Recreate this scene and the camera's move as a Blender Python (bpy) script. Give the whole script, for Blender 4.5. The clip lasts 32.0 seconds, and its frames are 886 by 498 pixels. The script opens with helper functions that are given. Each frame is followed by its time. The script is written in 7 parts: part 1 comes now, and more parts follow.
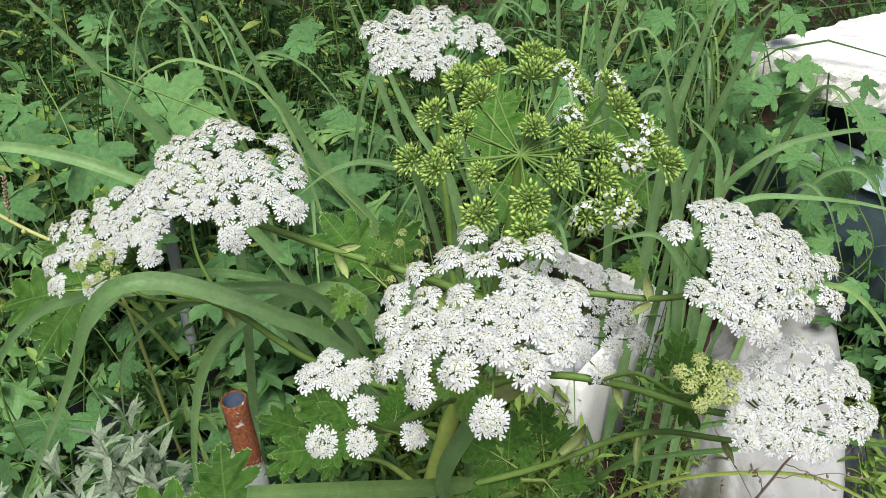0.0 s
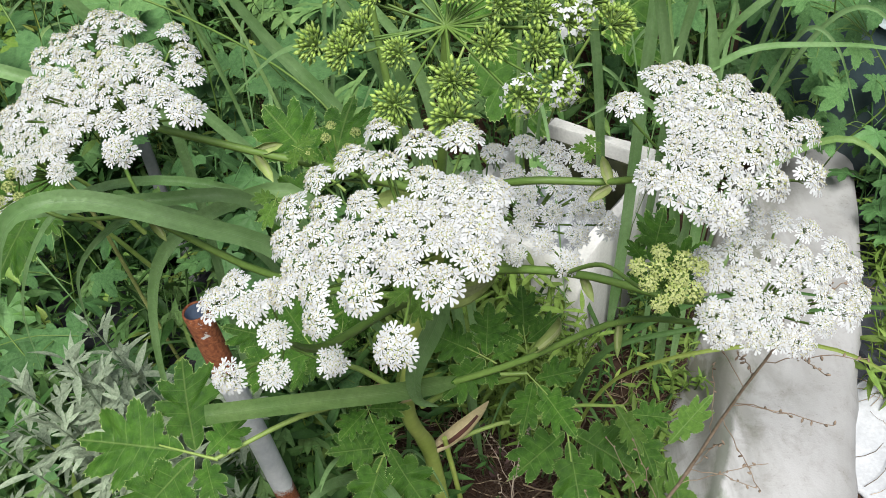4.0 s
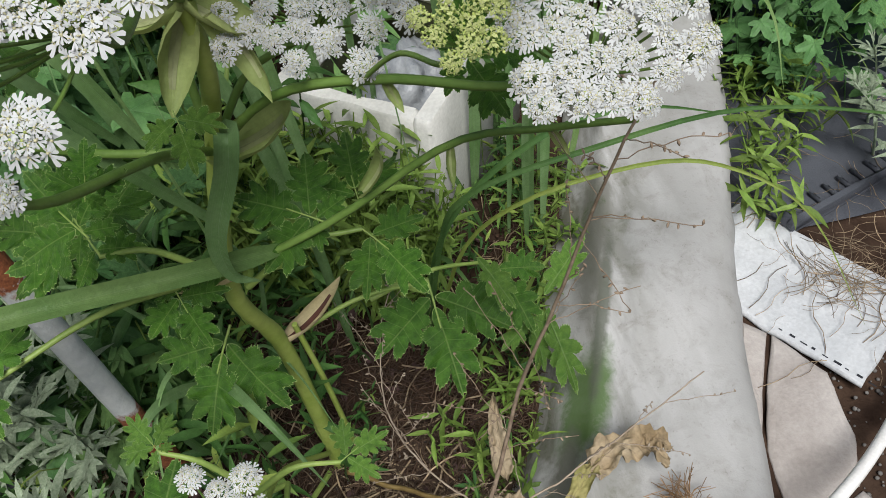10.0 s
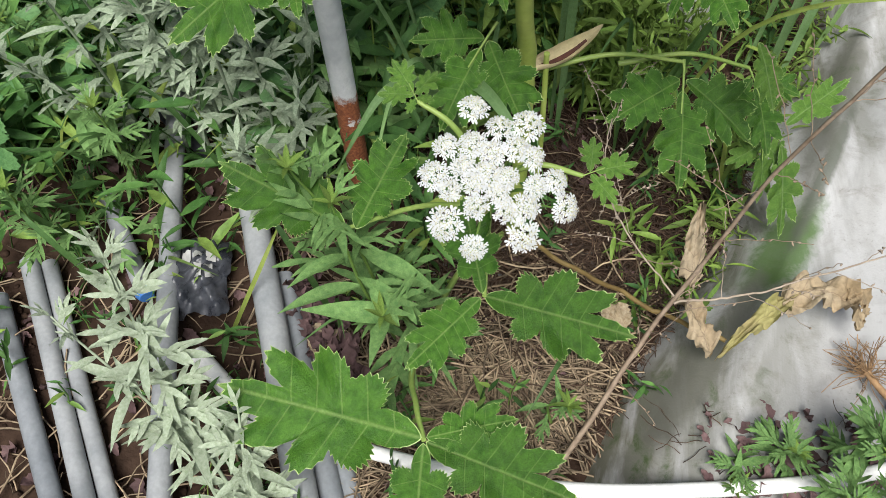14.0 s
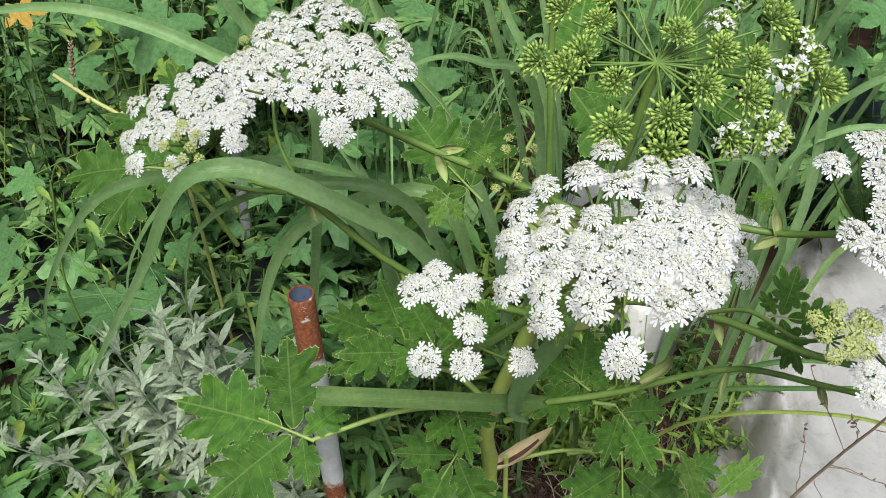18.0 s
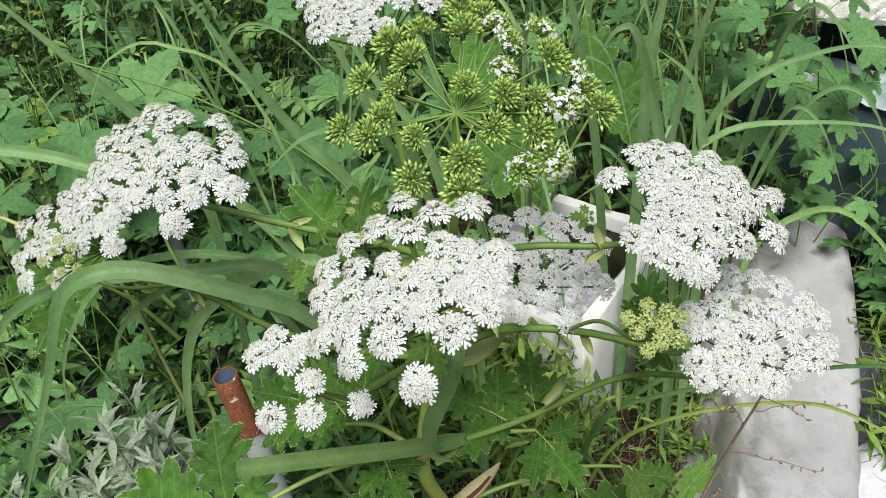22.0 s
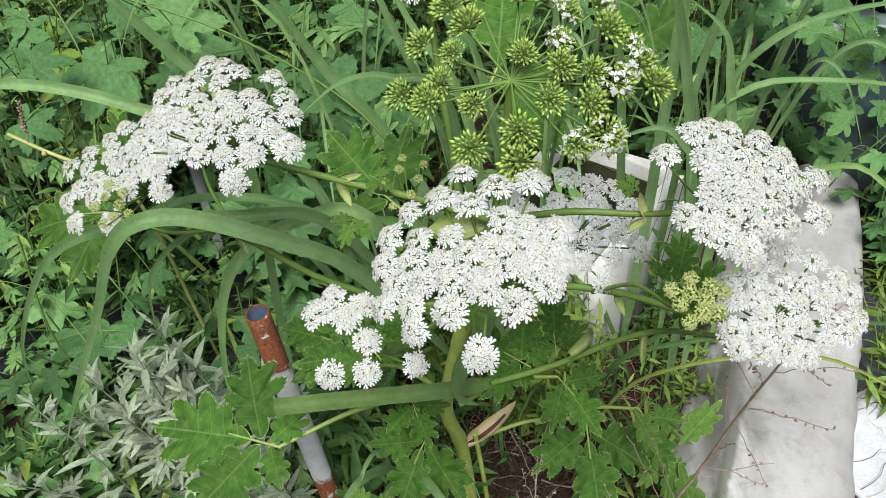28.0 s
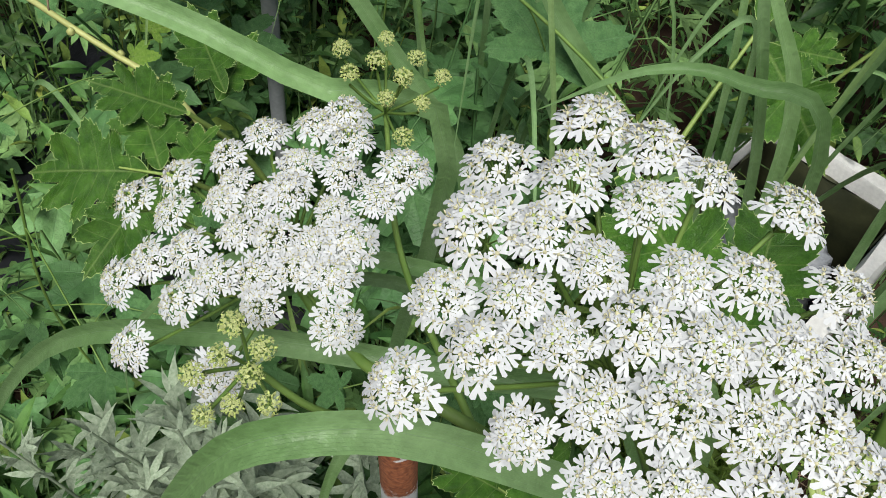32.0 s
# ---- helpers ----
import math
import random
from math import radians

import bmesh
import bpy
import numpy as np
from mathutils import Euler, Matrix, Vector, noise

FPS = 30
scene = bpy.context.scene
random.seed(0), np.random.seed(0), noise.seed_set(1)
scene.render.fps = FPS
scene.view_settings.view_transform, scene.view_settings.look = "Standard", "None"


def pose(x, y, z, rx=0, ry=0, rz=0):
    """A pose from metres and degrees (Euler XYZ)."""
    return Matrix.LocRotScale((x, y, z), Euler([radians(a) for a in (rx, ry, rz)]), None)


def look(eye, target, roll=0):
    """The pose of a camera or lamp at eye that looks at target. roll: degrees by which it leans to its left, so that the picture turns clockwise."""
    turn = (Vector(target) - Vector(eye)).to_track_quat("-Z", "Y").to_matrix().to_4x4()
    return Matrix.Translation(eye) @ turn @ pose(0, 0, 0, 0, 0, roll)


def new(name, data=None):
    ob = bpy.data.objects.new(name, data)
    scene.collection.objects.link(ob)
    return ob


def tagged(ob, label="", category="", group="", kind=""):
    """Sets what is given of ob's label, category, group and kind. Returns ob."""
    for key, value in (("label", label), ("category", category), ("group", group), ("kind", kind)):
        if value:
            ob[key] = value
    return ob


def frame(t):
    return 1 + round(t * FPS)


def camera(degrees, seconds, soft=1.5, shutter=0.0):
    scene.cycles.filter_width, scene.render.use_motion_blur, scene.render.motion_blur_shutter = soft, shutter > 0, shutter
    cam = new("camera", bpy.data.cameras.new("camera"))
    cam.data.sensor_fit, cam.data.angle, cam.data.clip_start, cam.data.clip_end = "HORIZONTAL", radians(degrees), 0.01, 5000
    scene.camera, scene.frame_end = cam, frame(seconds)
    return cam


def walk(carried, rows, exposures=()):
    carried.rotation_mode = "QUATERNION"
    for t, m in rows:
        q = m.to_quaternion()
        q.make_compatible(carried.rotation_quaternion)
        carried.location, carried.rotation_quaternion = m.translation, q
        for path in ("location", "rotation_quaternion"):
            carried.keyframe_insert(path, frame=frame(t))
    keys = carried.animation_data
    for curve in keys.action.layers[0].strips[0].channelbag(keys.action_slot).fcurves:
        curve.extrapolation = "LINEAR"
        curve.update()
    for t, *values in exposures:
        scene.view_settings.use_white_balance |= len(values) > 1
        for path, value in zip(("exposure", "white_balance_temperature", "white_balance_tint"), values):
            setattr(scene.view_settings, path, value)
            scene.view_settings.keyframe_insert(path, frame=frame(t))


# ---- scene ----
cam = camera(54.0, 32.0, 0.5)
PATH = [
    (0, (0.026, 0.0, 1.353), (-0.029, 1.647, 0.219), -0.2),
    (0.5, (0.014, 0.007, 1.366), (-0.041, 1.648, 0.224), 0.4),
    (1, (-0.001, 0.011, 1.365), (-0.06, 1.647, 0.217), 1.8),
    (1.5, (0.022, 0.024, 1.369), (-0.034, 1.654, 0.213), 2.1),
    (2, (0.045, 0.03, 1.375), (-0.006, 1.66, 0.217), 0.6),
    (2.5, (0.077, 0.023, 1.362), (0.026, 1.649, 0.198), -2.6),
    (3, (0.098, 0.015, 1.353), (0.043, 1.634, 0.18), -5.1),
    (3.5, (0.118, 0.032, 1.343), (0.045, 1.603, 0.107), -6.7),
    (4, (0.091, 0.076, 1.315), (-0.029, 1.538, -0.044), -6.1),
    (4.5, (0.033, 0.126, 1.284), (-0.1, 1.525, -0.14), -1.0),
    (6.5, (0.043, 0.26, 1.176), (-0.011, 1.516, -0.38), 3.2),
    (7, (0.095, 0.278, 1.209), (0.084, 1.507, -0.369), -6.0),
    (7.5, (0.144, 0.306, 1.207), (0.125, 1.524, -0.379), -12.2),
    (8, (0.173, 0.307, 1.207), (0.221, 1.552, -0.358), -15.3),
    (8.5, (0.197, 0.298, 1.201), (0.287, 1.573, -0.336), -18.0),
    (9, (0.215, 0.268, 1.199), (0.321, 1.568, -0.317), -18.4),
    (9.5, (0.195, 0.211, 1.194), (0.306, 1.519, -0.316), -15.7),
    (10, (0.149, 0.123, 1.169), (0.246, 1.414, -0.356), -8.0),
    (10.5, (0.069, 0.056, 1.121), (0.123, 1.288, -0.453), -0.4),
    (11, (0.025, 0.044, 1.104), (0.002, 1.259, -0.485), 2.2),
    (11.5, (0.026, 0.042, 1.093), (-0.028, 1.196, -0.54), 2.5),
    (12, (0.032, 0.046, 1.082), (-0.041, 1.162, -0.576), 1.3),
    (12.5, (0.029, 0.052, 1.089), (-0.063, 1.16, -0.574), 1.2),
    (13, (0.022, 0.043, 1.089), (-0.083, 1.148, -0.575), 1.8),
    (13.5, (0.001, 0.019, 1.068), (-0.121, 1.123, -0.595), 1.4),
    (14, (-0.009, 0.014, 1.047), (-0.143, 1.107, -0.623), 1.7),
    (14.5, (-0.018, 0.039, 1.081), (-0.174, 1.171, -0.56), 1.3),
    (15, (-0.022, 0.053, 1.118), (-0.199, 1.311, -0.426), 1.3),
    (15.5, (-0.017, 0.046, 1.167), (-0.207, 1.406, -0.287), 1.8),
    (17.5, (-0.025, 0.041, 1.314), (-0.162, 1.523, -0.022), 2.5),
    (18, (-0.031, 0.043, 1.327), (-0.151, 1.542, 0.008), 3.0),
    (18.5, (-0.043, 0.05, 1.331), (-0.153, 1.557, 0.021), 3.3),
    (19, (-0.05, 0.058, 1.334), (-0.152, 1.563, 0.021), 3.6),
    (19.5, (-0.037, 0.061, 1.339), (-0.136, 1.561, 0.02), 3.4),
    (20, (-0.006, 0.054, 1.349), (-0.114, 1.573, 0.052), 1.8),
    (20.5, (0.025, 0.04, 1.354), (-0.09, 1.585, 0.089), -1.4),
    (21, (0.058, 0.024, 1.353), (-0.062, 1.591, 0.116), -4.8),
    (21.5, (0.08, 0.021, 1.358), (-0.041, 1.6, 0.137), -6.6),
    (22, (0.092, 0.008, 1.356), (-0.038, 1.588, 0.137), -6.9),
    (22.5, (0.083, -0.021, 1.39), (-0.047, 1.562, 0.175), -5.9),
    (23, (0.086, -0.04, 1.398), (-0.03, 1.553, 0.194), -5.1),
    (23.5, (0.088, -0.049, 1.395), (-0.02, 1.552, 0.202), -4.8),
    (24, (0.081, -0.04, 1.397), (-0.028, 1.559, 0.201), -5.0),
    (24.5, (0.051, -0.007, 1.405), (-0.068, 1.579, 0.193), -5.1),
    (25, (0.044, 0.011, 1.401), (-0.075, 1.561, 0.143), -4.6),
    (25.5, (0.053, 0.02, 1.39), (-0.07, 1.532, 0.087), -4.4),
    (27.5, (0.07, 0.013, 1.385), (-0.061, 1.472, 0.023), -5.6),
    (28, (0.053, 0.013, 1.398), (-0.075, 1.474, 0.039), -5.0),
    (28.5, (-0.01, 0.046, 1.388), (-0.173, 1.508, 0.034), -2.9),
    (29, (-0.093, 0.128, 1.346), (-0.292, 1.579, -0.016), 0.2),
    (29.5, (-0.162, 0.227, 1.298), (-0.4, 1.659, -0.078), 0.6),
    (30, (-0.203, 0.32, 1.247), (-0.456, 1.738, -0.141), 1.9),
    (30.5, (-0.212, 0.384, 1.191), (-0.451, 1.798, -0.203), 3.8),
    (31, (-0.22, 0.424, 1.169), (-0.409, 1.772, -0.297), 5.3),
    (31.5, (-0.212, 0.447, 1.178), (-0.331, 1.732, -0.35), 7.1),
    (32, (-0.21, 0.452, 1.201), (-0.297, 1.686, -0.37), 7.3),
]
walk(cam, [(t, look(eye, target, roll)) for t, eye, target, roll in PATH], [(0.0, 0.66), (6.0, 0.62), (7.5, 0.45), (9.2, 0.42), (10.1, 0.3), (11.0, 0.9), (13.0, 0.74), (14.0, 0.74), (15.0, 0.95), (17.5, 0.72), (20.0, 0.68), (28.5, 0.68), (30.0, 0.82), (31.0, 0.54), (32.0, 0.47)])

# ---- light: a bright, thinly overcast day ----
SUN_UP, SUN_TURN = 60.0, 178.0
world = bpy.data.worlds.new("sky")
scene.world = world
world.use_nodes = True
wt = world.node_tree
sky = wt.nodes.new("ShaderNodeTexSky")
sky.sky_type, sky.sun_disc = "NISHITA", False
sky.sun_elevation, sky.sun_rotation = radians(SUN_UP), radians(SUN_TURN)
sky.air_density, sky.dust_density, sky.ozone_density = 1.0, 4.0, 1.0
wt.links.new(sky.outputs[0], wt.nodes["Background"].inputs[0])
wt.nodes["Background"].inputs[1].default_value = 0.044
sun = new("sun", bpy.data.lights.new("sun", "SUN"))
sun.data.energy, sun.data.angle, sun.data.color = 3.4, radians(28), (1.0, 0.99, 0.965)
to_sun = Vector((math.sin(radians(SUN_TURN)) * math.cos(radians(SUN_UP)), math.cos(radians(SUN_TURN)) * math.cos(radians(SUN_UP)), math.sin(radians(SUN_UP))))
sun.matrix_world = look(to_sun * 10, (0, 0, 0))


# ---- materials ----
def node(nt, kind, ins=None, op=""):
    n = nt.nodes.new("ShaderNode" + kind)
    if kind == "Math":
        n.operation = op
    if kind == "Mix":
        n.data_type, n.blend_type = "RGBA", op
    for k, v in (ins or {}).items():
        if hasattr(v, "is_output"):
            nt.links.new(v, n.inputs[k])
        else:
            n.inputs[k].default_value = v
    return n


def fresh(name):
    m = bpy.data.materials.new(name)
    m.use_nodes = True
    return m, m.node_tree, m.node_tree.nodes["Principled BSDF"]


def mathn(nt, op, a, b=0.0, c=0.0, clamp=False):
    n = node(nt, "Math", {0: a, 1: b, 2: c}, op)
    n.use_clamp = clamp
    return n.outputs[0]


def mixc(nt, fac, a, b, how="MIX"):
    return node(nt, "Mix", {0: fac, 6: a, 7: b}, how).outputs[2]


def ramp(nt, fac, lo, hi):
    return node(nt, "MapRange", {0: fac, 1: lo, 2: hi, 3: 0.0, 4: 1.0}).outputs[0]


def rgb(c):
    return (*c, 1.0)


def coords(nt):
    return node(nt, "TexCoord").outputs["Object"]


def leaf_mat(name, c1, c2, vein=(0.25, 0.4, 0.12), veins=7.0, strong=0.5, through_light=0.3, rough=0.45, spread=0.35, yellow=0.0):
    m, nt, p = fresh(name)
    c1, c2, vein = [(c[0] * 0.75, c[1] * 0.72, c[2] * 1.02) for c in (c1, c2, vein)]
    uv = node(nt, "SeparateXYZ", {0: node(nt, "UVMap").outputs[0]})
    u = mathn(nt, "ABSOLUTE", mathn(nt, "MULTIPLY_ADD", uv.outputs[0], 2.0, -1.0))
    v = uv.outputs[1]
    rib = mathn(nt, "SUBTRACT", 1.0, ramp(nt, u, 0.006, 0.026))
    wave = mathn(nt, "PINGPONG", mathn(nt, "MULTIPLY", u, 6.0), 0.5) if veins == 0 else mathn(nt, "PINGPONG", mathn(nt, "MULTIPLY_ADD", u, -veins * 0.16, mathn(nt, "MULTIPLY", v, veins)), 0.5)
    side = mathn(nt, "MULTIPLY", mathn(nt, "SUBTRACT", 1.0, ramp(nt, wave, 0.01, 0.045)), mathn(nt, "SUBTRACT", 0.8, mathn(nt, "MULTIPLY", u, 0.6)))
    veined = mathn(nt, "MULTIPLY", mathn(nt, "MAXIMUM", rib, side), strong)
    pos = coords(nt)
    big = node(nt, "TexNoise", {"Vector": pos, "Scale": 14.0, "Detail": 3.0}).outputs[0]
    fine = node(nt, "TexNoise", {"Vector": pos, "Scale": 220.0, "Detail": 4.0}).outputs[0]
    mottle = node(nt, "TexNoise", {"Vector": pos, "Scale": 65.0, "Detail": 5.0, "Roughness": 0.65}).outputs[0]
    rnd = node(nt, "NewGeometry").outputs["Random Per Island"]
    orn = node(nt, "ObjectInfo").outputs["Random"]
    r = mathn(nt, "FRACT", mathn(nt, "ADD", rnd, orn))
    col = mixc(nt, ramp(nt, big, 0.3, 0.7), rgb(c1), rgb(c2))
    col = mixc(nt, mathn(nt, "MULTIPLY", ramp(nt, r, 0.8, 1.0), yellow), col, rgb((0.32, 0.33, 0.06)))
    col = mixc(nt, veined, col, rgb(vein))
    light = mathn(nt, "MULTIPLY_ADD", r, spread, 1.0 - spread / 2)
    light = mathn(nt, "MULTIPLY", light, mathn(nt, "MULTIPLY_ADD", fine, 0.5, 0.75))
    light = mathn(nt, "MULTIPLY", light, mathn(nt, "MULTIPLY_ADD", mottle, 0.4 if veins == 0 else 1.1, 0.8 if veins == 0 else 0.45))
    col = mixc(nt, 1.0, col, node(nt, "CombineColor", {0: light, 1: light, 2: light}).outputs[0], "MULTIPLY")
    nt.links.new(col, p.inputs["Base Color"])
    p.inputs["Roughness"].default_value = rough
    p.inputs["Specular IOR Level"].default_value = 0.2
    bump = node(nt, "Bump", {"Height": mathn(nt, "MULTIPLY_ADD", mottle, 0.2 if veins == 0 else 2.0, mathn(nt, "MULTIPLY_ADD", veined, -1.5, fine)), "Strength": 0.5, "Distance": 0.002})
    nt.links.new(bump.outputs[0], p.inputs["Normal"])
    t = node(nt, "BsdfTranslucent", {0: mixc(nt, 0.5, col, rgb((c2[0] * 1.6, c2[1] * 1.5, c2[2])))})
    mix = node(nt, "MixShader", {0: through_light * 0.6, 1: p.outputs[0], 2: t.outputs[0]})
    nt.links.new(mix.outputs[0], nt.nodes["Material Output"].inputs[0])
    return m


def plain_mat(name, c1, c2, scale=20.0, rough=0.6, metal=0.0, bump=0.3, fine=180.0, spread=0.2, spec=0.4):
    m, nt, p = fresh(name)
    pos = coords(nt)
    n1 = node(nt, "TexNoise", {"Vector": pos, "Scale": scale, "Detail": 5.0, "Roughness": 0.6}).outputs[0]
    n2 = node(nt, "TexNoise", {"Vector": pos, "Scale": fine, "Detail": 4.0}).outputs[0]
    rnd = node(nt, "NewGeometry").outputs["Random Per Island"]
    col = mixc(nt, ramp(nt, n1, 0.3, 0.7), rgb(c1), rgb(c2))
    light = mathn(nt, "MULTIPLY", mathn(nt, "MULTIPLY_ADD", rnd, spread, 1 - spread / 2), mathn(nt, "MULTIPLY_ADD", n2, 0.4, 0.8))
    col = mixc(nt, 1.0, col, node(nt, "CombineColor", {0: light, 1: light, 2: light}).outputs[0], "MULTIPLY")
    nt.links.new(col, p.inputs["Base Color"])
    p.inputs["Metallic"].default_value = metal
    p.inputs["Specular IOR Level"].default_value = spec
    nt.links.new(mathn(nt, "MULTIPLY_ADD", n1, 0.3, rough - 0.15), p.inputs["Roughness"])
    b = node(nt, "Bump", {"Height": n2, "Strength": bump, "Distance": 0.003})
    nt.links.new(b.outputs[0], p.inputs["Normal"])
    return m


def petal_mat(name, c, through_light=0.3, spread=0.12):
    m, nt, p = fresh(name)
    rnd = node(nt, "NewGeometry").outputs["Random Per Island"]
    light = mathn(nt, "MULTIPLY_ADD", rnd, spread, 1 - spread)
    col = mixc(nt, 1.0, rgb(c), node(nt, "CombineColor", {0: light, 1: light, 2: light}).outputs[0], "MULTIPLY")
    nt.links.new(col, p.inputs["Base Color"])
    p.inputs["Roughness"].default_value = 0.6
    p.inputs["Specular IOR Level"].default_value = 0.25
    t = node(nt, "BsdfTranslucent", {0: col})
    mix = node(nt, "MixShader", {0: through_light, 1: p.outputs[0], 2: t.outputs[0]})
    nt.links.new(mix.outputs[0], nt.nodes["Material Output"].inputs[0])
    return m


PETAL = petal_mat("white_petal", (0.735, 0.755, 0.765), 0.34, 0.12)
BUD_PETAL = petal_mat("greenish_yellow_petal", (0.56, 0.62, 0.26), 0.3, 0.3)
CREAM = petal_mat("floret_centre", (0.74, 0.71, 0.45), 0.25, 0.3)
FRUIT = plain_mat("green_fruit", (0.17, 0.29, 0.045), (0.35, 0.47, 0.11), 160, 0.45, bump=0.1, spread=0.5)
BUD = plain_mat("yellow_green_bud", (0.29, 0.37, 0.08), (0.46, 0.53, 0.18), 60, 0.5, bump=0.1, spread=0.4)
HOG = leaf_mat("hogweed_leaf", (0.035, 0.112, 0.010), (0.086, 0.212, 0.020), (0.24, 0.37, 0.08), 8, 0.5, 0.15, 0.3)
HOG_PALE = leaf_mat("hogweed_leaf_young", (0.078, 0.19, 0.022), (0.155, 0.305, 0.038), (0.30, 0.44, 0.13), 6, 0.4, 0.3, 0.45)
RIM = plain_mat("pale_leaf_margin", (0.16, 0.29, 0.06), (0.38, 0.46, 0.18), 160, 0.5, bump=0.1)
HOP = leaf_mat("hop_leaf", (0.075, 0.20, 0.045), (0.15, 0.33, 0.08), (0.16, 0.32, 0.10), 8, 0.4, 0.22, 0.45, 0.6, 0.05)
HOP_YELLOW = leaf_mat("yellowed_hop_leaf", (0.18, 0.38, 0.04), (0.32, 0.52, 0.065), (0.4, 0.46, 0.15), 8, 0.3, 0.3, 0.5, 0.4)
HOP_ORANGE = leaf_mat("orange_hop_leaf", (0.55, 0.36, 0.045), (0.72, 0.5, 0.08), (0.5, 0.42, 0.12), 8, 0.3, 0.3, 0.5, 0.3)
BLADE = leaf_mat("broad_grass_blade", (0.14, 0.285, 0.065), (0.26, 0.44, 0.135), (0.32, 0.47, 0.20), 0.0, 0.5, 0.25, 0.38, 0.5, 0.15)
CUT_BLADE = leaf_mat("yellow_green_grass_blade", (0.11, 0.22, 0.045), (0.18, 0.30, 0.07), (0.3, 0.42, 0.15), 0.0, 0.4, 0.25, 0.42, 0.2)
GRASS = leaf_mat("fine_grass", (0.06, 0.15, 0.03), (0.12, 0.24, 0.05), (0.15, 0.28, 0.08), 0.0, 0.2, 0.3, 0.5, 0.6, 0.5)
WEED = leaf_mat("small_weed_leaf", (0.036, 0.115, 0.020), (0.130, 0.29, 0.050), (0.15, 0.3, 0.08), 5, 0.3, 0.22, 0.5, 1.1, 0.4)
WEED_YELLOW = leaf_mat("yellow_green_weed_leaf", (0.13, 0.25, 0.03), (0.25, 0.38, 0.06), (0.35, 0.45, 0.12), 5, 0.3, 0.3, 0.5, 0.8)
SHRUB = leaf_mat("shrub_leaf", (0.030, 0.085, 0.018), (0.10, 0.20, 0.036), (0.12, 0.22, 0.07), 5, 0.25, 0.18, 0.5, 1.1, 0.5)
SILVER = leaf_mat("silver_mugwort_leaf", (0.36, 0.47, 0.22), (0.59, 0.70, 0.375), (0.66, 0.76, 0.45), 0.0, 0.12, 0.2, 0.75, 0.35)
DULL_SILVER = leaf_mat("grey_green_mugwort_leaf", (0.26, 0.36, 0.165), (0.47, 0.58, 0.295), (0.54, 0.64, 0.37), 0.0, 0.12, 0.2, 0.75, 0.5)
MUG = leaf_mat("green_mugwort_leaf", (0.125, 0.27, 0.058), (0.245, 0.43, 0.10), (0.22, 0.35, 0.13), 5, 0.3, 0.25, 0.6, 0.4)
STEM = plain_mat("hogweed_stem", (0.24, 0.33, 0.06), (0.38, 0.46, 0.12), 25, 0.45, bump=0.35, fine=90)
PETIOLE = plain_mat("leaf_petiole", (0.15, 0.24, 0.05), (0.26, 0.35, 0.09), 30, 0.5, bump=0.2)
STALK = plain_mat("flower_stalk", (0.085, 0.165, 0.03), (0.145, 0.235, 0.05), 30, 0.5, bump=0.2)
RAY = plain_mat("umbel_ray", (0.17, 0.28, 0.07), (0.27, 0.38, 0.12), 40, 0.5, bump=0.1)
SHEATH = leaf_mat("leaf_sheath", (0.33, 0.47, 0.10), (0.53, 0.64, 0.18), (0.42, 0.48, 0.2), 0.0, 0.3, 0.3, 0.5)
SHEATH_IN = leaf_mat("sheath_inside", (0.40, 0.50, 0.15), (0.60, 0.66, 0.26), (0.5, 0.5, 0.25), 0.0, 0.3, 0.3, 0.5)
YELLOW_BROWN = plain_mat("yellow_brown_stalk", (0.13, 0.085, 0.03), (0.25, 0.18, 0.065), 30, 0.6)
YELLOW_STALK = plain_mat("yellow_stalk", (0.30, 0.33, 0.10), (0.43, 0.45, 0.17), 30, 0.5)
HUSK = leaf_mat("dry_sheath", (0.50, 0.46, 0.16), (0.72, 0.64, 0.28), (0.30, 0.20, 0.10), 0.0, 0.5, 0.2, 0.6)
BROWN = plain_mat("dark_brown_husk", (0.05, 0.018, 0.012), (0.12, 0.045, 0.03), 60, 0.7)
STRAW = plain_mat("dry_straw", (0.10, 0.066, 0.042), (0.40, 0.31, 0.20), 40, 0.8, bump=0.2, spread=1.0)
ROOTS = plain_mat("dark_rootlets", (0.035, 0.02, 0.013), (0.11, 0.07, 0.045), 60, 0.9, spread=1.0)
ROOT_TAN = plain_mat("tan_roots", (0.17, 0.095, 0.045), (0.36, 0.23, 0.12), 60, 0.8, spread=0.8)
WITHERED = leaf_mat("withered_leaf", (0.10, 0.062, 0.045), (0.22, 0.145, 0.10), (0.12, 0.08, 0.05), 5, 0.4, 0.1, 0.85, 0.8)
TWIG = plain_mat("dry_twig", (0.15, 0.105, 0.072), (0.32, 0.25, 0.18), 60, 0.8, bump=0.5)
PALE_TWIG = plain_mat("pale_dry_twig", (0.20, 0.155, 0.115), (0.38, 0.32, 0.25), 60, 0.8, bump=0.4)
DEAD = leaf_mat("dead_leaf", (0.34, 0.265, 0.11), (0.56, 0.485, 0.24), (0.18, 0.12, 0.07), 5, 0.5, 0.15, 0.8, 0.5)
DYING = leaf_mat("dying_leaf", (0.34, 0.27, 0.11), (0.46, 0.46, 0.12), (0.18, 0.12, 0.07), 6, 0.4, 0.2, 0.7, 0.3)
SOIL = plain_mat("dark_garden_soil", (0.024, 0.014, 0.010), (0.068, 0.043, 0.030), 18, 0.95, bump=0.9, fine=120, spec=0.1)
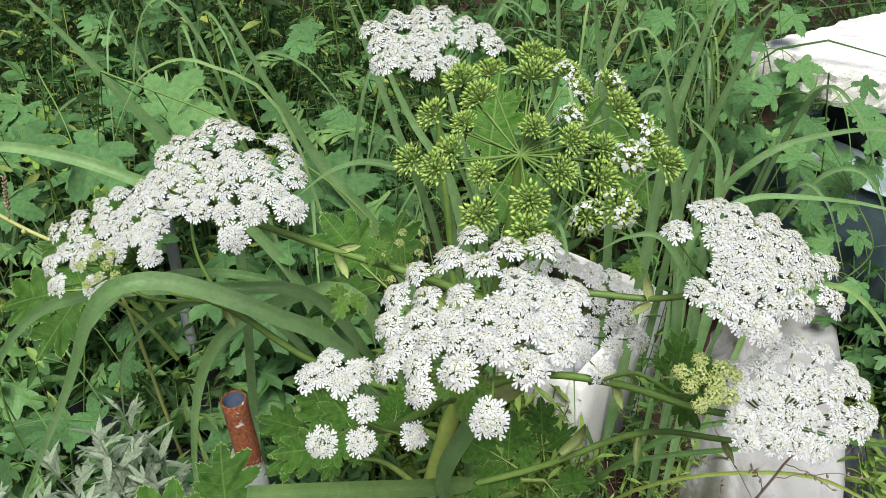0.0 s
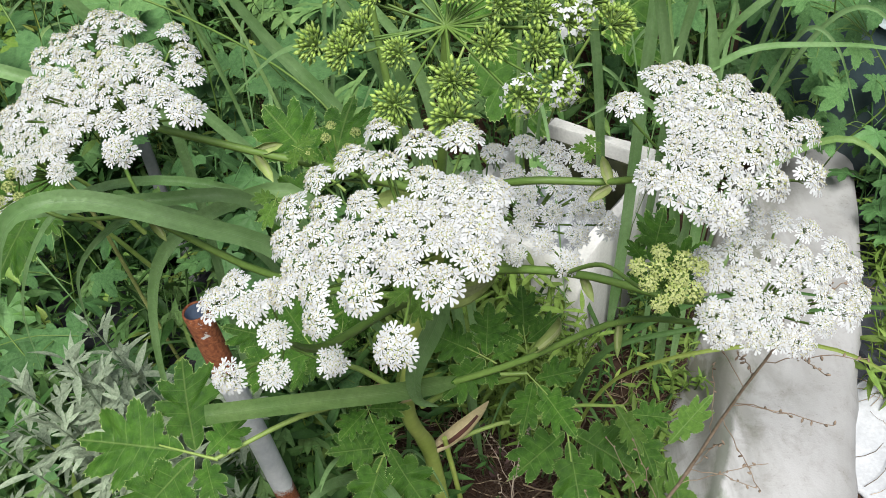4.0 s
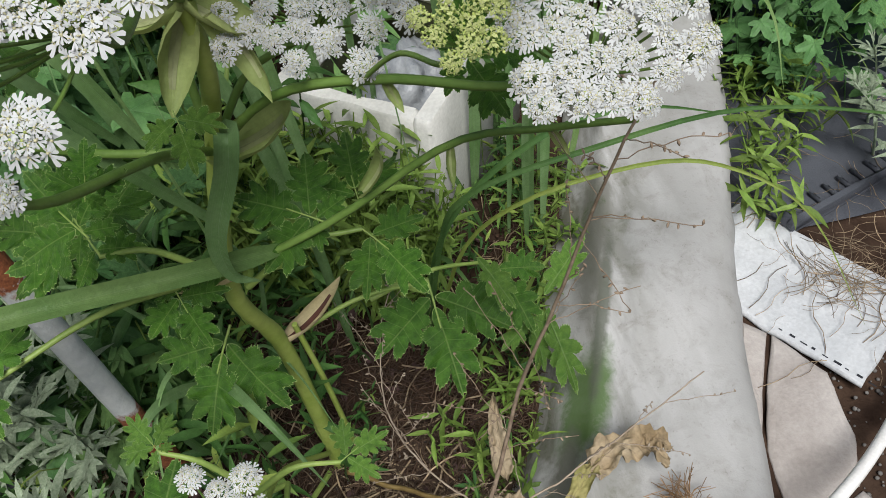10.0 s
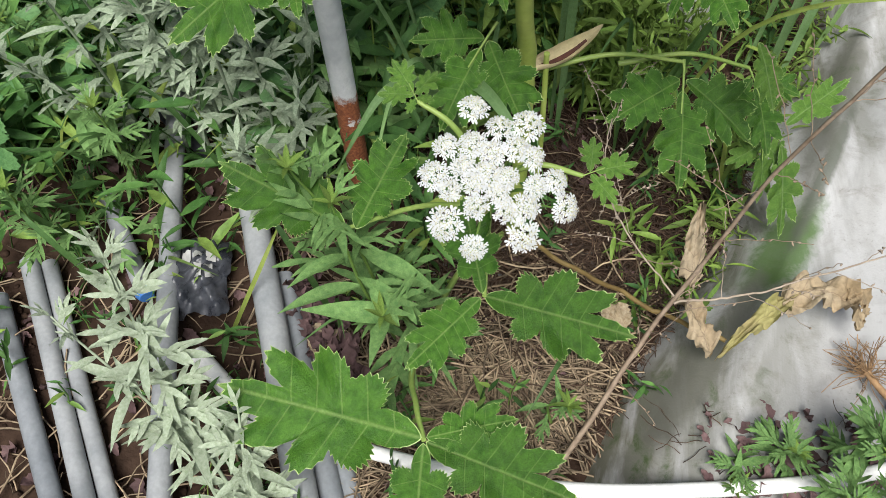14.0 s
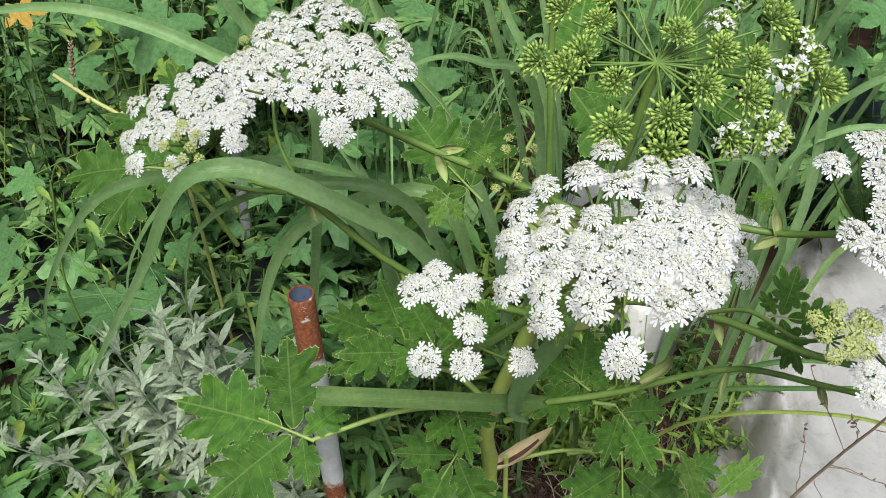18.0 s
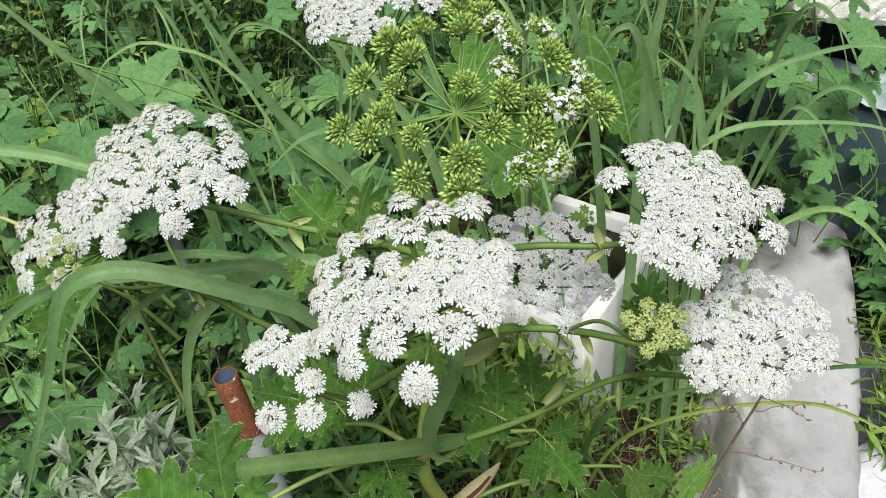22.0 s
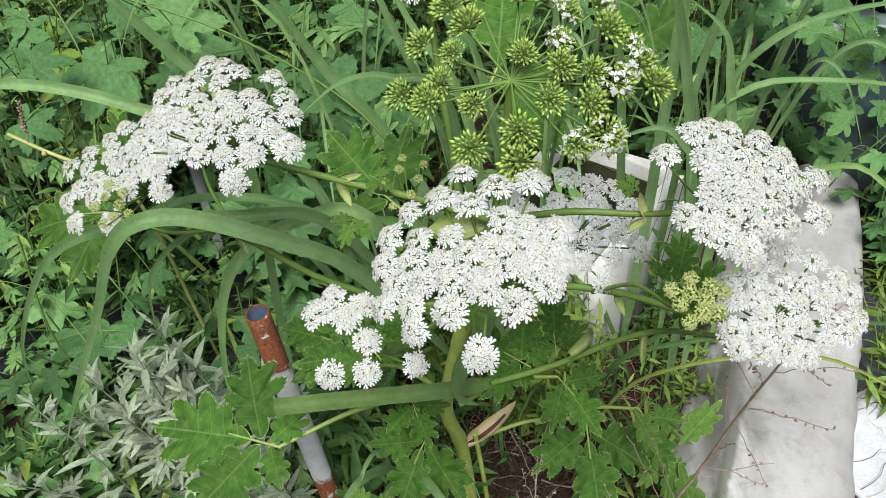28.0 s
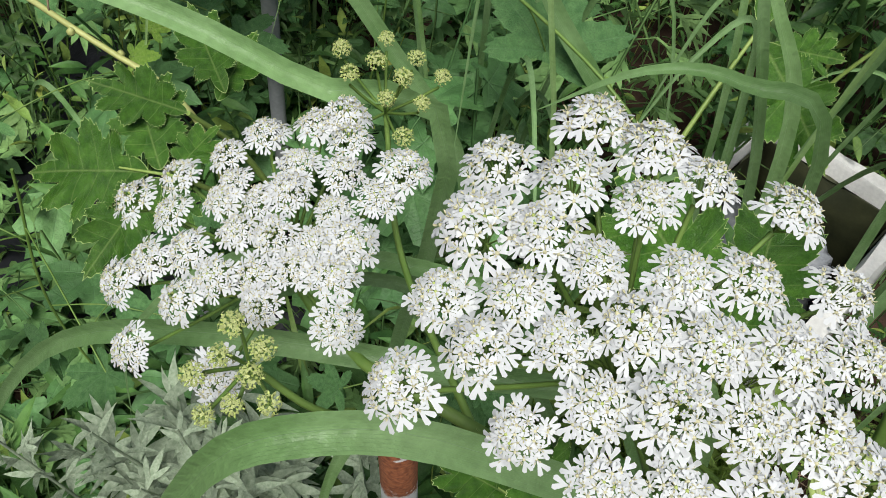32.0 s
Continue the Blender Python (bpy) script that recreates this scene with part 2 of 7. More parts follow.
PEBBLE = plain_mat("grey_pebble", (0.09, 0.085, 0.08), (0.2, 0.19, 0.18), 40, 0.8)
PVC = plain_mat("grey_pipe", (0.20, 0.215, 0.225), (0.33, 0.34, 0.345), 16, 0.5, bump=0.15)
PVC_DARK = plain_mat("dirty_grey_pipe", (0.15, 0.165, 0.18), (0.26, 0.275, 0.29), 14, 0.5, bump=0.2)
FOAM = plain_mat("white_foam_board", (0.56, 0.56, 0.535), (0.68, 0.68, 0.655), 14, 0.8, bump=0.5, fine=150, spread=0.05)
FOAM_EDGE = plain_mat("crumbly_foam_edge", (0.60, 0.59, 0.53), (0.8, 0.79, 0.74), 90, 0.85, bump=1.0, fine=260)
BOX = plain_mat("white_plastic_box", (0.52, 0.52, 0.49), (0.68, 0.68, 0.65), 8, 0.5, bump=0.15, spread=0.05)
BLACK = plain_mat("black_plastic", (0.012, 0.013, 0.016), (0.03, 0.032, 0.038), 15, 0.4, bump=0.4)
SLATE = plain_mat("dark_woven_ground_cover", (0.045, 0.05, 0.062), (0.085, 0.092, 0.11), 6, 0.6, bump=0.5, fine=400)
PACK = plain_mat("dark_plastic_pack", (0.018, 0.021, 0.028), (0.10, 0.105, 0.12), 55, 0.3, bump=0.6, fine=70)
TARP = plain_mat("blue_grey_tarpaulin", (0.025, 0.045, 0.055), (0.09, 0.13, 0.14), 7, 0.5, bump=0.4)
BAG = plain_mat("grey_plastic_film", (0.2, 0.22, 0.24), (0.38, 0.40, 0.42), 20, 0.3, bump=0.5)
RUST = plain_mat("rusty_pipe", (0.16, 0.05, 0.022), (0.36, 0.14, 0.065), 30, 0.8)
# near-black olive that paints the shade inside the foam box
INNER_SHADE = plain_mat("olive_dark_inner_shade", (0.018, 0.022, 0.012), (0.06, 0.065, 0.03), 14, 0.4, bump=0.2)
BLUE_CAP = plain_mat("blue_plastic", (0.03, 0.12, 0.36), (0.06, 0.20, 0.50), 30, 0.4)
BLUE_IN = plain_mat("pipe_bore", (0.10, 0.14, 0.22), (0.2, 0.27, 0.38), 30, 0.5, bump=0.2)
INK = plain_mat("pale_print", (0.36, 0.36, 0.345), (0.48, 0.48, 0.46), 40, 0.7)
WHITE_PIPE = plain_mat("white_pipe", (0.7, 0.7, 0.68), (0.82, 0.82, 0.8), 12, 0.4, bump=0.05)


def pole_mat():
    m, nt, p = fresh("rusted_galvanised_steel")
    pos = coords(nt)
    z = node(nt, "SeparateXYZ", {0: pos}).outputs[2]
    big = node(nt, "TexNoise", {"Vector": pos, "Scale": 38.0, "Detail": 6.0, "Roughness": 0.65}).outputs[0]
    fine = node(nt, "TexNoise", {"Vector": pos, "Scale": 260.0, "Detail": 4.0}).outputs[0]
    w = mathn(nt, "MULTIPLY_ADD", big, 0.09, -0.045)
    zz = mathn(nt, "ADD", z, w)
    top = ramp(nt, zz, 0.545, 0.556)
    low = mathn(nt, "SUBTRACT", 1.0, ramp(nt, zz, 0.265, 0.28))
    rust = mathn(nt, "MAXIMUM", top, low)
    flake = mathn(nt, "MULTIPLY", ramp(nt, big, 0.62, 0.66), 0.8)
    rust = mathn(nt, "SUBTRACT", rust, flake, clamp=True)
    rc = mixc(nt, ramp(nt, fine, 0.3, 0.7), rgb((0.15, 0.042, 0.018)), rgb((0.36, 0.125, 0.05)))
    zc = mixc(nt, ramp(nt, big, 0.3, 0.7), rgb((0.56, 0.59, 0.61)), rgb((0.78, 0.80, 0.81)))
    nt.links.new(mixc(nt, rust, zc, rc), p.inputs["Base Color"])
    nt.links.new(mathn(nt, "MULTIPLY_ADD", rust, 0.35, 0.5), p.inputs["Roughness"])
    nt.links.new(mathn(nt, "MULTIPLY_ADD", rust, -0.08, 0.08), p.inputs["Metallic"])
    b = node(nt, "Bump", {"Height": mathn(nt, "MULTIPLY_ADD", rust, 0.6, fine), "Strength": 0.5, "Distance": 0.002})
    nt.links.new(b.outputs[0], p.inputs["Normal"])
    return m


def sheet_mat():
    m, nt, p = fresh("weathered_white_sheet")
    pos = coords(nt)
    along = node(nt, "Mapping", {"Vector": pos, "Rotation": (0, 0, radians(22)), "Scale": (1.0, 0.28, 1.0)}).outputs[0]
    big = node(nt, "TexNoise", {"Vector": pos, "Scale": 4.0, "Detail": 6.0, "Roughness": 0.6}).outputs[0]
    streak = node(nt, "TexNoise", {"Vector": along, "Scale": 17.0, "Detail": 6.0, "Roughness": 0.62, "Distortion": 0.5}).outputs[0]
    mid = node(nt, "TexNoise", {"Vector": pos, "Scale": 22.0, "Detail": 7.0, "Roughness": 0.72, "Distortion": 0.5}).outputs[0]
    fine = node(nt, "TexNoise", {"Vector": pos, "Scale": 300.0, "Detail": 3.0}).outputs[0]
    uv = node(nt, "SeparateXYZ", {0: node(nt, "UVMap").outputs[0]})
    col = mixc(nt, ramp(nt, big, 0.35, 0.7), rgb((0.335, 0.335, 0.33)), rgb((0.45, 0.45, 0.45)))
    # left weights the dirt streaks and also paints in the left flank's shade
    left = mathn(nt, "SUBTRACT", 1.0, ramp(nt, mathn(nt, "MULTIPLY_ADD", big, 0.5, uv.outputs[0]), 0.25, 0.95))
    dirt_and_shade = mathn(nt, "MULTIPLY", ramp(nt, streak, 0.40, 0.58), mathn(nt, "MULTIPLY_ADD", left, 0.95, 0.15))
    col = mixc(nt, dirt_and_shade, col, rgb((0.13, 0.13, 0.10)))
    grime_and_shade = mathn(nt, "MULTIPLY", ramp(nt, mid, 0.5, 0.72), mathn(nt, "MULTIPLY_ADD", left, 0.45, 0.36))
    col = mixc(nt, grime_and_shade, col, rgb((0.16, 0.15, 0.12)))
    moss = mathn(nt, "MULTIPLY", mathn(nt, "MULTIPLY", ramp(nt, left, 0.25, 0.6), ramp(nt, streak, 0.54, 0.62)), ramp(nt, mid, 0.48, 0.62))
    col = mixc(nt, moss, col, rgb((0.05, 0.08, 0.025)))
    for x, y, turn, long, wide, c in ((0.362, 0.715, 26, 0.105, 0.036, (0.055, 0.12, 0.015)), (0.43, 0.86, 22, 0.16, 0.012, (0.10, 0.11, 0.085)), (0.30, 0.60, 24, 0.10, 0.016, (0.12, 0.12, 0.10)), (0.235, 0.50, 28, 0.13, 0.03, (0.11, 0.11, 0.09)), (0.455, 1.0, 20, 0.20, 0.028, (0.13, 0.13, 0.11))):
        q = node(nt, "Mapping", {"Vector": pos, "Location": (x, y, 0), "Rotation": (0, 0, radians(-turn)), "Scale": (wide, long, 1)})
        q.vector_type = "TEXTURE"
        q = node(nt, "SeparateXYZ", {0: q.outputs[0]})
        far = mathn(nt, "SQRT", mathn(nt, "ADD", mathn(nt, "MULTIPLY", q.outputs[0], q.outputs[0]), mathn(nt, "MULTIPLY", q.outputs[1], q.outputs[1])))
        far = mathn(nt, "MULTIPLY_ADD", mid, 1.6, mathn(nt, "SUBTRACT", far, 0.8))
        col = mixc(nt, mathn(nt, "MULTIPLY", mathn(nt, "SUBTRACT", 1.0, ramp(nt, far, 0.6, 1.15)), 0.85), col, rgb(c))
    spots = ramp(nt, node(nt, "TexNoise", {"Vector": pos, "Scale": 75.0, "Detail": 2.0}).outputs[0], 0.66, 0.72)
    col = mixc(nt, mathn(nt, "MULTIPLY", spots, 0.18), col, rgb((0.2, 0.18, 0.15)))
    grit = ramp(nt, node(nt, "TexNoise", {"Vector": pos, "Scale": 210.0, "Detail": 3.0, "Roughness": 0.7}).outputs[0], 0.60, 0.68)
    col = mixc(nt, mathn(nt, "MULTIPLY", grit, mathn(nt, "MULTIPLY_ADD", ramp(nt, mid, 0.45, 0.6), 0.35, 0.04)), col, rgb((0.12, 0.11, 0.09)))
    nt.links.new(col, p.inputs["Base Color"])
    p.inputs["Roughness"].default_value = 0.6
    b = node(nt, "Bump", {"Height": mathn(nt, "MULTIPLY_ADD", mid, 2.0, fine), "Strength": 0.14, "Distance": 0.004})
    nt.links.new(b.outputs[0], p.inputs["Normal"])
    return m


# blue-green film; its pale blotches are sky reflections put into the colour
SHINE = plain_mat("wet_film_painted_reflections", (0.10, 0.17, 0.18), (0.5, 0.56, 0.56), 11, 0.2, bump=0.6, fine=60)
BOARD = plain_mat("grey_white_board", (0.42, 0.44, 0.46), (0.56, 0.58, 0.60), 12, 0.6, bump=0.3, spread=0.05)
STONE = plain_mat("pinkish_grey_stone", (0.30, 0.27, 0.25), (0.46, 0.43, 0.41), 10, 0.75, bump=0.4)
POLE, SHEET = pole_mat(), sheet_mat()


# ---- mesh tools ----
rng = np.random.default_rng(7)


class Shape:
    """Collects vertices, quads and triangles, with a UV and a material slot for each face."""

    def __init__(self):
        self.v, self.f, self.uv, self.slot, self.n = [], [], [], [], 0

    def add(self, verts, faces, uvs=None, slot=0):
        verts = np.asarray(verts, float)
        uvs = np.zeros((len(verts), 2)) if uvs is None else np.asarray(uvs, float)
        self.v.append(verts)
        self.uv.append(uvs)
        faces = np.asarray(faces, int) + self.n
        self.f.append(faces)
        self.slot.append(np.full(len(faces), slot))
        self.n += len(verts)
        return self

    def grid(self, p, uv=None, slot=0, closed=False):
        r, c = p.shape[:2]
        i = np.arange(r * c).reshape(r, c)
        if closed:
            i = np.concatenate([i, i[:, :1]], 1)
        q = np.stack([i[:-1, :-1], i[:-1, 1:], i[1:, 1:], i[1:, :-1]], -1).reshape(-1, 4)
        return self.add(p.reshape(-1, 3), q, None if uv is None else uv.reshape(-1, 2), slot)

    def join(self, other, m=None):
        """Takes over another shape, laid by the 4 x 4 matrix m."""
        off = self.n
        for v, uv in zip(other.v, other.uv):
            if m is not None:
                v = v @ m[:3, :3].T + m[:3, 3]
            self.v.append(v)
            self.uv.append(uv)
            self.n += len(v)
        for f, s in zip(other.f, other.slot):
            self.f.append(f + off)
            self.slot.append(s)
        return self

    def flat(self):
        return np.concatenate(self.v), self.f, np.concatenate(self.uv), self.slot

    def mesh(self, name, mats, smooth=True):
        v, fs, uv, ss = self.flat()
        me = bpy.data.meshes.new(name)
        loops = np.concatenate([f.reshape(-1) for f in fs])
        sizes = np.concatenate([np.full(len(f), f.shape[1]) for f in fs])
        me.vertices.add(len(v))
        me.vertices.foreach_set("co", v.reshape(-1))
        me.loops.add(len(loops))
        me.loops.foreach_set("vertex_index", loops)
        me.polygons.add(len(sizes))
        me.polygons.foreach_set("loop_start", np.concatenate([[0], np.cumsum(sizes)[:-1]]))
        me.polygons.foreach_set("material_index", np.concatenate(ss))
        me.polygons.foreach_set("use_smooth", np.full(len(sizes), smooth))
        me.uv_layers.new(name="UVMap").data.foreach_set("uv", uv[loops].reshape(-1))
        for m in mats if isinstance(mats, (list, tuple)) else [mats]:
            me.materials.append(m)
        me.update(calc_edges=True)
        me.validate()
        return me


def part(name, shape, material, parent=None, label="", smooth=True):
    """Links a shape (or a finished mesh) as one mesh object, under a thing or a part."""
    ob = new(name, shape.mesh(name, material, smooth) if isinstance(shape, Shape) else shape)
    ob.parent = parent
    return tagged(ob, label)


def empty(name, at, label, category, group="", kind=""):
    ob = new(name)
    ob.location = at
    ob.empty_display_size = 0.05
    return tagged(ob, label, category, group, kind)


def unit(a):
    a = np.asarray(a, float)
    return a / (np.linalg.norm(a, axis=-1, keepdims=True) + 1e-12)


def place(at, normal=(0, 0, 1), toward=(0, 1, 0), size=1.0):
    """4 x 4 matrix: local z on normal, local y as near as may be to toward."""
    z = unit(normal)
    x = unit(np.cross(np.asarray(toward, float), z))
    y = np.cross(z, x)
    m = np.eye(4)
    m[:3, 0], m[:3, 1], m[:3, 2], m[:3, 3] = x * size, y * size, z * size, at
    return m


def bez(pts, n=16):
    """A smooth curve through the points."""
    p = np.asarray(pts, float)
    if len(p) == 2:
        return p[0] + (p[1] - p[0]) * np.linspace(0, 1, n)[:, None]
    q = np.concatenate([[2 * p[0] - p[1]], p, [2 * p[-1] - p[-2]]])
    out = []
    for t in np.linspace(0, len(p) - 1, n):
        i = min(int(t), len(p) - 2)
        s = t - i
        a, b, c, d = q[i:i + 4]
        out.append(0.5 * (2 * b + (c - a) * s + (2 * a - 5 * b + 4 * c - d) * s * s + (3 * b - a - 3 * c + d) * s ** 3))
    return np.array(out)


def tube(shape, pts, radius, sides=8, slot=0, cap=True, ribs=0.0):
    pts = np.asarray(pts, float)
    r = np.broadcast_to(np.asarray(radius, float), (len(pts),))
    tan = unit(np.gradient(pts, axis=0))
    ref = np.array([0, 0, 1.0]) if abs(tan[0][2]) < 0.9 else np.array([1.0, 0, 0])
    x = unit(np.cross(ref, tan[0]))
    rings = []
    a = np.linspace(0, 2 * np.pi, sides, endpoint=False)
    for p, t, k in zip(pts, tan, r):
        x = unit(x - t * (x @ t))
        y = np.cross(t, x)
        kk = k * (1 + ribs * np.cos(a * (sides // 2)))[:, None]
        rings.append(p + kk * (np.cos(a)[:, None] * x + np.sin(a)[:, None] * y))
    g = np.array(rings)
    uv = np.stack(np.meshgrid(np.linspace(0, 1, sides), np.linspace(0, 1, len(pts))), -1)
    shape.grid(g, uv, slot, closed=True)
    if cap:
        for ring, flip in ((g[0], False), (g[-1], True)):
            v = np.concatenate([ring, [ring.mean(0)]])
            f = [((i + 1) % sides, i, sides) if not flip else (i, (i + 1) % sides, sides) for i in range(sides)]
            shape.add(v, f, None, slot)
    return shape


def ribbon(shape, pts, width, side=None, fold=0.15, cols=4, twist=0.0, taper=(0.0, 1.0), slot=0, facing=None):
    """A grass blade along pts: keeled, tapering to its tip."""
    pts = np.asarray(pts, float)
    n = len(pts)
    tan = unit(np.gradient(pts, axis=0))
    s = np.cross(tan, facing or (0, 0, 1.0)) if side is None else np.broadcast_to(np.asarray(side, float), tan.shape)
    s = unit(s - tan * (s * tan).sum(1, keepdims=True))
    up = np.cross(s, tan)
    v = np.linspace(0, 1, n)
    a = twist * v
    s, up = s * np.cos(a)[:, None] + up * np.sin(a)[:, None], up * np.cos(a)[:, None] - s * np.sin(a)[:, None]
    b, e = taper
    w = width * np.clip((b + (1 - b) * np.minimum(v / 0.12, 1)), 0, 1) * np.clip((1 - v * e) / 0.45, 0.02, 1) ** 0.8
    u = np.linspace(-1, 1, cols + 1)
    p = pts[:, None] + s[:, None] * (u[None, :, None] * w[:, None, None] / 2) + up[:, None] * (np.abs(u)[None, :, None] * (w * fold)[:, None, None])
    uv = np.stack(np.broadcast_arrays((u[None] + 1) / 2, v[:, None]), -1)
    return shape.grid(p, uv, slot)


def lobe(shape, at, angle, length, width, teeth=7, fold=0.12, droop=0.15, lift=0.0, cols=4, bite=0.22, a=0.75, b=0.6, seed=0.0, wavy=0.03, sweep=0.15, rows=0):
    """One lobe of a leaf, in the xy plane from at, toward angle (0: +y)."""
    rows = rows or max(4, teeth * 2)
    v = np.linspace(0, 1, rows + 1)
    prof = np.where(v > 0, v, 1e-6) ** a * np.where(v < 1, 1 - v, 0) ** b
    prof = prof / prof.max()
    prof[0] = max(prof[0], 0.12)
    saw = np.where(np.arange(rows + 1) % 2 == 0, 1.0, 1.0 - bite) if teeth else np.ones(rows + 1)
    u = np.linspace(-1, 1, cols + 1)
    w = np.repeat((width * prof * saw)[:, None], cols + 1, 1)
    x = u[None] * w
    y = v[:, None] * length + np.abs(x) * sweep * (1 - v[:, None])
    vv = y / length
    z = lift + np.abs(x) * fold - droop * length * vv ** 2 + wavy * length * np.sin(9 * v[:, None] + 5 * u[None] + seed) * np.abs(u)[None]
    c, s = math.cos(angle), math.sin(angle)
    p = np.stack([at[0] + x * c + y * s, at[1] - x * s + y * c, np.broadcast_to(z, x.shape)], -1)
    uv = np.stack(np.broadcast_arrays((u[None] + 1) / 2, v[:, None]), -1)
    return shape.grid(p, uv)


def leaflet(shape, at, angle, length, width, seed, fold=0.14, droop=0.18, lift=0.0, lean=0.0):
    """One broad leaflet with pointed lobes and fine sharp teeth, spread round its middle."""
    r = random.Random(seed)
    tips = [(-180, 0.40), (-118 + r.uniform(-6, 6), 0.34), (-72 + r.uniform(-6, 6), 0.43), (-36 + r.uniform(-4, 4), 0.52), (0, 0.60), (36 + r.uniform(-4, 4), 0.52), (72 + r.uniform(-6, 6), 0.43), (118 + r.uniform(-6, 6), 0.34), (180, 0.40)]
    n = 192
    th = np.linspace(-180, 180, n, endpoint=False)
    rad = np.zeros(n)
    for (a, ra), (b, rb) in zip(tips, tips[1:]):
        cut = 0.9 if a < -170 or b > 170 else r.uniform(0.50, 0.70)
        low, m = min(ra, rb) * cut, a + (b - a) * r.uniform(0.42, 0.58)
        if a < -170 or b > 170:
            low = 0.21
        for k in np.nonzero((th >= a) & (th < b))[0]:
            d, base = ((th[k] - a) / (m - a), ra) if th[k] < m else ((b - th[k]) / (b - m), rb)
            rad[k] = low + (base - low) * (1 - d) ** 0.8 * (1 + 0.35 * d)
    k = np.arange(n)
    tooth = np.where(k % 3 == 0, 0.026, np.where(k % 3 == 1, 0.004, -0.012)) * np.clip((170 - np.abs(th)) / 40, 0, 1)
    rad = rad + tooth * np.array([r.uniform(0.5, 1.3) for _ in k])
    a = np.radians(th)
    ex, ey = rad * np.sin(a) * width / 0.36, 0.40 + rad * np.cos(a)
    ex = ex * (1 + lean * np.sign(ex))
    f = np.array([0.001, 0.2, 0.4, 0.6, 0.8, 0.984, 1.0])[:, None]
    x, y = ex[None] * f, 0.40 + (ey - 0.40)[None] * f
    ph = r.random() * 6
    ax = np.abs(x)
    z = ax * fold - droop * y ** 2 + 0.03 * np.sin(10 * y - 9 * ax + ph) * np.minimum(1, ax * 5) + 0.014 * np.sin(24 * y - 20 * ax + ph) * np.minimum(1, ax * 7) + 0.02 * f ** 2 * np.sin(a * 5 + ph)[None]
    c, s = math.cos(angle), math.sin(angle)
    p = np.stack([at[0] + length * (x * c + y * s), at[1] + length * (-x * s + y * c), lift + length * z], -1)
    uv = np.stack([0.5 + x, y], -1)
    shape.grid(p[:-1], uv[:-1], closed=True)
    return shape.grid(p[-2:], uv[-2:], 1, closed=True)


def hogweed_leaf(seed, wide=1.0, count=3):
    """A leaf of five broad, cut and toothed leaflets (or a single one)."""
    r = random.Random(seed)
    s = Shape()
    if count == 1:
        return leaflet(s, (0, 0), 0, 1.0, 0.25 * wide, seed, 0.12, r.uniform(0.1, 0.22))
    for i, (ang, ln, x, y) in enumerate(((0, 0.80, 0.0, 0.22), (62, 0.70, 0.02, 0.14), (-63, 0.70, -0.02, 0.14), (125, 0.36, 0.01, 0.06), (-125, 0.35, -0.01, 0.06))[:5 if seed % 2 else 3]):
        leaflet(s, (x, y), radians(ang + r.uniform(-8, 8)), ln * r.uniform(0.92, 1.08), 0.32 * wide, seed * 7 + i, 0.15, r.uniform(0.1, 0.3), 0.006 * i, lean=(0, 0.14, -0.14, 0, 0)[i])
    tube(s, bez([(0, -0.02, 0.0), (0, 0.15, 0.012), (0, 0.40, 0.002)], 8), np.linspace(0.014, 0.007, 8), 5, 2, cap=False)
    return s


def palmate(s, seed, n=96, rings=5, lobes=5, at=(0, 0)):
    """A leaf with broad pointed lobes round its stalk, finely toothed, each lobe keeled along its own rib."""
    r = random.Random(seed)
    tips = [(0, 0.66), (54, 0.60), (-54, 0.60), (110, 0.42), (-110, 0.42), (152, 0.24), (-152, 0.24)][:lobes]
    tips = [(a + r.uniform(-6, 6), ln * r.uniform(0.92, 1.08)) for a, ln in tips]
    th = np.linspace(-178, 178, n)
    each = np.array([ln * np.clip(1 - (np.abs(th - a) / 44) ** 1.35, 0, 1) for a, ln in tips])
    own = each.argmax(0)
    rad = np.maximum(each.max(0), 0.10)
    rad = rad * (1 + 0.045 * np.where(np.arange(n) % 2, 1, -1) * np.array([r.uniform(0.5, 1.4) for _ in th]))
    ang = np.radians(th)
    f = np.linspace(0, 1, rings + 1)[1:, None] ** 0.9
    f = np.concatenate([[[0.002]], f])
    q = f * rad[None]
    off = (th - np.array([tips[k][0] for k in own])) / 44
    droop, ph = r.uniform(0.15, 0.45), r.uniform(0, 6)
    z = 0.13 * np.abs(off)[None] * q - droop * q ** 2 + 0.018 * np.sin(14 * q + 3 * ang[None] + ph) * f
    p = np.stack([at[0] + q * np.sin(ang)[None], at[1] + q * np.cos(ang)[None], z], -1)
    uv = np.stack([0.5 + 0.5 * off[None] * np.minimum(1, q * 2.2), q * 1.4], -1)
    return s.grid(p, uv)


def hop_leaf(seed, lobes=5):
    return palmate(Shape(), seed, 96, 5, lobes)


def mugwort_leaf(seed, pairs=2, wide=0.055):
    """A pinnate leaf with slender pointed lobes, the end one longest."""
    r = random.Random(seed)
    s = Shape()
    lobe(s, (0, 0), 0, 1.0, wide * 1.15, 0, 0.25, 0.22, 0, cols=2, seed=r.random() * 6, a=0.55, b=0.8, rows=6)
    for i in range(pairs):
        for sgn in (1, -1):
            y = 0.22 + 0.24 * i + r.uniform(-0.04, 0.04)
            lobe(s, (0, y), sgn * radians(r.uniform(24, 40)), (0.56 - 0.12 * i) * r.uniform(0.85, 1.1), wide * 0.85, 0, 0.25, 0.2, -0.04 * y, cols=2, seed=r.random() * 6, a=0.55, b=0.8, rows=5)
    return s


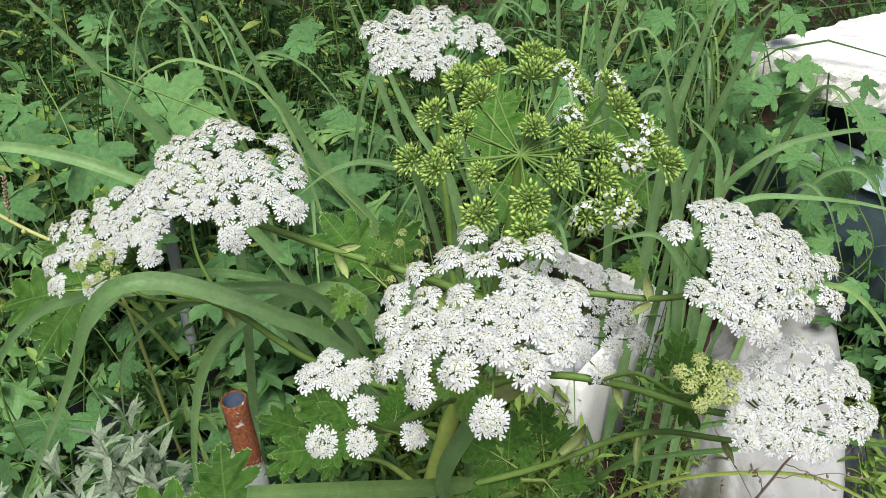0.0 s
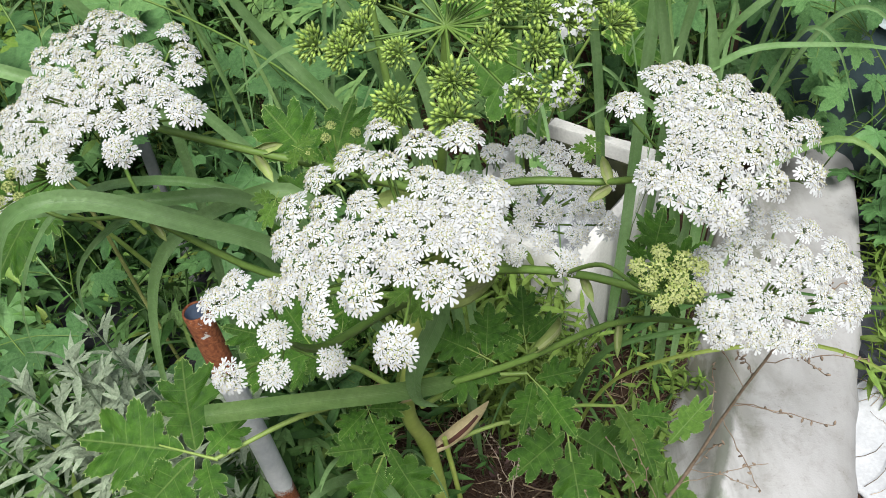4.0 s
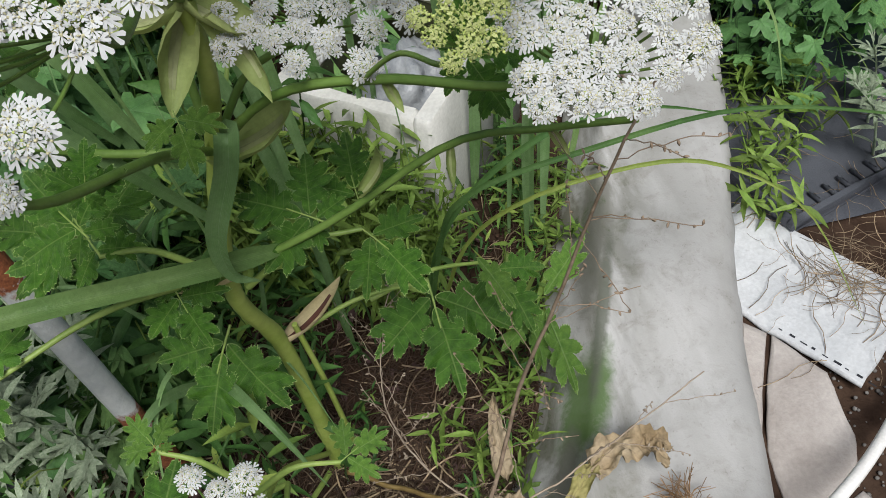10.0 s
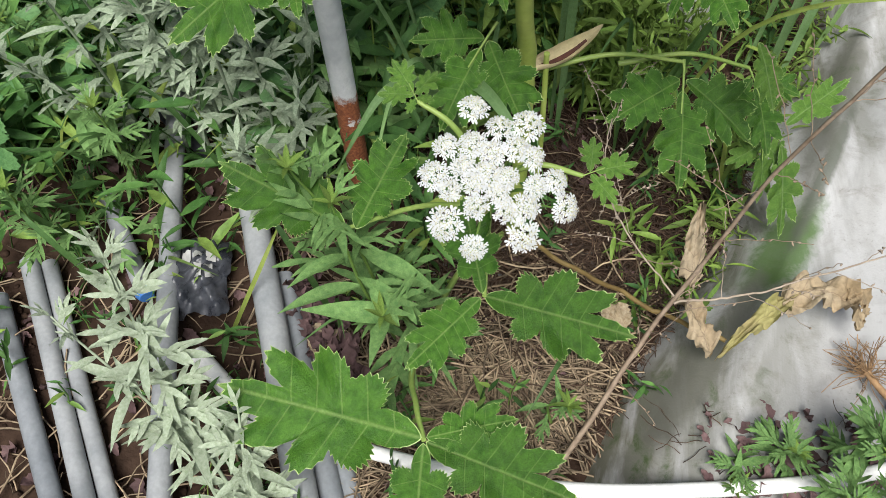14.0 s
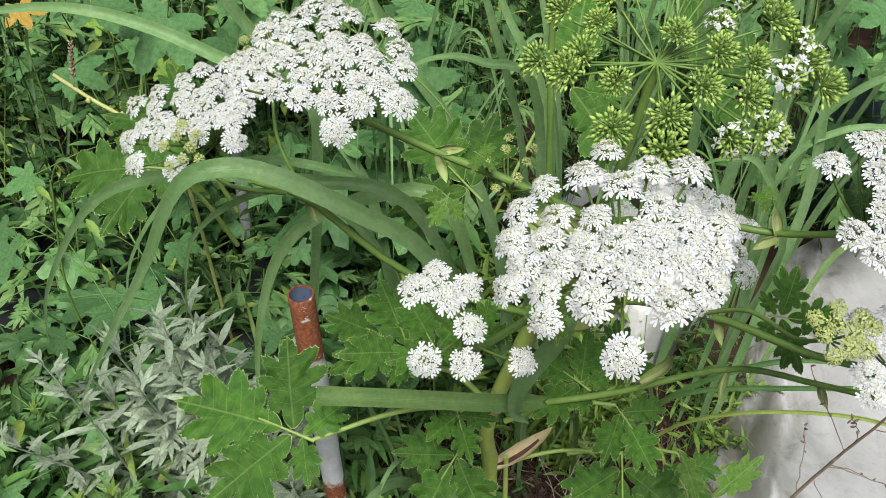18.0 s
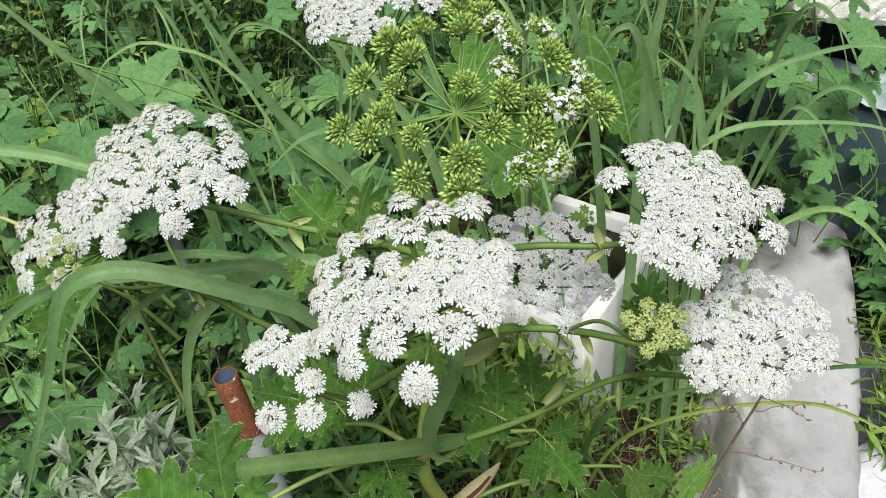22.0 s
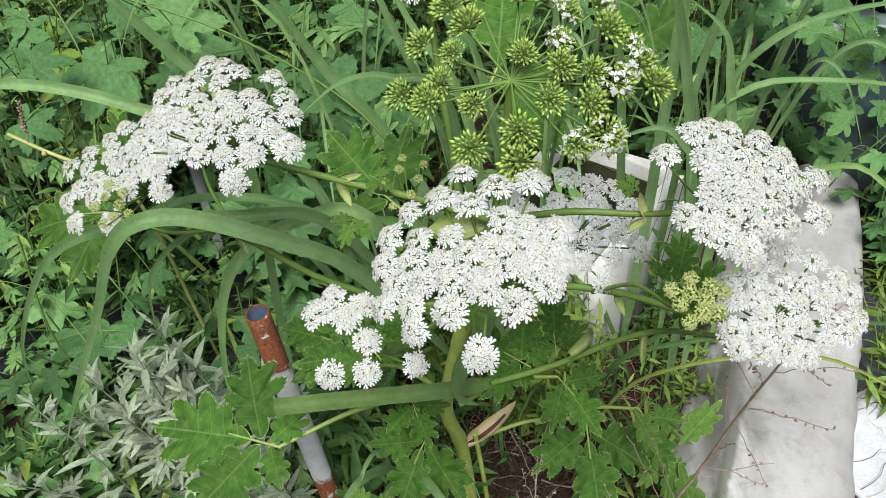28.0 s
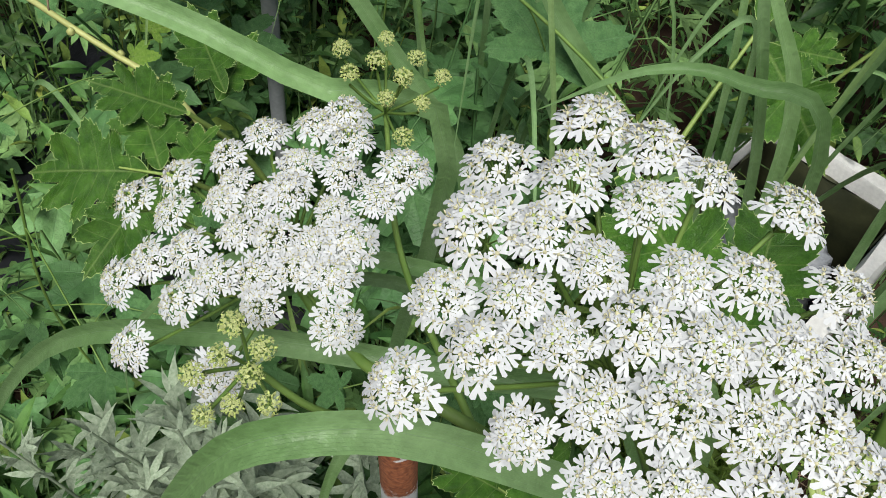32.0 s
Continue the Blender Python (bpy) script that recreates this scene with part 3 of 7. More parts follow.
def narrow_leaf(wide=0.16, rows=3, droop=0.35):
    s = Shape()
    v = np.linspace(0, 1, rows * 2 + 1)
    w = wide * np.sin(np.pi * np.clip(v, 0.02, 0.985) ** 0.8)
    u = np.array([-1.0, 0, 1.0])
    p = np.stack(np.broadcast_arrays(u[None] * w[:, None] / 2, v[:, None], np.abs(u)[None] * w[:, None] * 0.25 - droop * v[:, None] ** 2 * 0.6), -1)
    s.grid(p, np.stack(np.broadcast_arrays((u[None] + 1) / 2, v[:, None]), -1))
    return s


def spin(n, tilt_lo, tilt_hi, g):
    """n random turns: a turn about z after a tilt about x."""
    a, t = g.uniform(0, 2 * np.pi, n), np.radians(g.uniform(tilt_lo, tilt_hi, n))
    b = g.uniform(-0.4, 0.4, n)
    ca, sa, ct, st = np.cos(a), np.sin(a), np.cos(t), np.sin(t)
    o, i = np.zeros(n), np.ones(n)
    rz = np.stack([np.stack([ca, -sa, o], -1), np.stack([sa, ca, o], -1), np.stack([o, o, i], -1)], 1)
    rx = np.stack([np.stack([i, o, o], -1), np.stack([o, ct, -st], -1), np.stack([o, st, ct], -1)], 1)
    ry = np.stack([np.stack([np.cos(b), o, np.sin(b)], -1), np.stack([o, i, o], -1), np.stack([-np.sin(b), o, np.cos(b)], -1)], 1)
    return rz @ rx @ ry


def spread(template, at, turns, size):
    """One shape that holds the template many times over."""
    v, fs, uv, _ = template.flat()
    n = len(at)
    allv = np.einsum("nij,vj->nvi", turns * size[:, None, None], v) + at[:, None]
    s = Shape()
    off = np.arange(n)[:, None, None] * len(v)
    s.v, s.uv, s.n = [allv.reshape(-1, 3)], [np.tile(uv, (n, 1))], n * len(v)
    for f in fs:
        s.f.append((f[None] + off).reshape(-1, f.shape[1]))
        s.slot.append(np.zeros(n * len(f), int))
    return s


def stuff(name, shape, material, label, category):
    return tagged(part(name, shape, material), label, category, "", "stuff")


# ---- the ground and what lies on it ----
def ground_height(x, y):
    return 0.012 * np.sin(3.1 * x + 1.3) * np.sin(2.3 * y) + 0.008 * np.sin(9 * x + 4 * y) + 0.006 * np.sin(17 * y - 11 * x)


def ground():
    t = np.linspace(-1, 1, 161)
    k = np.sinh(5.2 * t) / np.sinh(5.2) * 60
    x, y = np.meshgrid(k, k + 0.9)
    near = np.exp(-(x ** 2 + (y - 0.9) ** 2) / 9)
    z = (ground_height(x, y) + rng.normal(0, 0.004, x.shape)) * near
    s = Shape().grid(np.stack([x, y, z], -1))
    return tagged(part("ground", s, SOIL), "dark bare garden soil under weeds", "ground", "", "structure")


ground()


def sheet():
    """The long sheet-covered bank: a soft left flank, a flat top and a steep drop on its far side."""
    left = bez([(0.03, 0.1), (0.115, 0.40), (0.285, 0.745), (0.385, 1.02), (0.6, 1.62)], 70)
    right = bez([(0.44, 0.05), (0.552, 0.52), (0.64, 0.85), (0.785, 1.26), (0.905, 1.68)], 70)
    u = np.linspace(0, 1, 30)
    p = left[:, None] * (1 - u[None, :, None]) + right[:, None] * u[None, :, None]
    h = np.interp(u, [0, 0.08, 0.22, 0.5, 0.8, 0.95, 1], [0.005, 0.04, 0.075, 0.1, 0.105, 0.1, 0.085])
    x, y = p[..., 0], p[..., 1]
    z = h[None] + 0.014 * np.sin(11 * y + 9 * x) * (1 - u)[None] + 0.007 * np.sin(26 * (x - 0.42 * y)) * np.sin(5 * y) + 0.006 * np.sin(31 * (x * 0.9 - y * 0.4)) * (1 - u)[None] + 0.003 * np.sin(23 * y)
    z += 0.016 * np.exp(-((u[None] - 0.33 - 0.05 * np.sin(4 * y)) / 0.06) ** 2)
    top = np.stack([x, y, z], -1)
    out = unit(np.stack([np.gradient(right[:, 1]), -np.gradient(right[:, 0])], -1))
    rows = []
    for d, zz in ((0.004, 0.06), (0.005, 0.03), (0.006, 0.012), (0.008, -0.01)):
        q = right + out * (d + 0.004 * np.sin(40 * right[:, 1:2]))
        rows.append(np.stack([q[:, 0], q[:, 1], np.full(len(q), zz)], -1))
    g = np.concatenate([top, np.stack(rows, 1)], 1)
    uu = np.concatenate([u, [1, 1, 1, 1]])
    uv = np.stack(np.broadcast_arrays(uu[None], np.linspace(0, 1, 70)[:, None]), -1)
    s = Shape().grid(g, uv)
    end = g[-1]
    low = end.copy()
    low[:, 2] = -0.02
    s.grid(np.stack([end, low]), np.zeros((2, len(end), 2)))
    return tagged(part("plastic_sheet", s, SHEET), "weathered grey-white sheet stretched over a low garden bank", "sheet")


sheet()


def slab(s, at, d1, d2, a, b, z0, z1, slot=0, nx=8, rough=0.0):
    """A board: corner, its two directions, sizes and heights, with softened edges."""
    d1, d2 = unit(d1), unit(d2)
    e = min(0.006, (z1 - z0) * 0.3)
    prof = [(-e, z0, 0), (0, z0 + e, 0), (0, z1 - e, 0), (-e, z1, 0)]
    n = nx
    loop = [(t * a, 0) for t in np.linspace(0, 1, n, endpoint=False)] + [(a, t * b) for t in np.linspace(0, 1, n, endpoint=False)]
    loop += [(a - t * a, b) for t in np.linspace(0, 1, n, endpoint=False)] + [(0, b - t * b) for t in np.linspace(0, 1, n, endpoint=False)]
    loop = np.array(loop)
    mid = np.array([a / 2, b / 2])
    jag = rng.normal(0, rough, len(loop)) if rough else np.zeros(len(loop))
    rings = []
    for off, z, _ in prof:
        d = loop - mid
        q = mid + d * (1 + (off + jag)[:, None] / np.maximum(np.linalg.norm(d, axis=1, keepdims=True), 1e-6))
        xy = np.asarray(at)[:2] + q[:, :1] * d1 + q[:, 1:] * d2
        rings.append(np.concatenate([xy, np.full((len(xy), 1), z)], 1))
    s.grid(np.array(rings), None, slot, closed=True)
    for ring in (rings[0], rings[-1]):
        v = np.concatenate([ring, [ring.mean(0)]])
        m = len(ring)
        s.add(v, [(i, (i + 1) % m, m) for i in range(m)], None, slot)
    return s


def plate(outline, z0, z1, jag):
    """A thick broken board: its crumbly side in slot 1, its faces in slot 0."""
    pts = np.array(outline + outline[:1])
    loop = np.concatenate([a + (b - a) * np.linspace(0, 1, max(3, int(np.linalg.norm(b - a) / 0.012)), endpoint=False)[:, None] for a, b in zip(pts, pts[1:])])
    mid = loop.mean(0)
    away = unit(loop - mid)
    rough = np.sin(np.arange(len(loop)) * 0.9) + np.sin(np.arange(len(loop)) * 0.37 + 2)
    s = Shape()
    rings = []
    for z in np.linspace(z0, z1, 7):
        wear = rng.normal(0, jag * 0.5, len(loop)) + rough * jag - 0.012 * (2 * abs(z - (z0 + z1) / 2) / (z1 - z0)) ** 4
        rings.append(np.concatenate([loop + away * wear[:, None], np.full((len(loop), 1), z) + rng.normal(0, jag * 0.2, (len(loop), 1))], 1))
    s.grid(np.array(rings), None, 1, closed=True)
    for ring in (rings[0], rings[-1]):
        inner = np.concatenate([ring[:, :2] * 0.5 + mid * 0.5, ring[:, 2:].mean() + 0 * ring[:, 2:] + 0.002], 1)
        core = np.tile(np.append(mid, ring[:, 2].mean() + 0.002), (len(ring), 1))
        s.grid(np.stack([ring, inner, core]), None, 0, closed=True)
    return s


def foam_slab():
    at, d1, d2 = (0.665, 1.885), (0.65, -0.76), (0.80, 0.60)
    s = plate([(0.658, 1.868), (0.735, 1.785), (0.80, 1.728), (0.92, 1.672), (1.12, 1.60), (1.38, 1.50), (1.75, 2.05), (1.32, 2.30), (1.0, 2.09)], 0.548, 0.632, 0.0045)
    tagged(part("foam_slab", s, [FOAM, FOAM_EDGE], smooth=False), "thick white polystyrene board with a crumbly broken edge", "foam board")
    tank = empty("water_tank", (0.9, 1.6, 0), "dark tarpaulin-covered tank with wet pale film on its rim", "tank")
    inv = Matrix.Translation((-0.9, -1.6, 0))
    e1, e2 = unit(d1), unit(d2)
    at0 = np.array(at) + e1 * 0.02 - e2 * 0.02
    # support is an added block; its black paints the shaded gap below the board
    for name, shape, mat, label in (("body", slab(Shape(), at0, d1, d2, 0.9, 0.56, 0.0, 0.40, 0, 12, 0.012), TARP, "dark slate tarpaulin"),
                                    ("support", slab(Shape(), at0 + e2 * 0.16 + e1 * 0.1, d1, d2, 0.7, 0.3, 0.402, 0.563, 0, 8, 0.004), BLACK, "added block under the board, black for the shaded gap")):
        o = part(name, shape, mat, tank, label)
        o.matrix_parent_inverse = inv
    u, v = np.meshgrid(np.linspace(0, 0.86, 70), np.linspace(0, 0.15, 22))
    q = at0 + (u + 0.02)[..., None] * e1 + (v - 0.004)[..., None] * e2
    z = 0.406 + 0.007 * np.abs(np.sin(31 * u + 22 * v)) + 0.006 * np.abs(np.sin(53 * u - 40 * v)) + 0.003 * np.sin(90 * u + 70 * v)
    o = part("film", Shape().grid(np.concatenate([q, z[..., None]], -1)), SHINE, tank, "wet crumpled blue-green film with pale reflections in its colour")
    o.matrix_parent_inverse = inv


foam_slab()


def foam_box():
    """An open fish box: four thick walls, a dark lining and floor that paint its inner shade, and a crumpled bag
    inside.
    """
    box = empty("foam_box", (0.27, 1.40, 0), "open white polystyrene box standing in the weeds", "box")
    inv = Matrix.Translation((-0.27, -1.40, 0))
    p0, d1, d2 = np.array([0.229, 1.118]), unit((0.575, 0.818)), unit((-0.818, 0.575))
    a, b, w, h = 0.36, 0.29, 0.028, 0.287

    def put(name, mat, label, at, la, lb, z0, z1, n=4):
        o = part(name, slab(Shape(), at, d1, d2, la, lb, z0, z1, 0, n), mat, box, label)
        o.matrix_parent_inverse = inv

    put("wall", BOX, "", p0, a, w, 0.0, h)
    put("wall", BOX, "", p0 + d2 * (b - w), a, w, 0.0, h)
    put("wall", BOX, "", p0 + d2 * (w + 0.001), w, b - 2 * w - 0.002, 0.0, h)
    put("wall", BOX, "", p0 + d1 * (a - w) + d2 * (w + 0.001), w, b - 2 * w - 0.002, 0.0, h)
    e = w + 0.003
    # thin lining on the inner faces, its dark colour standing for shade
    film = "olive-dark lining with the inner shade put into its colour"
    put("lining", INNER_SHADE, film, p0 + d1 * e + d2 * e, a - 2 * e, 0.003, 0.03, h - 0.03)
    put("lining", INNER_SHADE, film, p0 + d1 * e + d2 * (b - e - 0.003), a - 2 * e, 0.003, 0.03, h - 0.03)
    put("lining", INNER_SHADE, film, p0 + d1 * e + d2 * (e + 0.004), 0.003, b - 2 * e - 0.008, 0.03, h - 0.03)
    put("lining", INNER_SHADE, film, p0 + d1 * (a - e - 0.003) + d2 * (e + 0.004), 0.003, b - 2 * e - 0.008, 0.03, h - 0.03)
    # floor in black, so the shade at the bottom is in its colour
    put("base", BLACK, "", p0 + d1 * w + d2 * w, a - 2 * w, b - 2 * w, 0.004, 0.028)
    bag = Shape()
    t, f = np.meshgrid(np.linspace(0, 2 * np.pi, 44, endpoint=False), np.linspace(0, np.pi, 24))
    r = 0.085 * (1 + 0.22 * np.sin(5 * t + 3 * f) * np.sin(f) + 0.13 * np.sin(9 * f + 4 * t) * np.sin(f) + 0.06 * np.sin(17 * t + 13 * f) * np.sin(f))
    c = p0 + d1 * 0.19 + d2 * 0.15
    bag.grid(np.stack([c[0] + r * np.sin(f) * np.cos(t), c[1] + r * np.sin(f) * np.sin(t), 0.155 + r * np.cos(f) * 1.1], -1), None, 0, closed=True)
    tagged(part("plastic_bag", bag, BAG), "crumpled pale plastic bag inside the foam box", "bag")


foam_box()


def upright_pipe():
    """A hollow steel pipe stuck in the soil."""
    base, top = np.array([-0.218, 0.765, -0.03]), np.array([-0.247, 0.737, 0.625])
    pole = empty("steel_pipe", base, "upright hollow steel pipe, rusted at both ends and grey between", "pipe")
    ax = top - base
    length = np.linalg.norm(ax)
    s = Shape()
    zs = np.linspace(0, length, 40)
    prof = [(0.0155, z) for z in zs] + [(0.0150, length + 0.0007), (0.0132, length + 0.0007), (0.0128, length - 0.001)]
    a = np.linspace(0, 2 * np.pi, 32, endpoint=False)
    g = np.array([[(r * math.cos(k), r * math.sin(k), z) for k in a] for r, z in prof])
    s.grid(g, None, 0, closed=True)
    o = part("tube", s, POLE, pole)
    bore = Shape().grid(np.array([[(r * math.cos(k), r * math.sin(k), z) for k in a] for r, z in ((0.0127, length - 0.001), (0.0127, length - 0.12), (0.001, length - 0.13))]), None, 0, closed=True)
    part("bore", bore, BLUE_IN, pole, "pale bluish inner wall of the pipe")
    pole.rotation_mode = "QUATERNION"
    pole.rotation_quaternion = Vector(ax).to_track_quat("Z", "Y")


upright_pipe()


def lying_pipe(a, b, r, mat, label, hollow=True):
    s = Shape()
    a, b = np.asarray(a, float), np.asarray(b, float)
    tube(s, bez([a, (a + b) / 2 + (0, 0, 0.002), b], 24), r, 20, cap=not hollow)
    if hollow:
        for e, d in ((a, b - a), (b, a - b)):
            d = unit(d)
            tube(s, [e + d * 0.0, e + d * 0.001, e + d * 0.06], [r, r * 0.86, r * 0.86], 20, cap=False)
    return tagged(part("grey_pipe", s, mat), label, "pipe", "pipes on the ground")


lying_pipe((-0.62, 1.18, 0.055), (-0.33, 0.16, 0.04), 0.0145, PVC, "long grey plastic pipe lying among weeds")
lying_pipe((-0.375, 0.72, 0.062), (-0.165, 0.22, 0.05), 0.019, PVC, "grey plastic pipe lying beside the dry soil")
lying_pipe((-0.30, 0.60, 0.03), (-0.145, 0.26, 0.03), 0.0145, PVC_DARK, "dirty dark grey pipe on the soil")
lying_pipe((-0.262, 0.56, 0.02), (-0.115, 0.25, 0.02), 0.0125, PVC_DARK, "dirty thin grey pipe on the soil")
lying_pipe((-0.59, 0.70, 0.02), (-0.49, 0.565, 0.025), 0.0125, PVC, "short grey pipe end lying on the soil")
lying_pipe((-0.385, 0.475, 0.018), (-0.27, 0.385, 0.02), 0.0125, WHITE_PIPE, "short pale pipe lying crosswise")
lying_pipe((-0.653, 0.573, 0.025), (-0.395, 0.176, 0.025), 0.0125, PVC, "grey pipe of a bundle on the soil")
lying_pipe((-0.673, 0.513, 0.020), (-0.454, 0.205, 0.020), 0.0135, PVC_DARK, "grey pipe of a bundle on the soil")
lying_pipe((-0.629, 0.578, 0.016), (-0.376, 0.191, 0.016), 0.0115, PVC, "thin grey pipe of a bundle on the soil")
lying_pipe((-1.09, 1.16, 0.03), (-0.86, 0.79, 0.025), 0.013, RUST, "rusty red-brown pipe lying among weeds")
lying_pipe((-1.00, 1.05, 0.022), (-0.82, 0.80, 0.02), 0.012, TWIG, "tan weathered stake lying among weeds")
s = tube(Shape(), [(-0.552, 1.385, -0.02), (-0.550, 1.382, 0.3), (-0.546, 1.38, 0.585)], 0.0115, 16)
tagged(part("grey_stake", s, PVC), "upright grey plastic stake among the weeds", "stake")
s = tube(Shape(), bez([(-0.72, 0.99, 0.03), (-0.62, 0.915, 0.04), (-0.53, 0.84, 0.035), (-0.45, 0.79, 0.02)], 20), 0.012, 14)
tagged(part("black_hose", s, BLACK), "short black rubber hose lying on the soil", "hose")
s = tube(Shape(), bez([(-0.17, 0.36, 0.085), (-0.05, 0.343, 0.098), (0.08, 0.338, 0.104), (0.22, 0.352, 0.118), (0.42, 0.40, 0.12), (0.62, 0.50, 0.11), (0.78, 0.62, 0.05), (0.9, 0.74, 0.012)], 60), 0.0085, 14)
tagged(part("white_hoop_pipe", s, WHITE_PIPE), "thin white plastic hoop pipe lying over the sheet", "pipe")


def wrapper():
    """A crumpled dark plastic pack with rows of unreadable print."""
    pack = empty("plastic_pack", (-0.413, 0.581, 0.012), "crumpled dark plastic pack with pale print on the soil", "packaging")
    u, v = np.meshgrid(np.linspace(-1, 1, 22), np.linspace(-1, 1, 26))
    z = 0.02 + 0.022 * (1 - u ** 4) * (1 - v ** 4) + 0.005 * np.sin(7 * u + 4 * v) + 0.004 * np.sin(13 * v - 9 * u) + 0.002 * np.sin(23 * u + 17 * v)
    part("film", Shape().grid(np.stack([u * 0.042 + 0.003 * np.sin(5 * v), v * 0.06 + 0.004 * np.sin(6 * u + 1), z], -1)), PACK, pack)
    for i, (x0, x1, y) in enumerate([(-0.034, -0.022, 0.018), (-0.018, -0.006, 0.018), (-0.002, 0.010, 0.018), (0.014, 0.026, 0.018), (0.000, 0.010, 0.0), (0.014, 0.024, 0.0), (0.002, 0.012, -0.014), (0.016, 0.026, -0.014)]):
        n = 5
        xs = np.linspace(x0, x1, n)
        uu = xs / 0.042
        rows = []
        for dy in (-0.0035 if i > 3 else -0.006, 0.0035 if i > 3 else 0.006):
            vv = (y + dy) / 0.06
            zz = 0.0255 + 0.022 * (1 - uu ** 4) * (1 - vv ** 4) + 0.005 * np.sin(7 * uu + 4 * vv) + 0.004 * np.sin(13 * vv - 9 * uu) + 0.002 * np.sin(23 * uu + 17 * vv)
            rows.append(np.stack([xs, np.full(n, y + dy), zz], -1))
        part("print_bar", Shape().grid(np.array(rows)), INK, pack, "pale printed bar")
    pack.rotation_euler = (0, 0, radians(12))


wrapper()
cap = tube(Shape(), [(-0.484, 0.556, 0.025), (-0.478, 0.548, 0.025), (-0.474, 0.543, 0.025)], [0.0135, 0.0135, 0.010], 14)
tagged(part("pipe_cap", cap, BLUE_CAP), "small bright blue plastic cap on the soil", "cap")


def white_board():
    s = slab(Shape(), (0.59, 0.948), (0.103, -0.146), (0.146, 0.12), 0.32, 0.205, 0.002, 0.014, 0, 10, 0.002)
    b = tagged(part("white_board", s, BOARD), "flat white board on the ground strewn with straw", "board")
    bars = Shape()
    for k in range(9):
        o = np.array([0.70 + 0.0105 * k, 0.808 - 0.0149 * k])
        d1, d2 = unit((0.103, -0.146)), unit((0.146, 0.12))
        slab(bars, o, d1, d2, 0.006 + 0.003 * (k % 3), 0.002 + 0.002 * (k % 2), 0.0142, 0.0146, 0, 2)
    part("print_bar", bars, BLACK, b, "row of tiny dark printed bars")


white_board()


def stones():
    """Flat broken stones beside the board, each one a thing."""
    g = np.random.default_rng(3)
    for outline in ([(0.688, 0.803), (0.739, 0.722), (0.728, 0.617), (0.70, 0.545), (0.59, 0.50), (0.60, 0.62), (0.64, 0.71)], [(0.655, 0.835), (0.682, 0.808), (0.636, 0.715), (0.595, 0.625), (0.585, 0.60), (0.585, 0.70)],
                    [(0.585, 0.49), (0.70, 0.538), (0.74, 0.46), (0.66, 0.38), (0.57, 0.36)], [(0.84, 0.66), (0.93, 0.70), (0.99, 0.61), (0.89, 0.56)], [(0.87, 0.55), (0.98, 0.595), (1.02, 0.49), (0.90, 0.45)], [(0.75, 0.45), (0.85, 0.47), (0.88, 0.38), (0.76, 0.35)]):
        st = plate(outline, 0.0, 0.012 + g.uniform(0, 0.004), 0.0008)
        tagged(part("flat_stone", st, [STONE, STONE]), "flat pinkish-grey stone slab on the soil", "stone", "flat stones")


stones()


def seed_tray():
    """A shallow dark tray with a ribbed rim."""
    tray = empty("seed_tray", (0.8, 0.98, 0), "shallow dark grey plastic tray with a ribbed rim", "tray")
    inv = Matrix.Translation((-0.8, -0.98, 0))
    p0, d1, d2 = np.array([0.80, 0.985]), unit((0.94, 0.34)), unit((-0.34, 0.94))
    a, b, w = 0.42, 0.5, 0.012

    def put(name, *args):
        o = part(name, slab(Shape(), *args), SLATE, tray)
        o.matrix_parent_inverse = inv

    put("base", p0, d1, d2, a, b, 0.006, 0.012, 0, 6)
    put("rim", p0, d1, d2, a, w, 0.013, 0.035, 0, 6)
    put("rim", p0 + d2 * (b - w), d1, d2, a, w, 0.013, 0.035, 0, 6)
    put("rim", p0 + d2 * (w + 0.001), d1, d2, w, b - 2 * w - 0.002, 0.013, 0.035, 0, 6)
    put("rim", p0 + d1 * (a - w) + d2 * (w + 0.001), d1, d2, w, b - 2 * w - 0.002, 0.013, 0.035, 0, 6)
    for k in range(12):
        put("rib", p0 + d1 * (0.02 + 0.033 * k) + d2 * (w + 0.002), d1, d2, 0.006, 0.035, 0.0125, 0.024, 0, 2)


seed_tray()


def ground_cover():
    x, y = np.meshgrid(np.linspace(0.70, 2.6, 60), np.linspace(1.0, 3.2, 60))
    x = x + 0.28 * (y - 1.0)
    z = 0.006 + 0.006 * np.sin(7 * x + 3 * y) * np.sin(5 * y) + 0.003 * np.sin(19 * x) + 0.02 * np.abs(ground_height(x, y)) + np.maximum(ground_height(x, y), 0)
    tagged(part("ground_cover", Shape().grid(np.stack([x, y, z], -1)), SLATE), "dark slate-grey woven ground cover with dry stalks on it", "ground cover", "", "structure")
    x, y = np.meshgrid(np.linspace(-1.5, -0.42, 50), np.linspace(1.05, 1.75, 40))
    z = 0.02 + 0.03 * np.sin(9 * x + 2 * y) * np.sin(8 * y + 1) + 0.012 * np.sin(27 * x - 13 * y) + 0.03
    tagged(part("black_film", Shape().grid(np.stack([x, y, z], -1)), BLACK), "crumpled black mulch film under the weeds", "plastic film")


ground_cover()


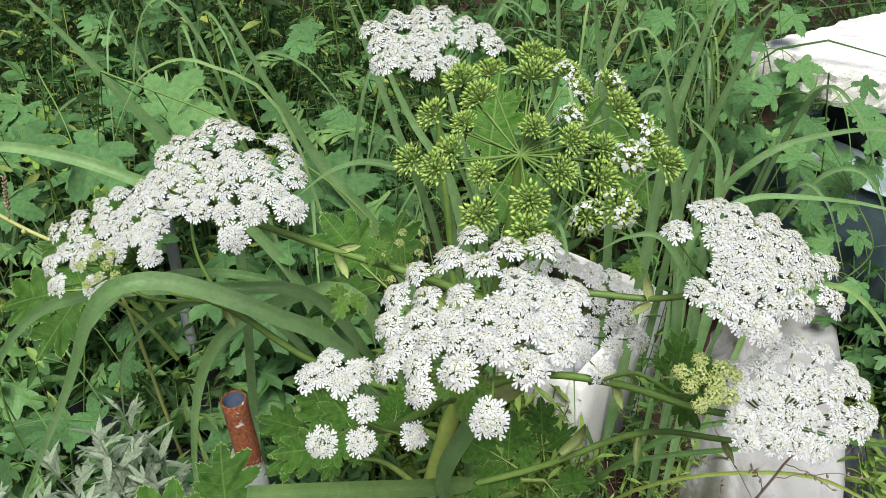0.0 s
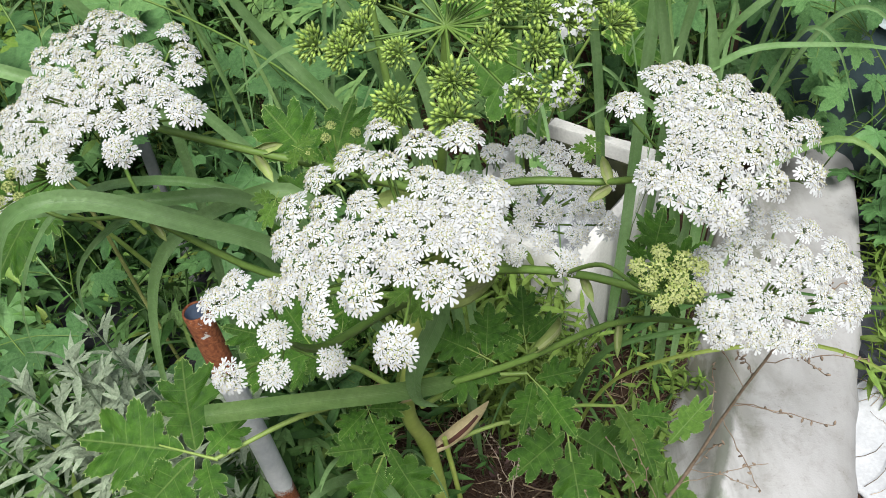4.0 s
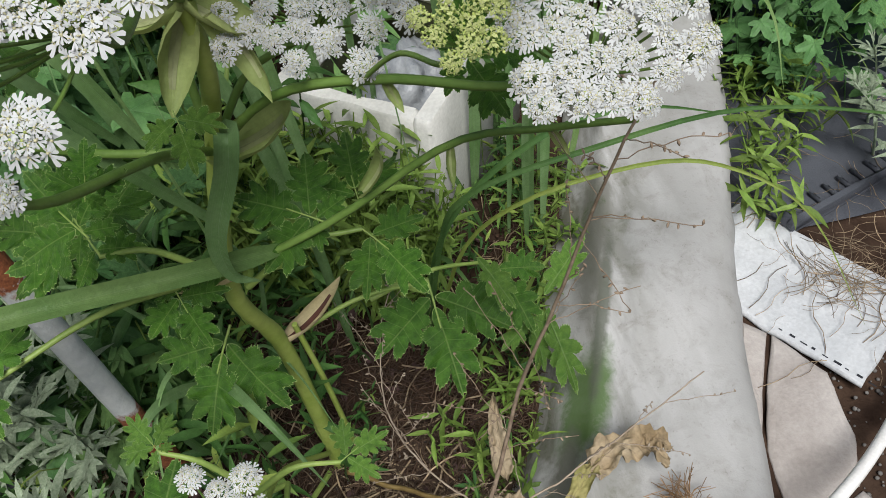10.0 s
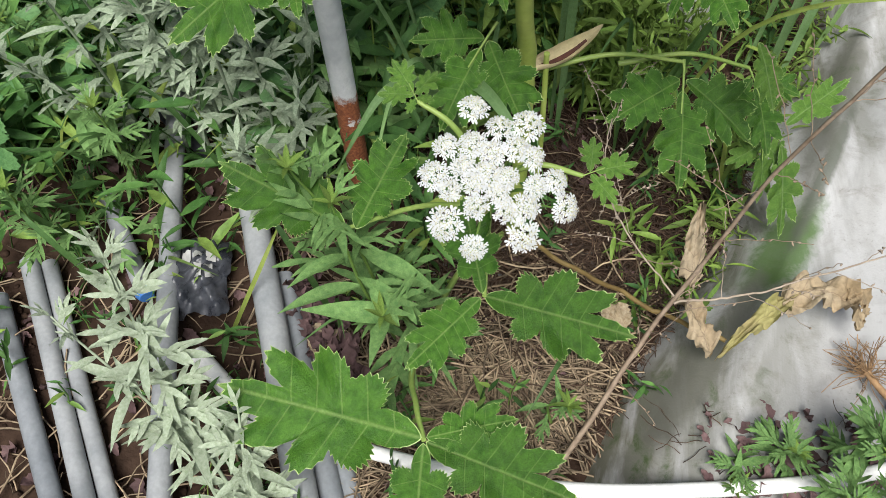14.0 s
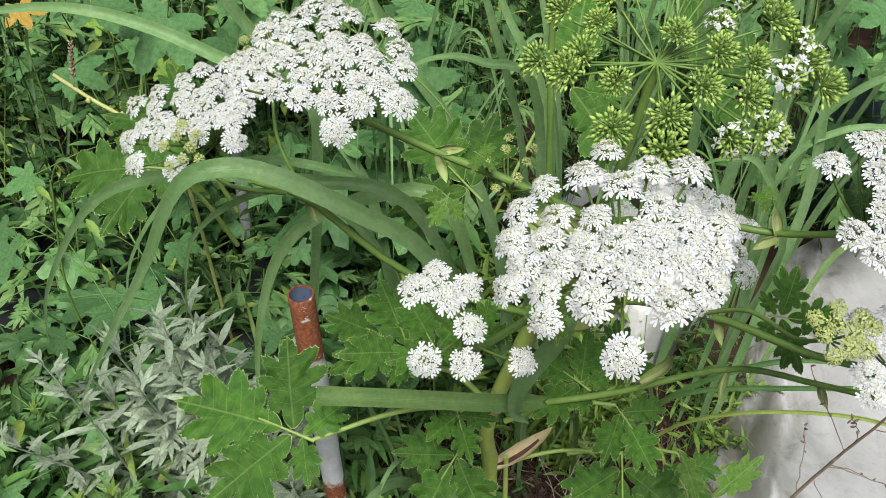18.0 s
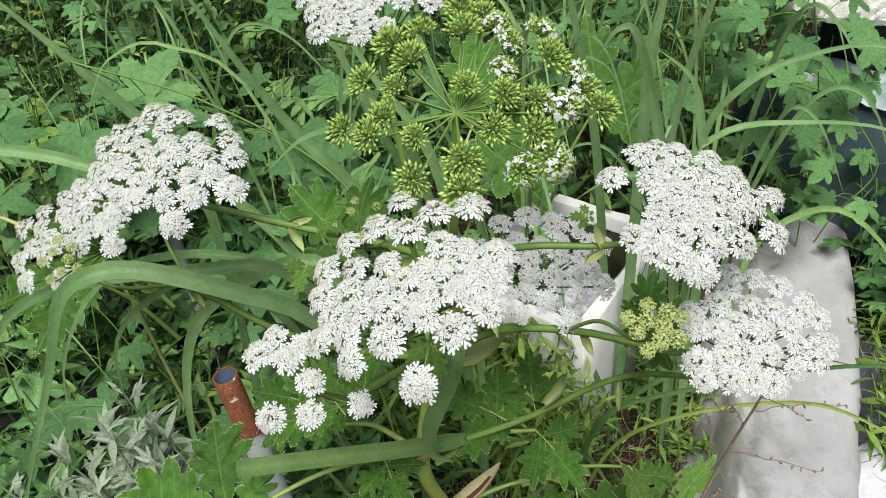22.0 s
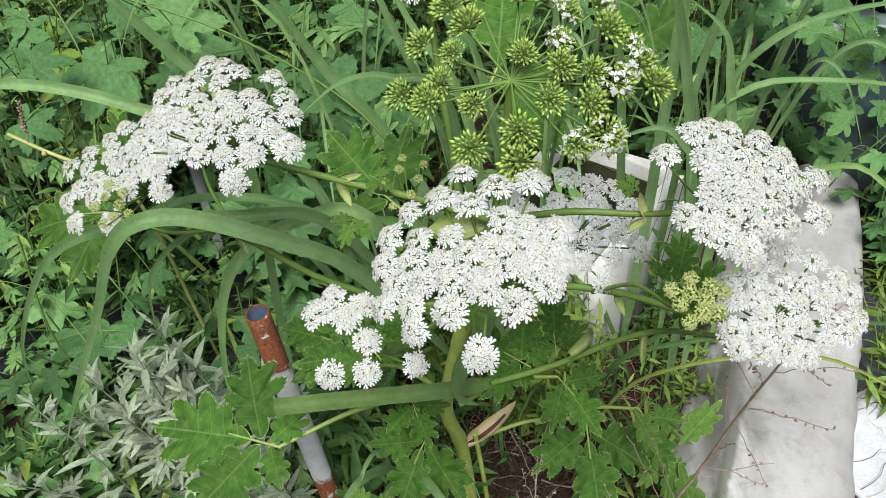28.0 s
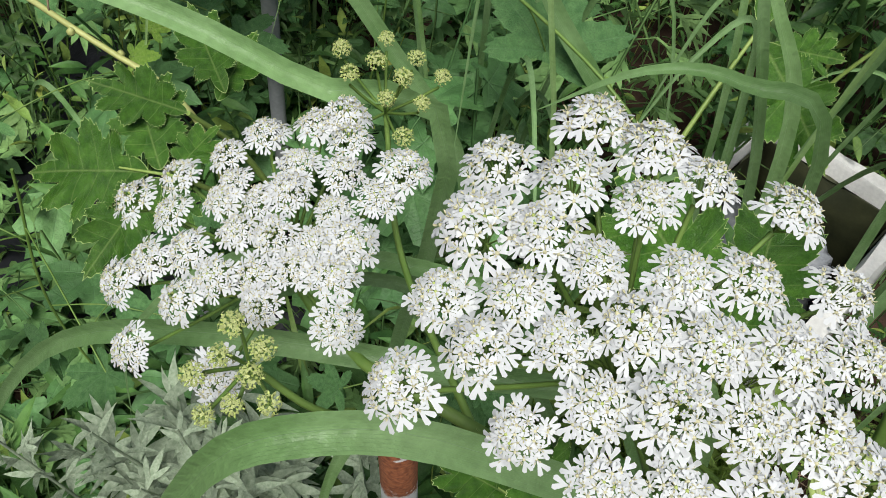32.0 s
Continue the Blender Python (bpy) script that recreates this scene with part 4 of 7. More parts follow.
# ---- the hogweed ----
def petal(s, m, length, width, notch, slot=0, curl=0.1):
    """A forked petal: a slim claw that parts into two rounded lobes."""
    half = [(0.15, 0.28), (0.36, 0.55), (0.52, 0.80), (0.42, 0.98), (0.17, 0.98)]
    flat = [(0, 0)] + [(-a, b) for a, b in half] + [(a, b) for a, b in half] + [(0, 1 - notch)]
    v = np.array([(a * width, b * length, curl * length * math.sin(2.6 * b)) for a, b in flat])
    s.add(v @ m[:3, :3].T + m[:3, 3], [(0, 6, 11, 1), (1, 11, 3, 2), (11, 5, 4, 3), (11, 6, 7, 8), (10, 11, 8, 9)], None, slot)


def knob(s, at, axis, r, ln, slot, sides=5):
    """A small ovoid."""
    m = place(at, axis, (0.3, 0.9, 0.2))
    a = np.linspace(0, 2 * np.pi, sides, endpoint=False)
    g = np.array([[(r * k * math.cos(t), r * k * math.sin(t), z * ln) for t in a] for k, z in ((0.1, 0.0), (0.85, 0.25), (1.0, 0.55), (0.55, 0.88), (0.08, 1.0))])
    s.grid(g @ m[:3, :3].T + m[:3, 3], None, slot, closed=True)


def white_umbellet(seed):
    """A flat head of five-petalled florets, those on the rim with long forked petals."""
    r = random.Random(seed)
    s = Shape()
    inner = r.choice((5, 6, 7))
    spots = [(0.0, 0.0)] + [(0.33, k * 360 / inner + r.uniform(-12, 12)) for k in range(inner)] + [(0.64, k * 360 / 10 + r.uniform(-10, 10)) for k in range(10)] + [(1.0, k * 360 / 14 + r.uniform(-8, 8)) for k in range(14)]
    ripe = r.uniform(0.0, 1.0)
    for k, a in spots:
        a = radians(a)
        k *= r.uniform(0.88, 1.12)
        at = np.array([0.0092 * k * math.cos(a), 0.0092 * k * math.sin(a), 0.0062 * (1 - k * k) + r.uniform(-0.0010, 0.0010)])
        out = np.array([math.cos(a), math.sin(a), 0])
        up = unit(np.array([0, 0, 1.0]) + out * 0.6 * k + np.array([r.uniform(-0.2, 0.2), r.uniform(-0.2, 0.2), 0]))
        rim, core = k > 0.84, k < 0.5
        shut = core and r.random() < 0.05 + 0.3 * ripe
        for j in range(5):
            b = a + (j * 72 + r.uniform(-8, 8)) * math.pi / 180
            d = np.array([math.cos(b), math.sin(b), 0])
            face = d @ out if k else 0
            ln = (0.0024 if core else 0.0027) * r.uniform(0.85, 1.2)
            if rim and face > -0.2:
                ln = (0.0031 + 0.0029 * max(face, 0)) * r.uniform(0.85, 1.15)
            elif k > 0.55 and face > 0.4:
                ln = 0.0036 * r.uniform(0.85, 1.1)
            far = ln > 0.0033
            tip = unit(d - up * (d @ up) + up * (1.6 if shut else r.uniform(-0.22, 0.2) if far else r.uniform(-0.1, 0.4)))
            m = place(at + up * 0.0012, unit(np.cross(np.cross(tip, up), tip)), tip)
            petal(s, m, ln, ln * (r.uniform(0.68, 0.92) if far else r.uniform(0.74, 0.94)), r.uniform(0.38, 0.54) if far else 0.24, 0, r.uniform(-0.1, 0.16) if far else r.uniform(0.0, 0.3))
        knob(s, at - up * 0.0006, up, 0.0009, 0.0028, 3 if core and r.random() < 0.5 else 1)
        for j in range(3):
            b = r.uniform(0, 6.3)
            e = unit(up + np.array([math.cos(b), math.sin(b), 0]) * 0.9)
            knob(s, at + up * 0.001 + e * 0.0012, e, 0.00030, 0.0016, 1, 3)
    root = np.array([0, 0, -0.011])
    for k, a in spots[::2]:
        at = np.array([0.0092 * k * math.cos(radians(a)), 0.0092 * k * math.sin(radians(a)), 0.0062 * (1 - k * k)])
        tube(s, [root, at], 0.00035, 3, 2, cap=False)
    return s.mesh("umbellet", [PETAL, CREAM, STALK, BUD])


def fruit_umbellet(seed, white=0.0, mat=None, bloom=None, size=1.0, count=46, stem=0.0100, fat=1.0):
    """A burst of short stalks, each with a swollen two-horned fruit."""
    r = random.Random(seed)
    s = Shape()
    for k in range(count):
        a, c = k * 2.39996, 1 - (k + 0.5) / count * 1.15
        d = unit(np.array([math.sqrt(max(0, 1 - c * c)) * math.cos(a), math.sqrt(max(0, 1 - c * c)) * math.sin(a), c + 0.25]) + np.array([r.uniform(-0.1, 0.1), r.uniform(-0.1, 0.1), r.uniform(-0.1, 0.1)]))
        ln = stem * size * r.uniform(0.85, 1.15)
        tube(s, [np.zeros(3), d * ln * 0.6, d * ln], 0.0004 * size, 4, 1, cap=False)
        big = r.uniform(0.75, 1.15) * size
        knob(s, d * ln, d, 0.00125 * big * fat, 0.0039 * big, 0, 6)
        for sgn in (-1, 1):
            x = unit(np.cross(d, [0.3, 0.5, 0.8])) * sgn
            knob(s, d * (ln + 0.0037 * big), unit(d + x * 0.8), 0.00025 * size, 0.0011 * size, 2, 3)
        if r.random() < white:
            for j in range(3):
                t = unit(np.cross(d, [r.uniform(-1, 1), r.uniform(-1, 1), r.uniform(-1, 1)]))
                petal(s, place(d * (ln + 0.003 * size), d, t), 0.004 * size, 0.0028 * size, 0.35, 3)
    return s.mesh("umbellet", [mat or FRUIT, RAY, RAY, bloom or PETAL])


WHITE = [white_umbellet(k) for k in range(10)]
plant = empty("hogweed_plant", (0.0, 0.72, 0.0), "tall flowering hogweed with white umbels and one green seed head", "flowering plant")
PINV = Matrix.Translation((0.0, -0.72, 0.0))


def grown(name, shape, mat, label="", under=None):
    o = part(name, shape, mat, under or plant, label)
    if under is None:
        o.matrix_parent_inverse = PINV
    return o


def stalk(name, pts, r0, r1, mat=None, n=18, ribs=0.06):
    s = Shape()
    p = bez(pts, n)
    tube(s, p, np.linspace(r0, r1, n), 12, ribs=ribs)
    return grown(name, s, mat or STALK)


def fan(count, reach):
    """Spots spread evenly over a disc, in millimetres."""
    return [(reach * math.sqrt((k + 0.5) / count) * math.cos(2.39996 * k), reach * math.sqrt((k + 0.5) / count) * math.sin(2.39996 * k)) for k in range(count)]


def umbel(at, normal, spots, seed, meshes, label, dome=3.3, depth=0.055, size=0.77, ray=0.0009, late=None, fill=0.0):
    """A head of umbellets at the given spots (millimetres in its own plane), on rays from one hub."""
    r = random.Random(seed)
    spots = list(spots)
    for q in fan(140, 72) if fill else ():
        near = sorted(math.hypot(q[0] - a, q[1] - b) for a, b in spots)
        if near[0] > fill and near[2] < 23:
            spots.append(q)
    at = np.asarray(at, float)
    n = unit(normal)
    x = unit(np.array([1.0, 0, 0]) - n * n[0])
    y = np.cross(n, x)
    hub = at - n * depth
    rays = Shape()
    heads = []
    for px, py in spots:
        px, py = px / 1000, py / 1000
        out = math.hypot(px, py)
        p = at + x * px + y * py - n * (dome * min(out * out, 0.012) + r.uniform(-0.003, 0.003))
        o = (x * px + y * py) / max(out, 1e-6)
        up = unit(n + o * min(0.5, 6.5 * out) * (1 if dome else 2.2) + np.array([r.uniform(-0.12, 0.12), r.uniform(-0.12, 0.12), 0]))
        low = p - up * 0.009
        tube(rays, bez([hub, hub + (low - hub) * 0.5 + o * 0.05 * out, low], 7), ray, 5, cap=False)
        heads.append((p, up, out))
    head = grown("umbel", rays, STALK, label)
    for p, up, out in heads:
        k = r.choice(late if late and p[0] > at[0] + 0.03 and r.random() < 0.45 else meshes)
        u = new("umbellet", k)
        u.parent = head
        u.matrix_basis = Matrix(place(p, up, unit(np.array([r.uniform(-1, 1), r.uniform(-1, 1), r.uniform(-0.3, 0.3)])), size * r.uniform(0.85, 1.12) * (1.08 if out > 0.045 else 0.97)).tolist())
    return hub


N1, N2, N3 = (-0.02, 0.66, 0.555), (0.019, 0.665, 0.704), (0.049, 0.611, 0.875)
white = "flat white umbel of many small flower heads"
HC1 = umbel((0.038, 0.416, 1.028), (-0.15, -0.3, 1), ((-11, 64), (13, 46), (37, 48), (-47, 37), (-23, 39), (-3, 29), (18, 18), (34, 9), (-59, 17), (-38, 10), (-16, 8), (-63, -1), (-44, -4), (-23, -9), (-5, -8), (10, -4), (22, -1), (38, -5), (-55, -19), (-35, -22), (-17, -24), (-2, -25), (12, -21), (29, -19), (46, -12), (-63, -31), (-43, -37), (-17, -42), (6, -33), (24, -42), (44, -30), (-41, -52), (0, -71)), 11, WHITE, white, fill=17.0)
HC2 = umbel((-0.044, 0.422, 0.942), (0.1, -0.5, 1), ((-33, 13), (-23, 25), (-13, 8), (3, -8), (-23, -33), (3, -30), (37, -25), (-2, 18)), 12, WHITE, "smaller white umbel below the largest one", 2.0)
HA1 = umbel((-0.163, 0.580, 1.027), (0, -0.25, 1), ((-21, 61), (-47, 43), (-27, 37), (-49, 19), (-32, 19), (-6, 33), (10, 43), (36, 43), (-55, -1), (-36, 1), (-18, 11), (4, 11), (23, 16), (49, 20), (-61, -26), (-43, -15), (-24, -11), (-6, -4), (13, -6), (33, -3), (54, 3), (-30, -33), (-13, -24), (4, -22), (25, -22), (42, -19), (-10, -43), (8, -41), (29, -40), (56, -29), (18, -62)), 13, WHITE, white, fill=16.0)
HA2 = umbel((-0.313, 0.680, 0.906), (-0.22, -0.28, 1), ((-37, -62), (-55, -32), (-42, -22), (-24, -16), (-19, -40), (-59, 6), (-40, 20), (-38, 1), (-18, 31), (-3, 44), (18, 54), (29, 61), (16, 30), (38, 27), (64, 34), (55, 19), (37, 10), (17, 14), (4, 11), (-14, 9), (-2, -6), (16, -7), (33, -7), (49, -5), (45, -21), (28, -19), (11, -24), (-6, -28), (17, -38), (51, -41), (5, -69), (-10, 17)), 14, WHITE, white, 1.5, fill=15.0)
HR1 = umbel((0.225, 0.497, 1.013), (0.25, -0.38, 1), ((-51, 17), (-31, 32), (-16, 42), (-2, 39), (20, 33), (1, 18), (-16, 20), (34, 20), (18, 12), (35, 10), (47, 1), (69, 12), (-27, 7), (-11, 3), (2, -2), (18, -5), (36, -11), (-24, -8), (-7, -13), (19, -20), (5, -12), (-28, -22), (-14, -33), (0, -27), (10, -39), (32, -33), (-42, -33), (-29, -43), (60, -23), (-11, -52), (-1, -59)), 15, WHITE, white)
HR2 = umbel((0.280, 0.488, 0.892), (0.1, -0.4, 1), ((-26, 22), (9, 45), (27, 37), (45, 23), (-12, 36), (0, 22), (18, 16), (25, 0), (-46, 2), (-15, 5), (4, -2), (-25, -12), (7, -20), (23, -33), (5, -45), (-26, -40), (55, -10), (-31, 1), (-48, -24), (-31, -25), (-10, -21), (-8, 51)), 16, WHITE, white, fill=13.5)
HQ = umbel((0.130, 0.612, 0.855), (0.2, -0.75, 1), ((-34, 52), (-9, 57), (14, 49), (35, 46), (-22, 33), (0, 28), (-57, 26), (-48, 20), (-31, 17), (-11, 13), (15, 18), (39, 16), (64, 30), (-35, 1), (-13, -3), (9, -3), (30, -1), (-17, -16), (0, -26), (-33, -19), (-22, -35), (-64, -17), (29, -22), (21, -43), (57, -11), (21, 30)), 17, WHITE, white, fill=15.0)
HT = umbel((-0.005, 0.745, 1.070), (0, -0.25, 1), ((-60, 16), (-38, 31), (-15, 39), (6, 38), (27, 25), (53, -2), (-46, -32), (-25, -31), (-3, -28), (-36, -2), (-13, 4), (10, 4), (28, -11), (-50, -8), (13, -38), (43, 13)), 18, WHITE, white, 1.5, fill=13.5)
HS = umbel((-0.018, 0.408, 0.553), (0.15, -0.4, 1), ((-24, 51), (-4, 37), (17, 43), (-41, 16), (-22, 20), (-7, 15), (10, 22), (23, 18), (-47, -7), (-27, 2), (-9, -1), (6, -1), (-33, -16), (-17, -10), (1, -14), (28, -4), (43, 4), (54, -14), (-14, -27), (9, -26), (23, -21), (-33, -41), (24, -42), (-10, -55)), 19, WHITE, "small white umbel low beside the main stem")
GREEN = [fruit_umbellet(40 + k, count=66, stem=0.0096, fat=0.9) for k in range(5)]
LATE = [fruit_umbellet(50 + k, 0.3, count=66, stem=0.0096, fat=0.9) for k in range(2)]
HG = umbel((0.066, 0.585, 1.050), (0.0, -0.5, 1), ((-81, -22), (-62, -27), (-66, 23), (-42, 12), (-31, 37), (-45, 53), (-23, 65), (9, 80), (10, 59), (35, 60), (43, 43), (9, 10), (37, 19), (36, -2), (-29, -29), (27, -28), (4, -55), (-31, -68), (3, -79), (44, -66), (66, -61), (56, -32), (59, -7), (67, 52), (72, 27), (88, 14), (77, -17), (104, -19), (93, -2), (-52, -11), (26, 77)), 21, GREEN, "large umbel gone to green seed on long bare rays", 0.0, 0.018, 1.04, 0.0009, LATE)
BUDS = [fruit_umbellet(60 + k, 0.75, BUD, BUD_PETAL, size=0.62, count=34, stem=0.0085) for k in range(3)]
HB1 = umbel((0.197, 0.452, 0.932), (0.0, -0.7, 1), fan(10, 21), 22, BUDS, "young yellow-green umbel in bud", 10, 0.03, 0.9)
HB2 = umbel((-0.290, 0.600, 0.918), (0.1, -0.7, 1), fan(8, 20), 23, BUDS, "young yellow-green umbel in bud", 10, 0.03, 0.7)
HB3 = umbel((-0.272, 0.790, 0.905), (0.1, -0.3, 1), fan(11, 32), 24, BUDS, "young yellow-green umbel in bud", 8, 0.04, 0.7)
HB4 = umbel((-0.022, 0.60, 0.935), (0.1, -0.3, 1), fan(8, 30), 25, BUDS, "sparse yellow-green umbel in bud", 6, 0.04, 0.6)

stem = Shape()
p = bez([(0.004, 0.735, -0.02), (0.0, 0.732, 0.18), (-0.008, 0.728, 0.35), (-0.018, 0.675, 0.52), N2, (0.042, 0.63, 0.80), N3], 60)
r = np.interp(np.linspace(0, 1, 60), [0, 0.35, 0.36, 0.39, 0.6, 0.62, 0.65, 0.8, 1], [0.0125, 0.0115, 0.0135, 0.0110, 0.0098, 0.0118, 0.009, 0.0082, 0.0075])
tube(stem, p, r * 0.85, 20, ribs=0.03)
grown("stem", stem, STEM, "thick ribbed yellow-green stem")
stalk("stalk", [(0.03, 0.76, -0.02), (0.022, 0.75, 0.2), (0.012, 0.74, 0.36)], 0.0041, 0.0034, STEM)
stalk("stalk", [N3, (0.058, 0.595, 0.95), HG], 0.0041, 0.0033)
stalk("stalk", [N3, (0.045, 0.55, 0.92), (0.045, 0.47, 0.945), HC1], 0.0037, 0.0027)
stalk("stalk", [N2, (0.0, 0.58, 0.78), (-0.035, 0.49, 0.84), HC2], 0.0041, 0.0027)
stalk("stalk", [N3, (0.112, 0.566, 0.922), (0.174, 0.56, 0.922), HR1], 0.0031, 0.0023)
stalk("stalk", [N2, (0.085, 0.61, 0.79), (0.16, 0.58, 0.81), (0.225, 0.54, 0.82), HR2], 0.0039, 0.0027)
stalk("stalk", [N1, (0.10, 0.645, 0.62), (0.204, 0.63, 0.695), (0.277, 0.60, 0.72), (0.33, 0.56, 0.75)], 0.0037, 0.0027)
stalk("stalk", [(0.14, 0.59, 0.80), (0.17, 0.55, 0.85), (0.19, 0.50, 0.875), HB1], 0.0019, 0.0015)
stalk("stalk", [N2, (0.06, 0.68, 0.76), (0.11, 0.67, 0.79), HQ], 0.0034, 0.0024)
stalk("stalk", [N3, (-0.02, 0.605, 0.91), (-0.084, 0.602, 0.935), HA1], 0.0037, 0.0027)
stalk("stalk", [N2, (-0.06, 0.65, 0.735), (-0.13, 0.635, 0.785), (-0.2, 0.632, 0.85), (-0.262, 0.66, 0.845), HA2], 0.0037, 0.0027)
stalk("stalk", [(-0.22, 0.635, 0.852), (-0.26, 0.615, 0.87), HB2], 0.0020, 0.0015)
stalk("stalk", [(-0.2, 0.634, 0.848), (-0.25, 0.72, 0.85), HB3], 0.0020, 0.0014)
stalk("stalk", [N3, (0.01, 0.61, 0.89), HB4], 0.0020, 0.0014)
stalk("stalk", [N2, (0.012, 0.71, 0.84), (0.0, 0.74, 0.95), HT], 0.0040, 0.0028)
stalk("stalk", [(0.0, 0.71, 0.1), (-0.03, 0.60, 0.28), (-0.028, 0.47, 0.42), HS], 0.0037, 0.0023, STEM)


# leaves: place, normal, direction of the middle lobe, length
LEAVES = [hogweed_leaf(k, 1.0 if k % 2 else 0.9) for k in range(6)]
LEAF_MESH = [s.mesh("leaf", [HOG, RIM, PETIOLE]) for s in LEAVES]
PALE_MESH = [hogweed_leaf(20 + k, 0.9).mesh("leaf", [HOG_PALE, RIM, PETIOLE]) for k in range(3)]


ONE_MESH = [hogweed_leaf(30 + k, 1.0, 1).mesh("leaf", [HOG, RIM, PETIOLE]) for k in range(4)]
ONE_PALE = [hogweed_leaf(34 + k, 0.8, 1).mesh("leaf", [HOG_PALE, RIM, PETIOLE]) for k in range(3)]


def leaf(at, normal, toward, size, seed, pale=False, petiole=None, single=False):
    pool = ONE_PALE if single and pale else ONE_MESH if single else PALE_MESH if pale else LEAF_MESH
    o = new("leaf", pool[seed % len(pool)])
    o.parent = plant
    o.matrix_parent_inverse = PINV
    o.matrix_basis = Matrix(place(at, normal, toward, size).tolist())
    tagged(o, "toothed lobed yellow-green leaf" if pale else "toothed lobed dark green leaf")
    if petiole is not None:
        mid = (np.asarray(petiole) + np.asarray(at)) / 2 + np.array([0, 0, 0.02])
        stalk("petiole", [petiole, mid, at], 0.0036, 0.0022, PETIOLE, 12)


leaf((-0.195, 0.560, 0.598), (0.0, -0.5, 1), (-1, 0.25, 0.1), 0.15, 1, petiole=(-0.02, 0.66, 0.56))
leaf((-0.105, 0.655, 0.620), (0.0, -0.6, 1), (-0.4, 0.8, 0.3), 0.105, 3, petiole=(-0.02, 0.655, 0.57))
leaf((-0.055, 0.64, 0.575), (0.1, -0.6, 1), (0.3, -0.8, -0.2), 0.06, 3)
leaf((0.118, 0.672, 0.572), (0.1, -0.6, 1), (0.6, -0.7, -0.1), 0.080, 2, petiole=(0.0, 0.665, 0.53))
leaf((0.085, 0.665, 0.60), (0.0, -0.6, 1), (-0.6, 0.3, 0.2), 0.085, 3)
leaf((0.12, 0.70, 0.575), (0.0, -0.6, 1), (-0.1, 1, 0.3), 0.075, 0)
leaf((0.175, 0.80, 0.315), (0.2, -0.6, 1), (0.1, -1, -0.5), 0.155, 4, petiole=(0.0, 0.76, 0.31))
leaf((0.262, 0.835, 0.285), (0.3, -0.5, 1), (0.5, -0.8, -0.4), 0.105, 0, petiole=(0.10, 0.80, 0.30))
leaf((0.30, 0.80, 0.21), (0.6, -0.5, 0.8), (0.1, -0.7, -0.6), 0.085, 1, True)
leaf((-0.045, 0.70, 0.43), (-0.2, -0.7, 0.8), (-0.4, -0.5, -0.7), 0.13, 4)
leaf((-0.10, 0.54, 0.475), (0.0, -0.4, 1), (-0.5, 0.8, 0.1), 0.048, 1, True, petiole=(-0.03, 0.52, 0.40))
leaf((0.055, 0.52, 0.425), (0.0, -0.4, 1), (0.7, 0.4, 0), 0.055, 2, True, petiole=(-0.03, 0.52, 0.40))
leaf((-0.165, 0.489, 0.335), (0.05, -0.4, 1), (-0.139, 0.042, 0.040), 0.154, 0, petiole=(-0.03, 0.60, 0.25), single=True)
leaf((-0.155, 0.489, 0.337), (0.1, -0.4, 1), (0.034, 0.096, 0.050), 0.116, 3, single=True)
leaf((-0.02, 0.445, 0.315), (0.1, -0.45, 1), (1, -0.12, 0), 0.155, 1, petiole=(-0.03, 0.60, 0.25), single=True)
leaf((-0.022, 0.446, 0.317), (0.1, -0.45, 1), (-0.35, 1, 0.2), 0.10, 2, single=True)
leaf((-0.023, 0.444, 0.313), (0.1, -0.45, 1), (-0.6, -0.8, -0.1), 0.10, 0, single=True)
leaf((-0.062, 0.323, 0.235), (0.0, -0.3, 1), (-1, 0.13, -0.02), 0.22, 0, single=True)
leaf((-0.058, 0.325, 0.233), (0.1, -0.3, 1), (0.077, 0.030, 0), 0.095, 3, single=True)
leaf((-0.058, 0.321, 0.232), (0.1, -0.3, 1), (0.133, -0.03, 0), 0.165, 1, single=True)
leaf((-0.060, 0.320, 0.231), (0.0, -0.3, 1), (0.05, -1, -0.2), 0.14, 2, single=True)
stalk("petiole", [(-0.01, 0.72, 0.03), (-0.06, 0.60, 0.10), (-0.089, 0.44, 0.16), (-0.075, 0.365, 0.215), (-0.06, 0.322, 0.233)], 0.0042, 0.0027, PETIOLE, 24)
leaf((-0.13, 0.70, 0.60), (0.0, -0.5, 1), (-0.9, 0.3, 0.2), 0.10, 4)
leaf((-0.05, 0.72, 0.80), (-0.2, -0.6, 1), (-0.5, 0.6, 0), 0.13, 2)
leaf((-0.035, 0.53, 0.80), (0.0, -0.7, 1), (0.1, 0.5, 0.4), 0.039, 1, False)
leaf((0.21, 0.60, 0.80), (0.1, -0.7, 1), (0.6, 0.2, -0.3), 0.07, 3)
leaf((-0.07, 0.58, 0.72), (0.0, -0.7, 1), (-0.4, 0.5, 0.2), 0.07, 5)
leaf((-0.462, 0.905, 0.655), (-0.1, -0.6, 1), (-1, 0.05, -0.1), 0.145, 1, petiole=(-0.42, 1.0, 0.45))
leaf((-0.468, 0.945, 0.690), (0.0, -0.6, 1), (-1, 0.15, 0.05), 0.095, 2, single=True, petiole=(-0.42, 1.02, 0.5))
leaf((-0.435, 0.95, 0.715), (0.1, -0.6, 1), (-0.5, 0.7, 0.2), 0.085, 1, single=True)
leaf((-0.445, 0.955, 0.700), (0.1, -0.6, 1), (0.2, 0.9, 0.3), 0.07, 3, single=True)
leaf((0.06, 1.33, 0.60), (-0.1, -0.8, 0.7), (0.05, 0.3, 1.0), 0.20, 0, single=True, petiole=(-0.05, 1.15, 0.40))
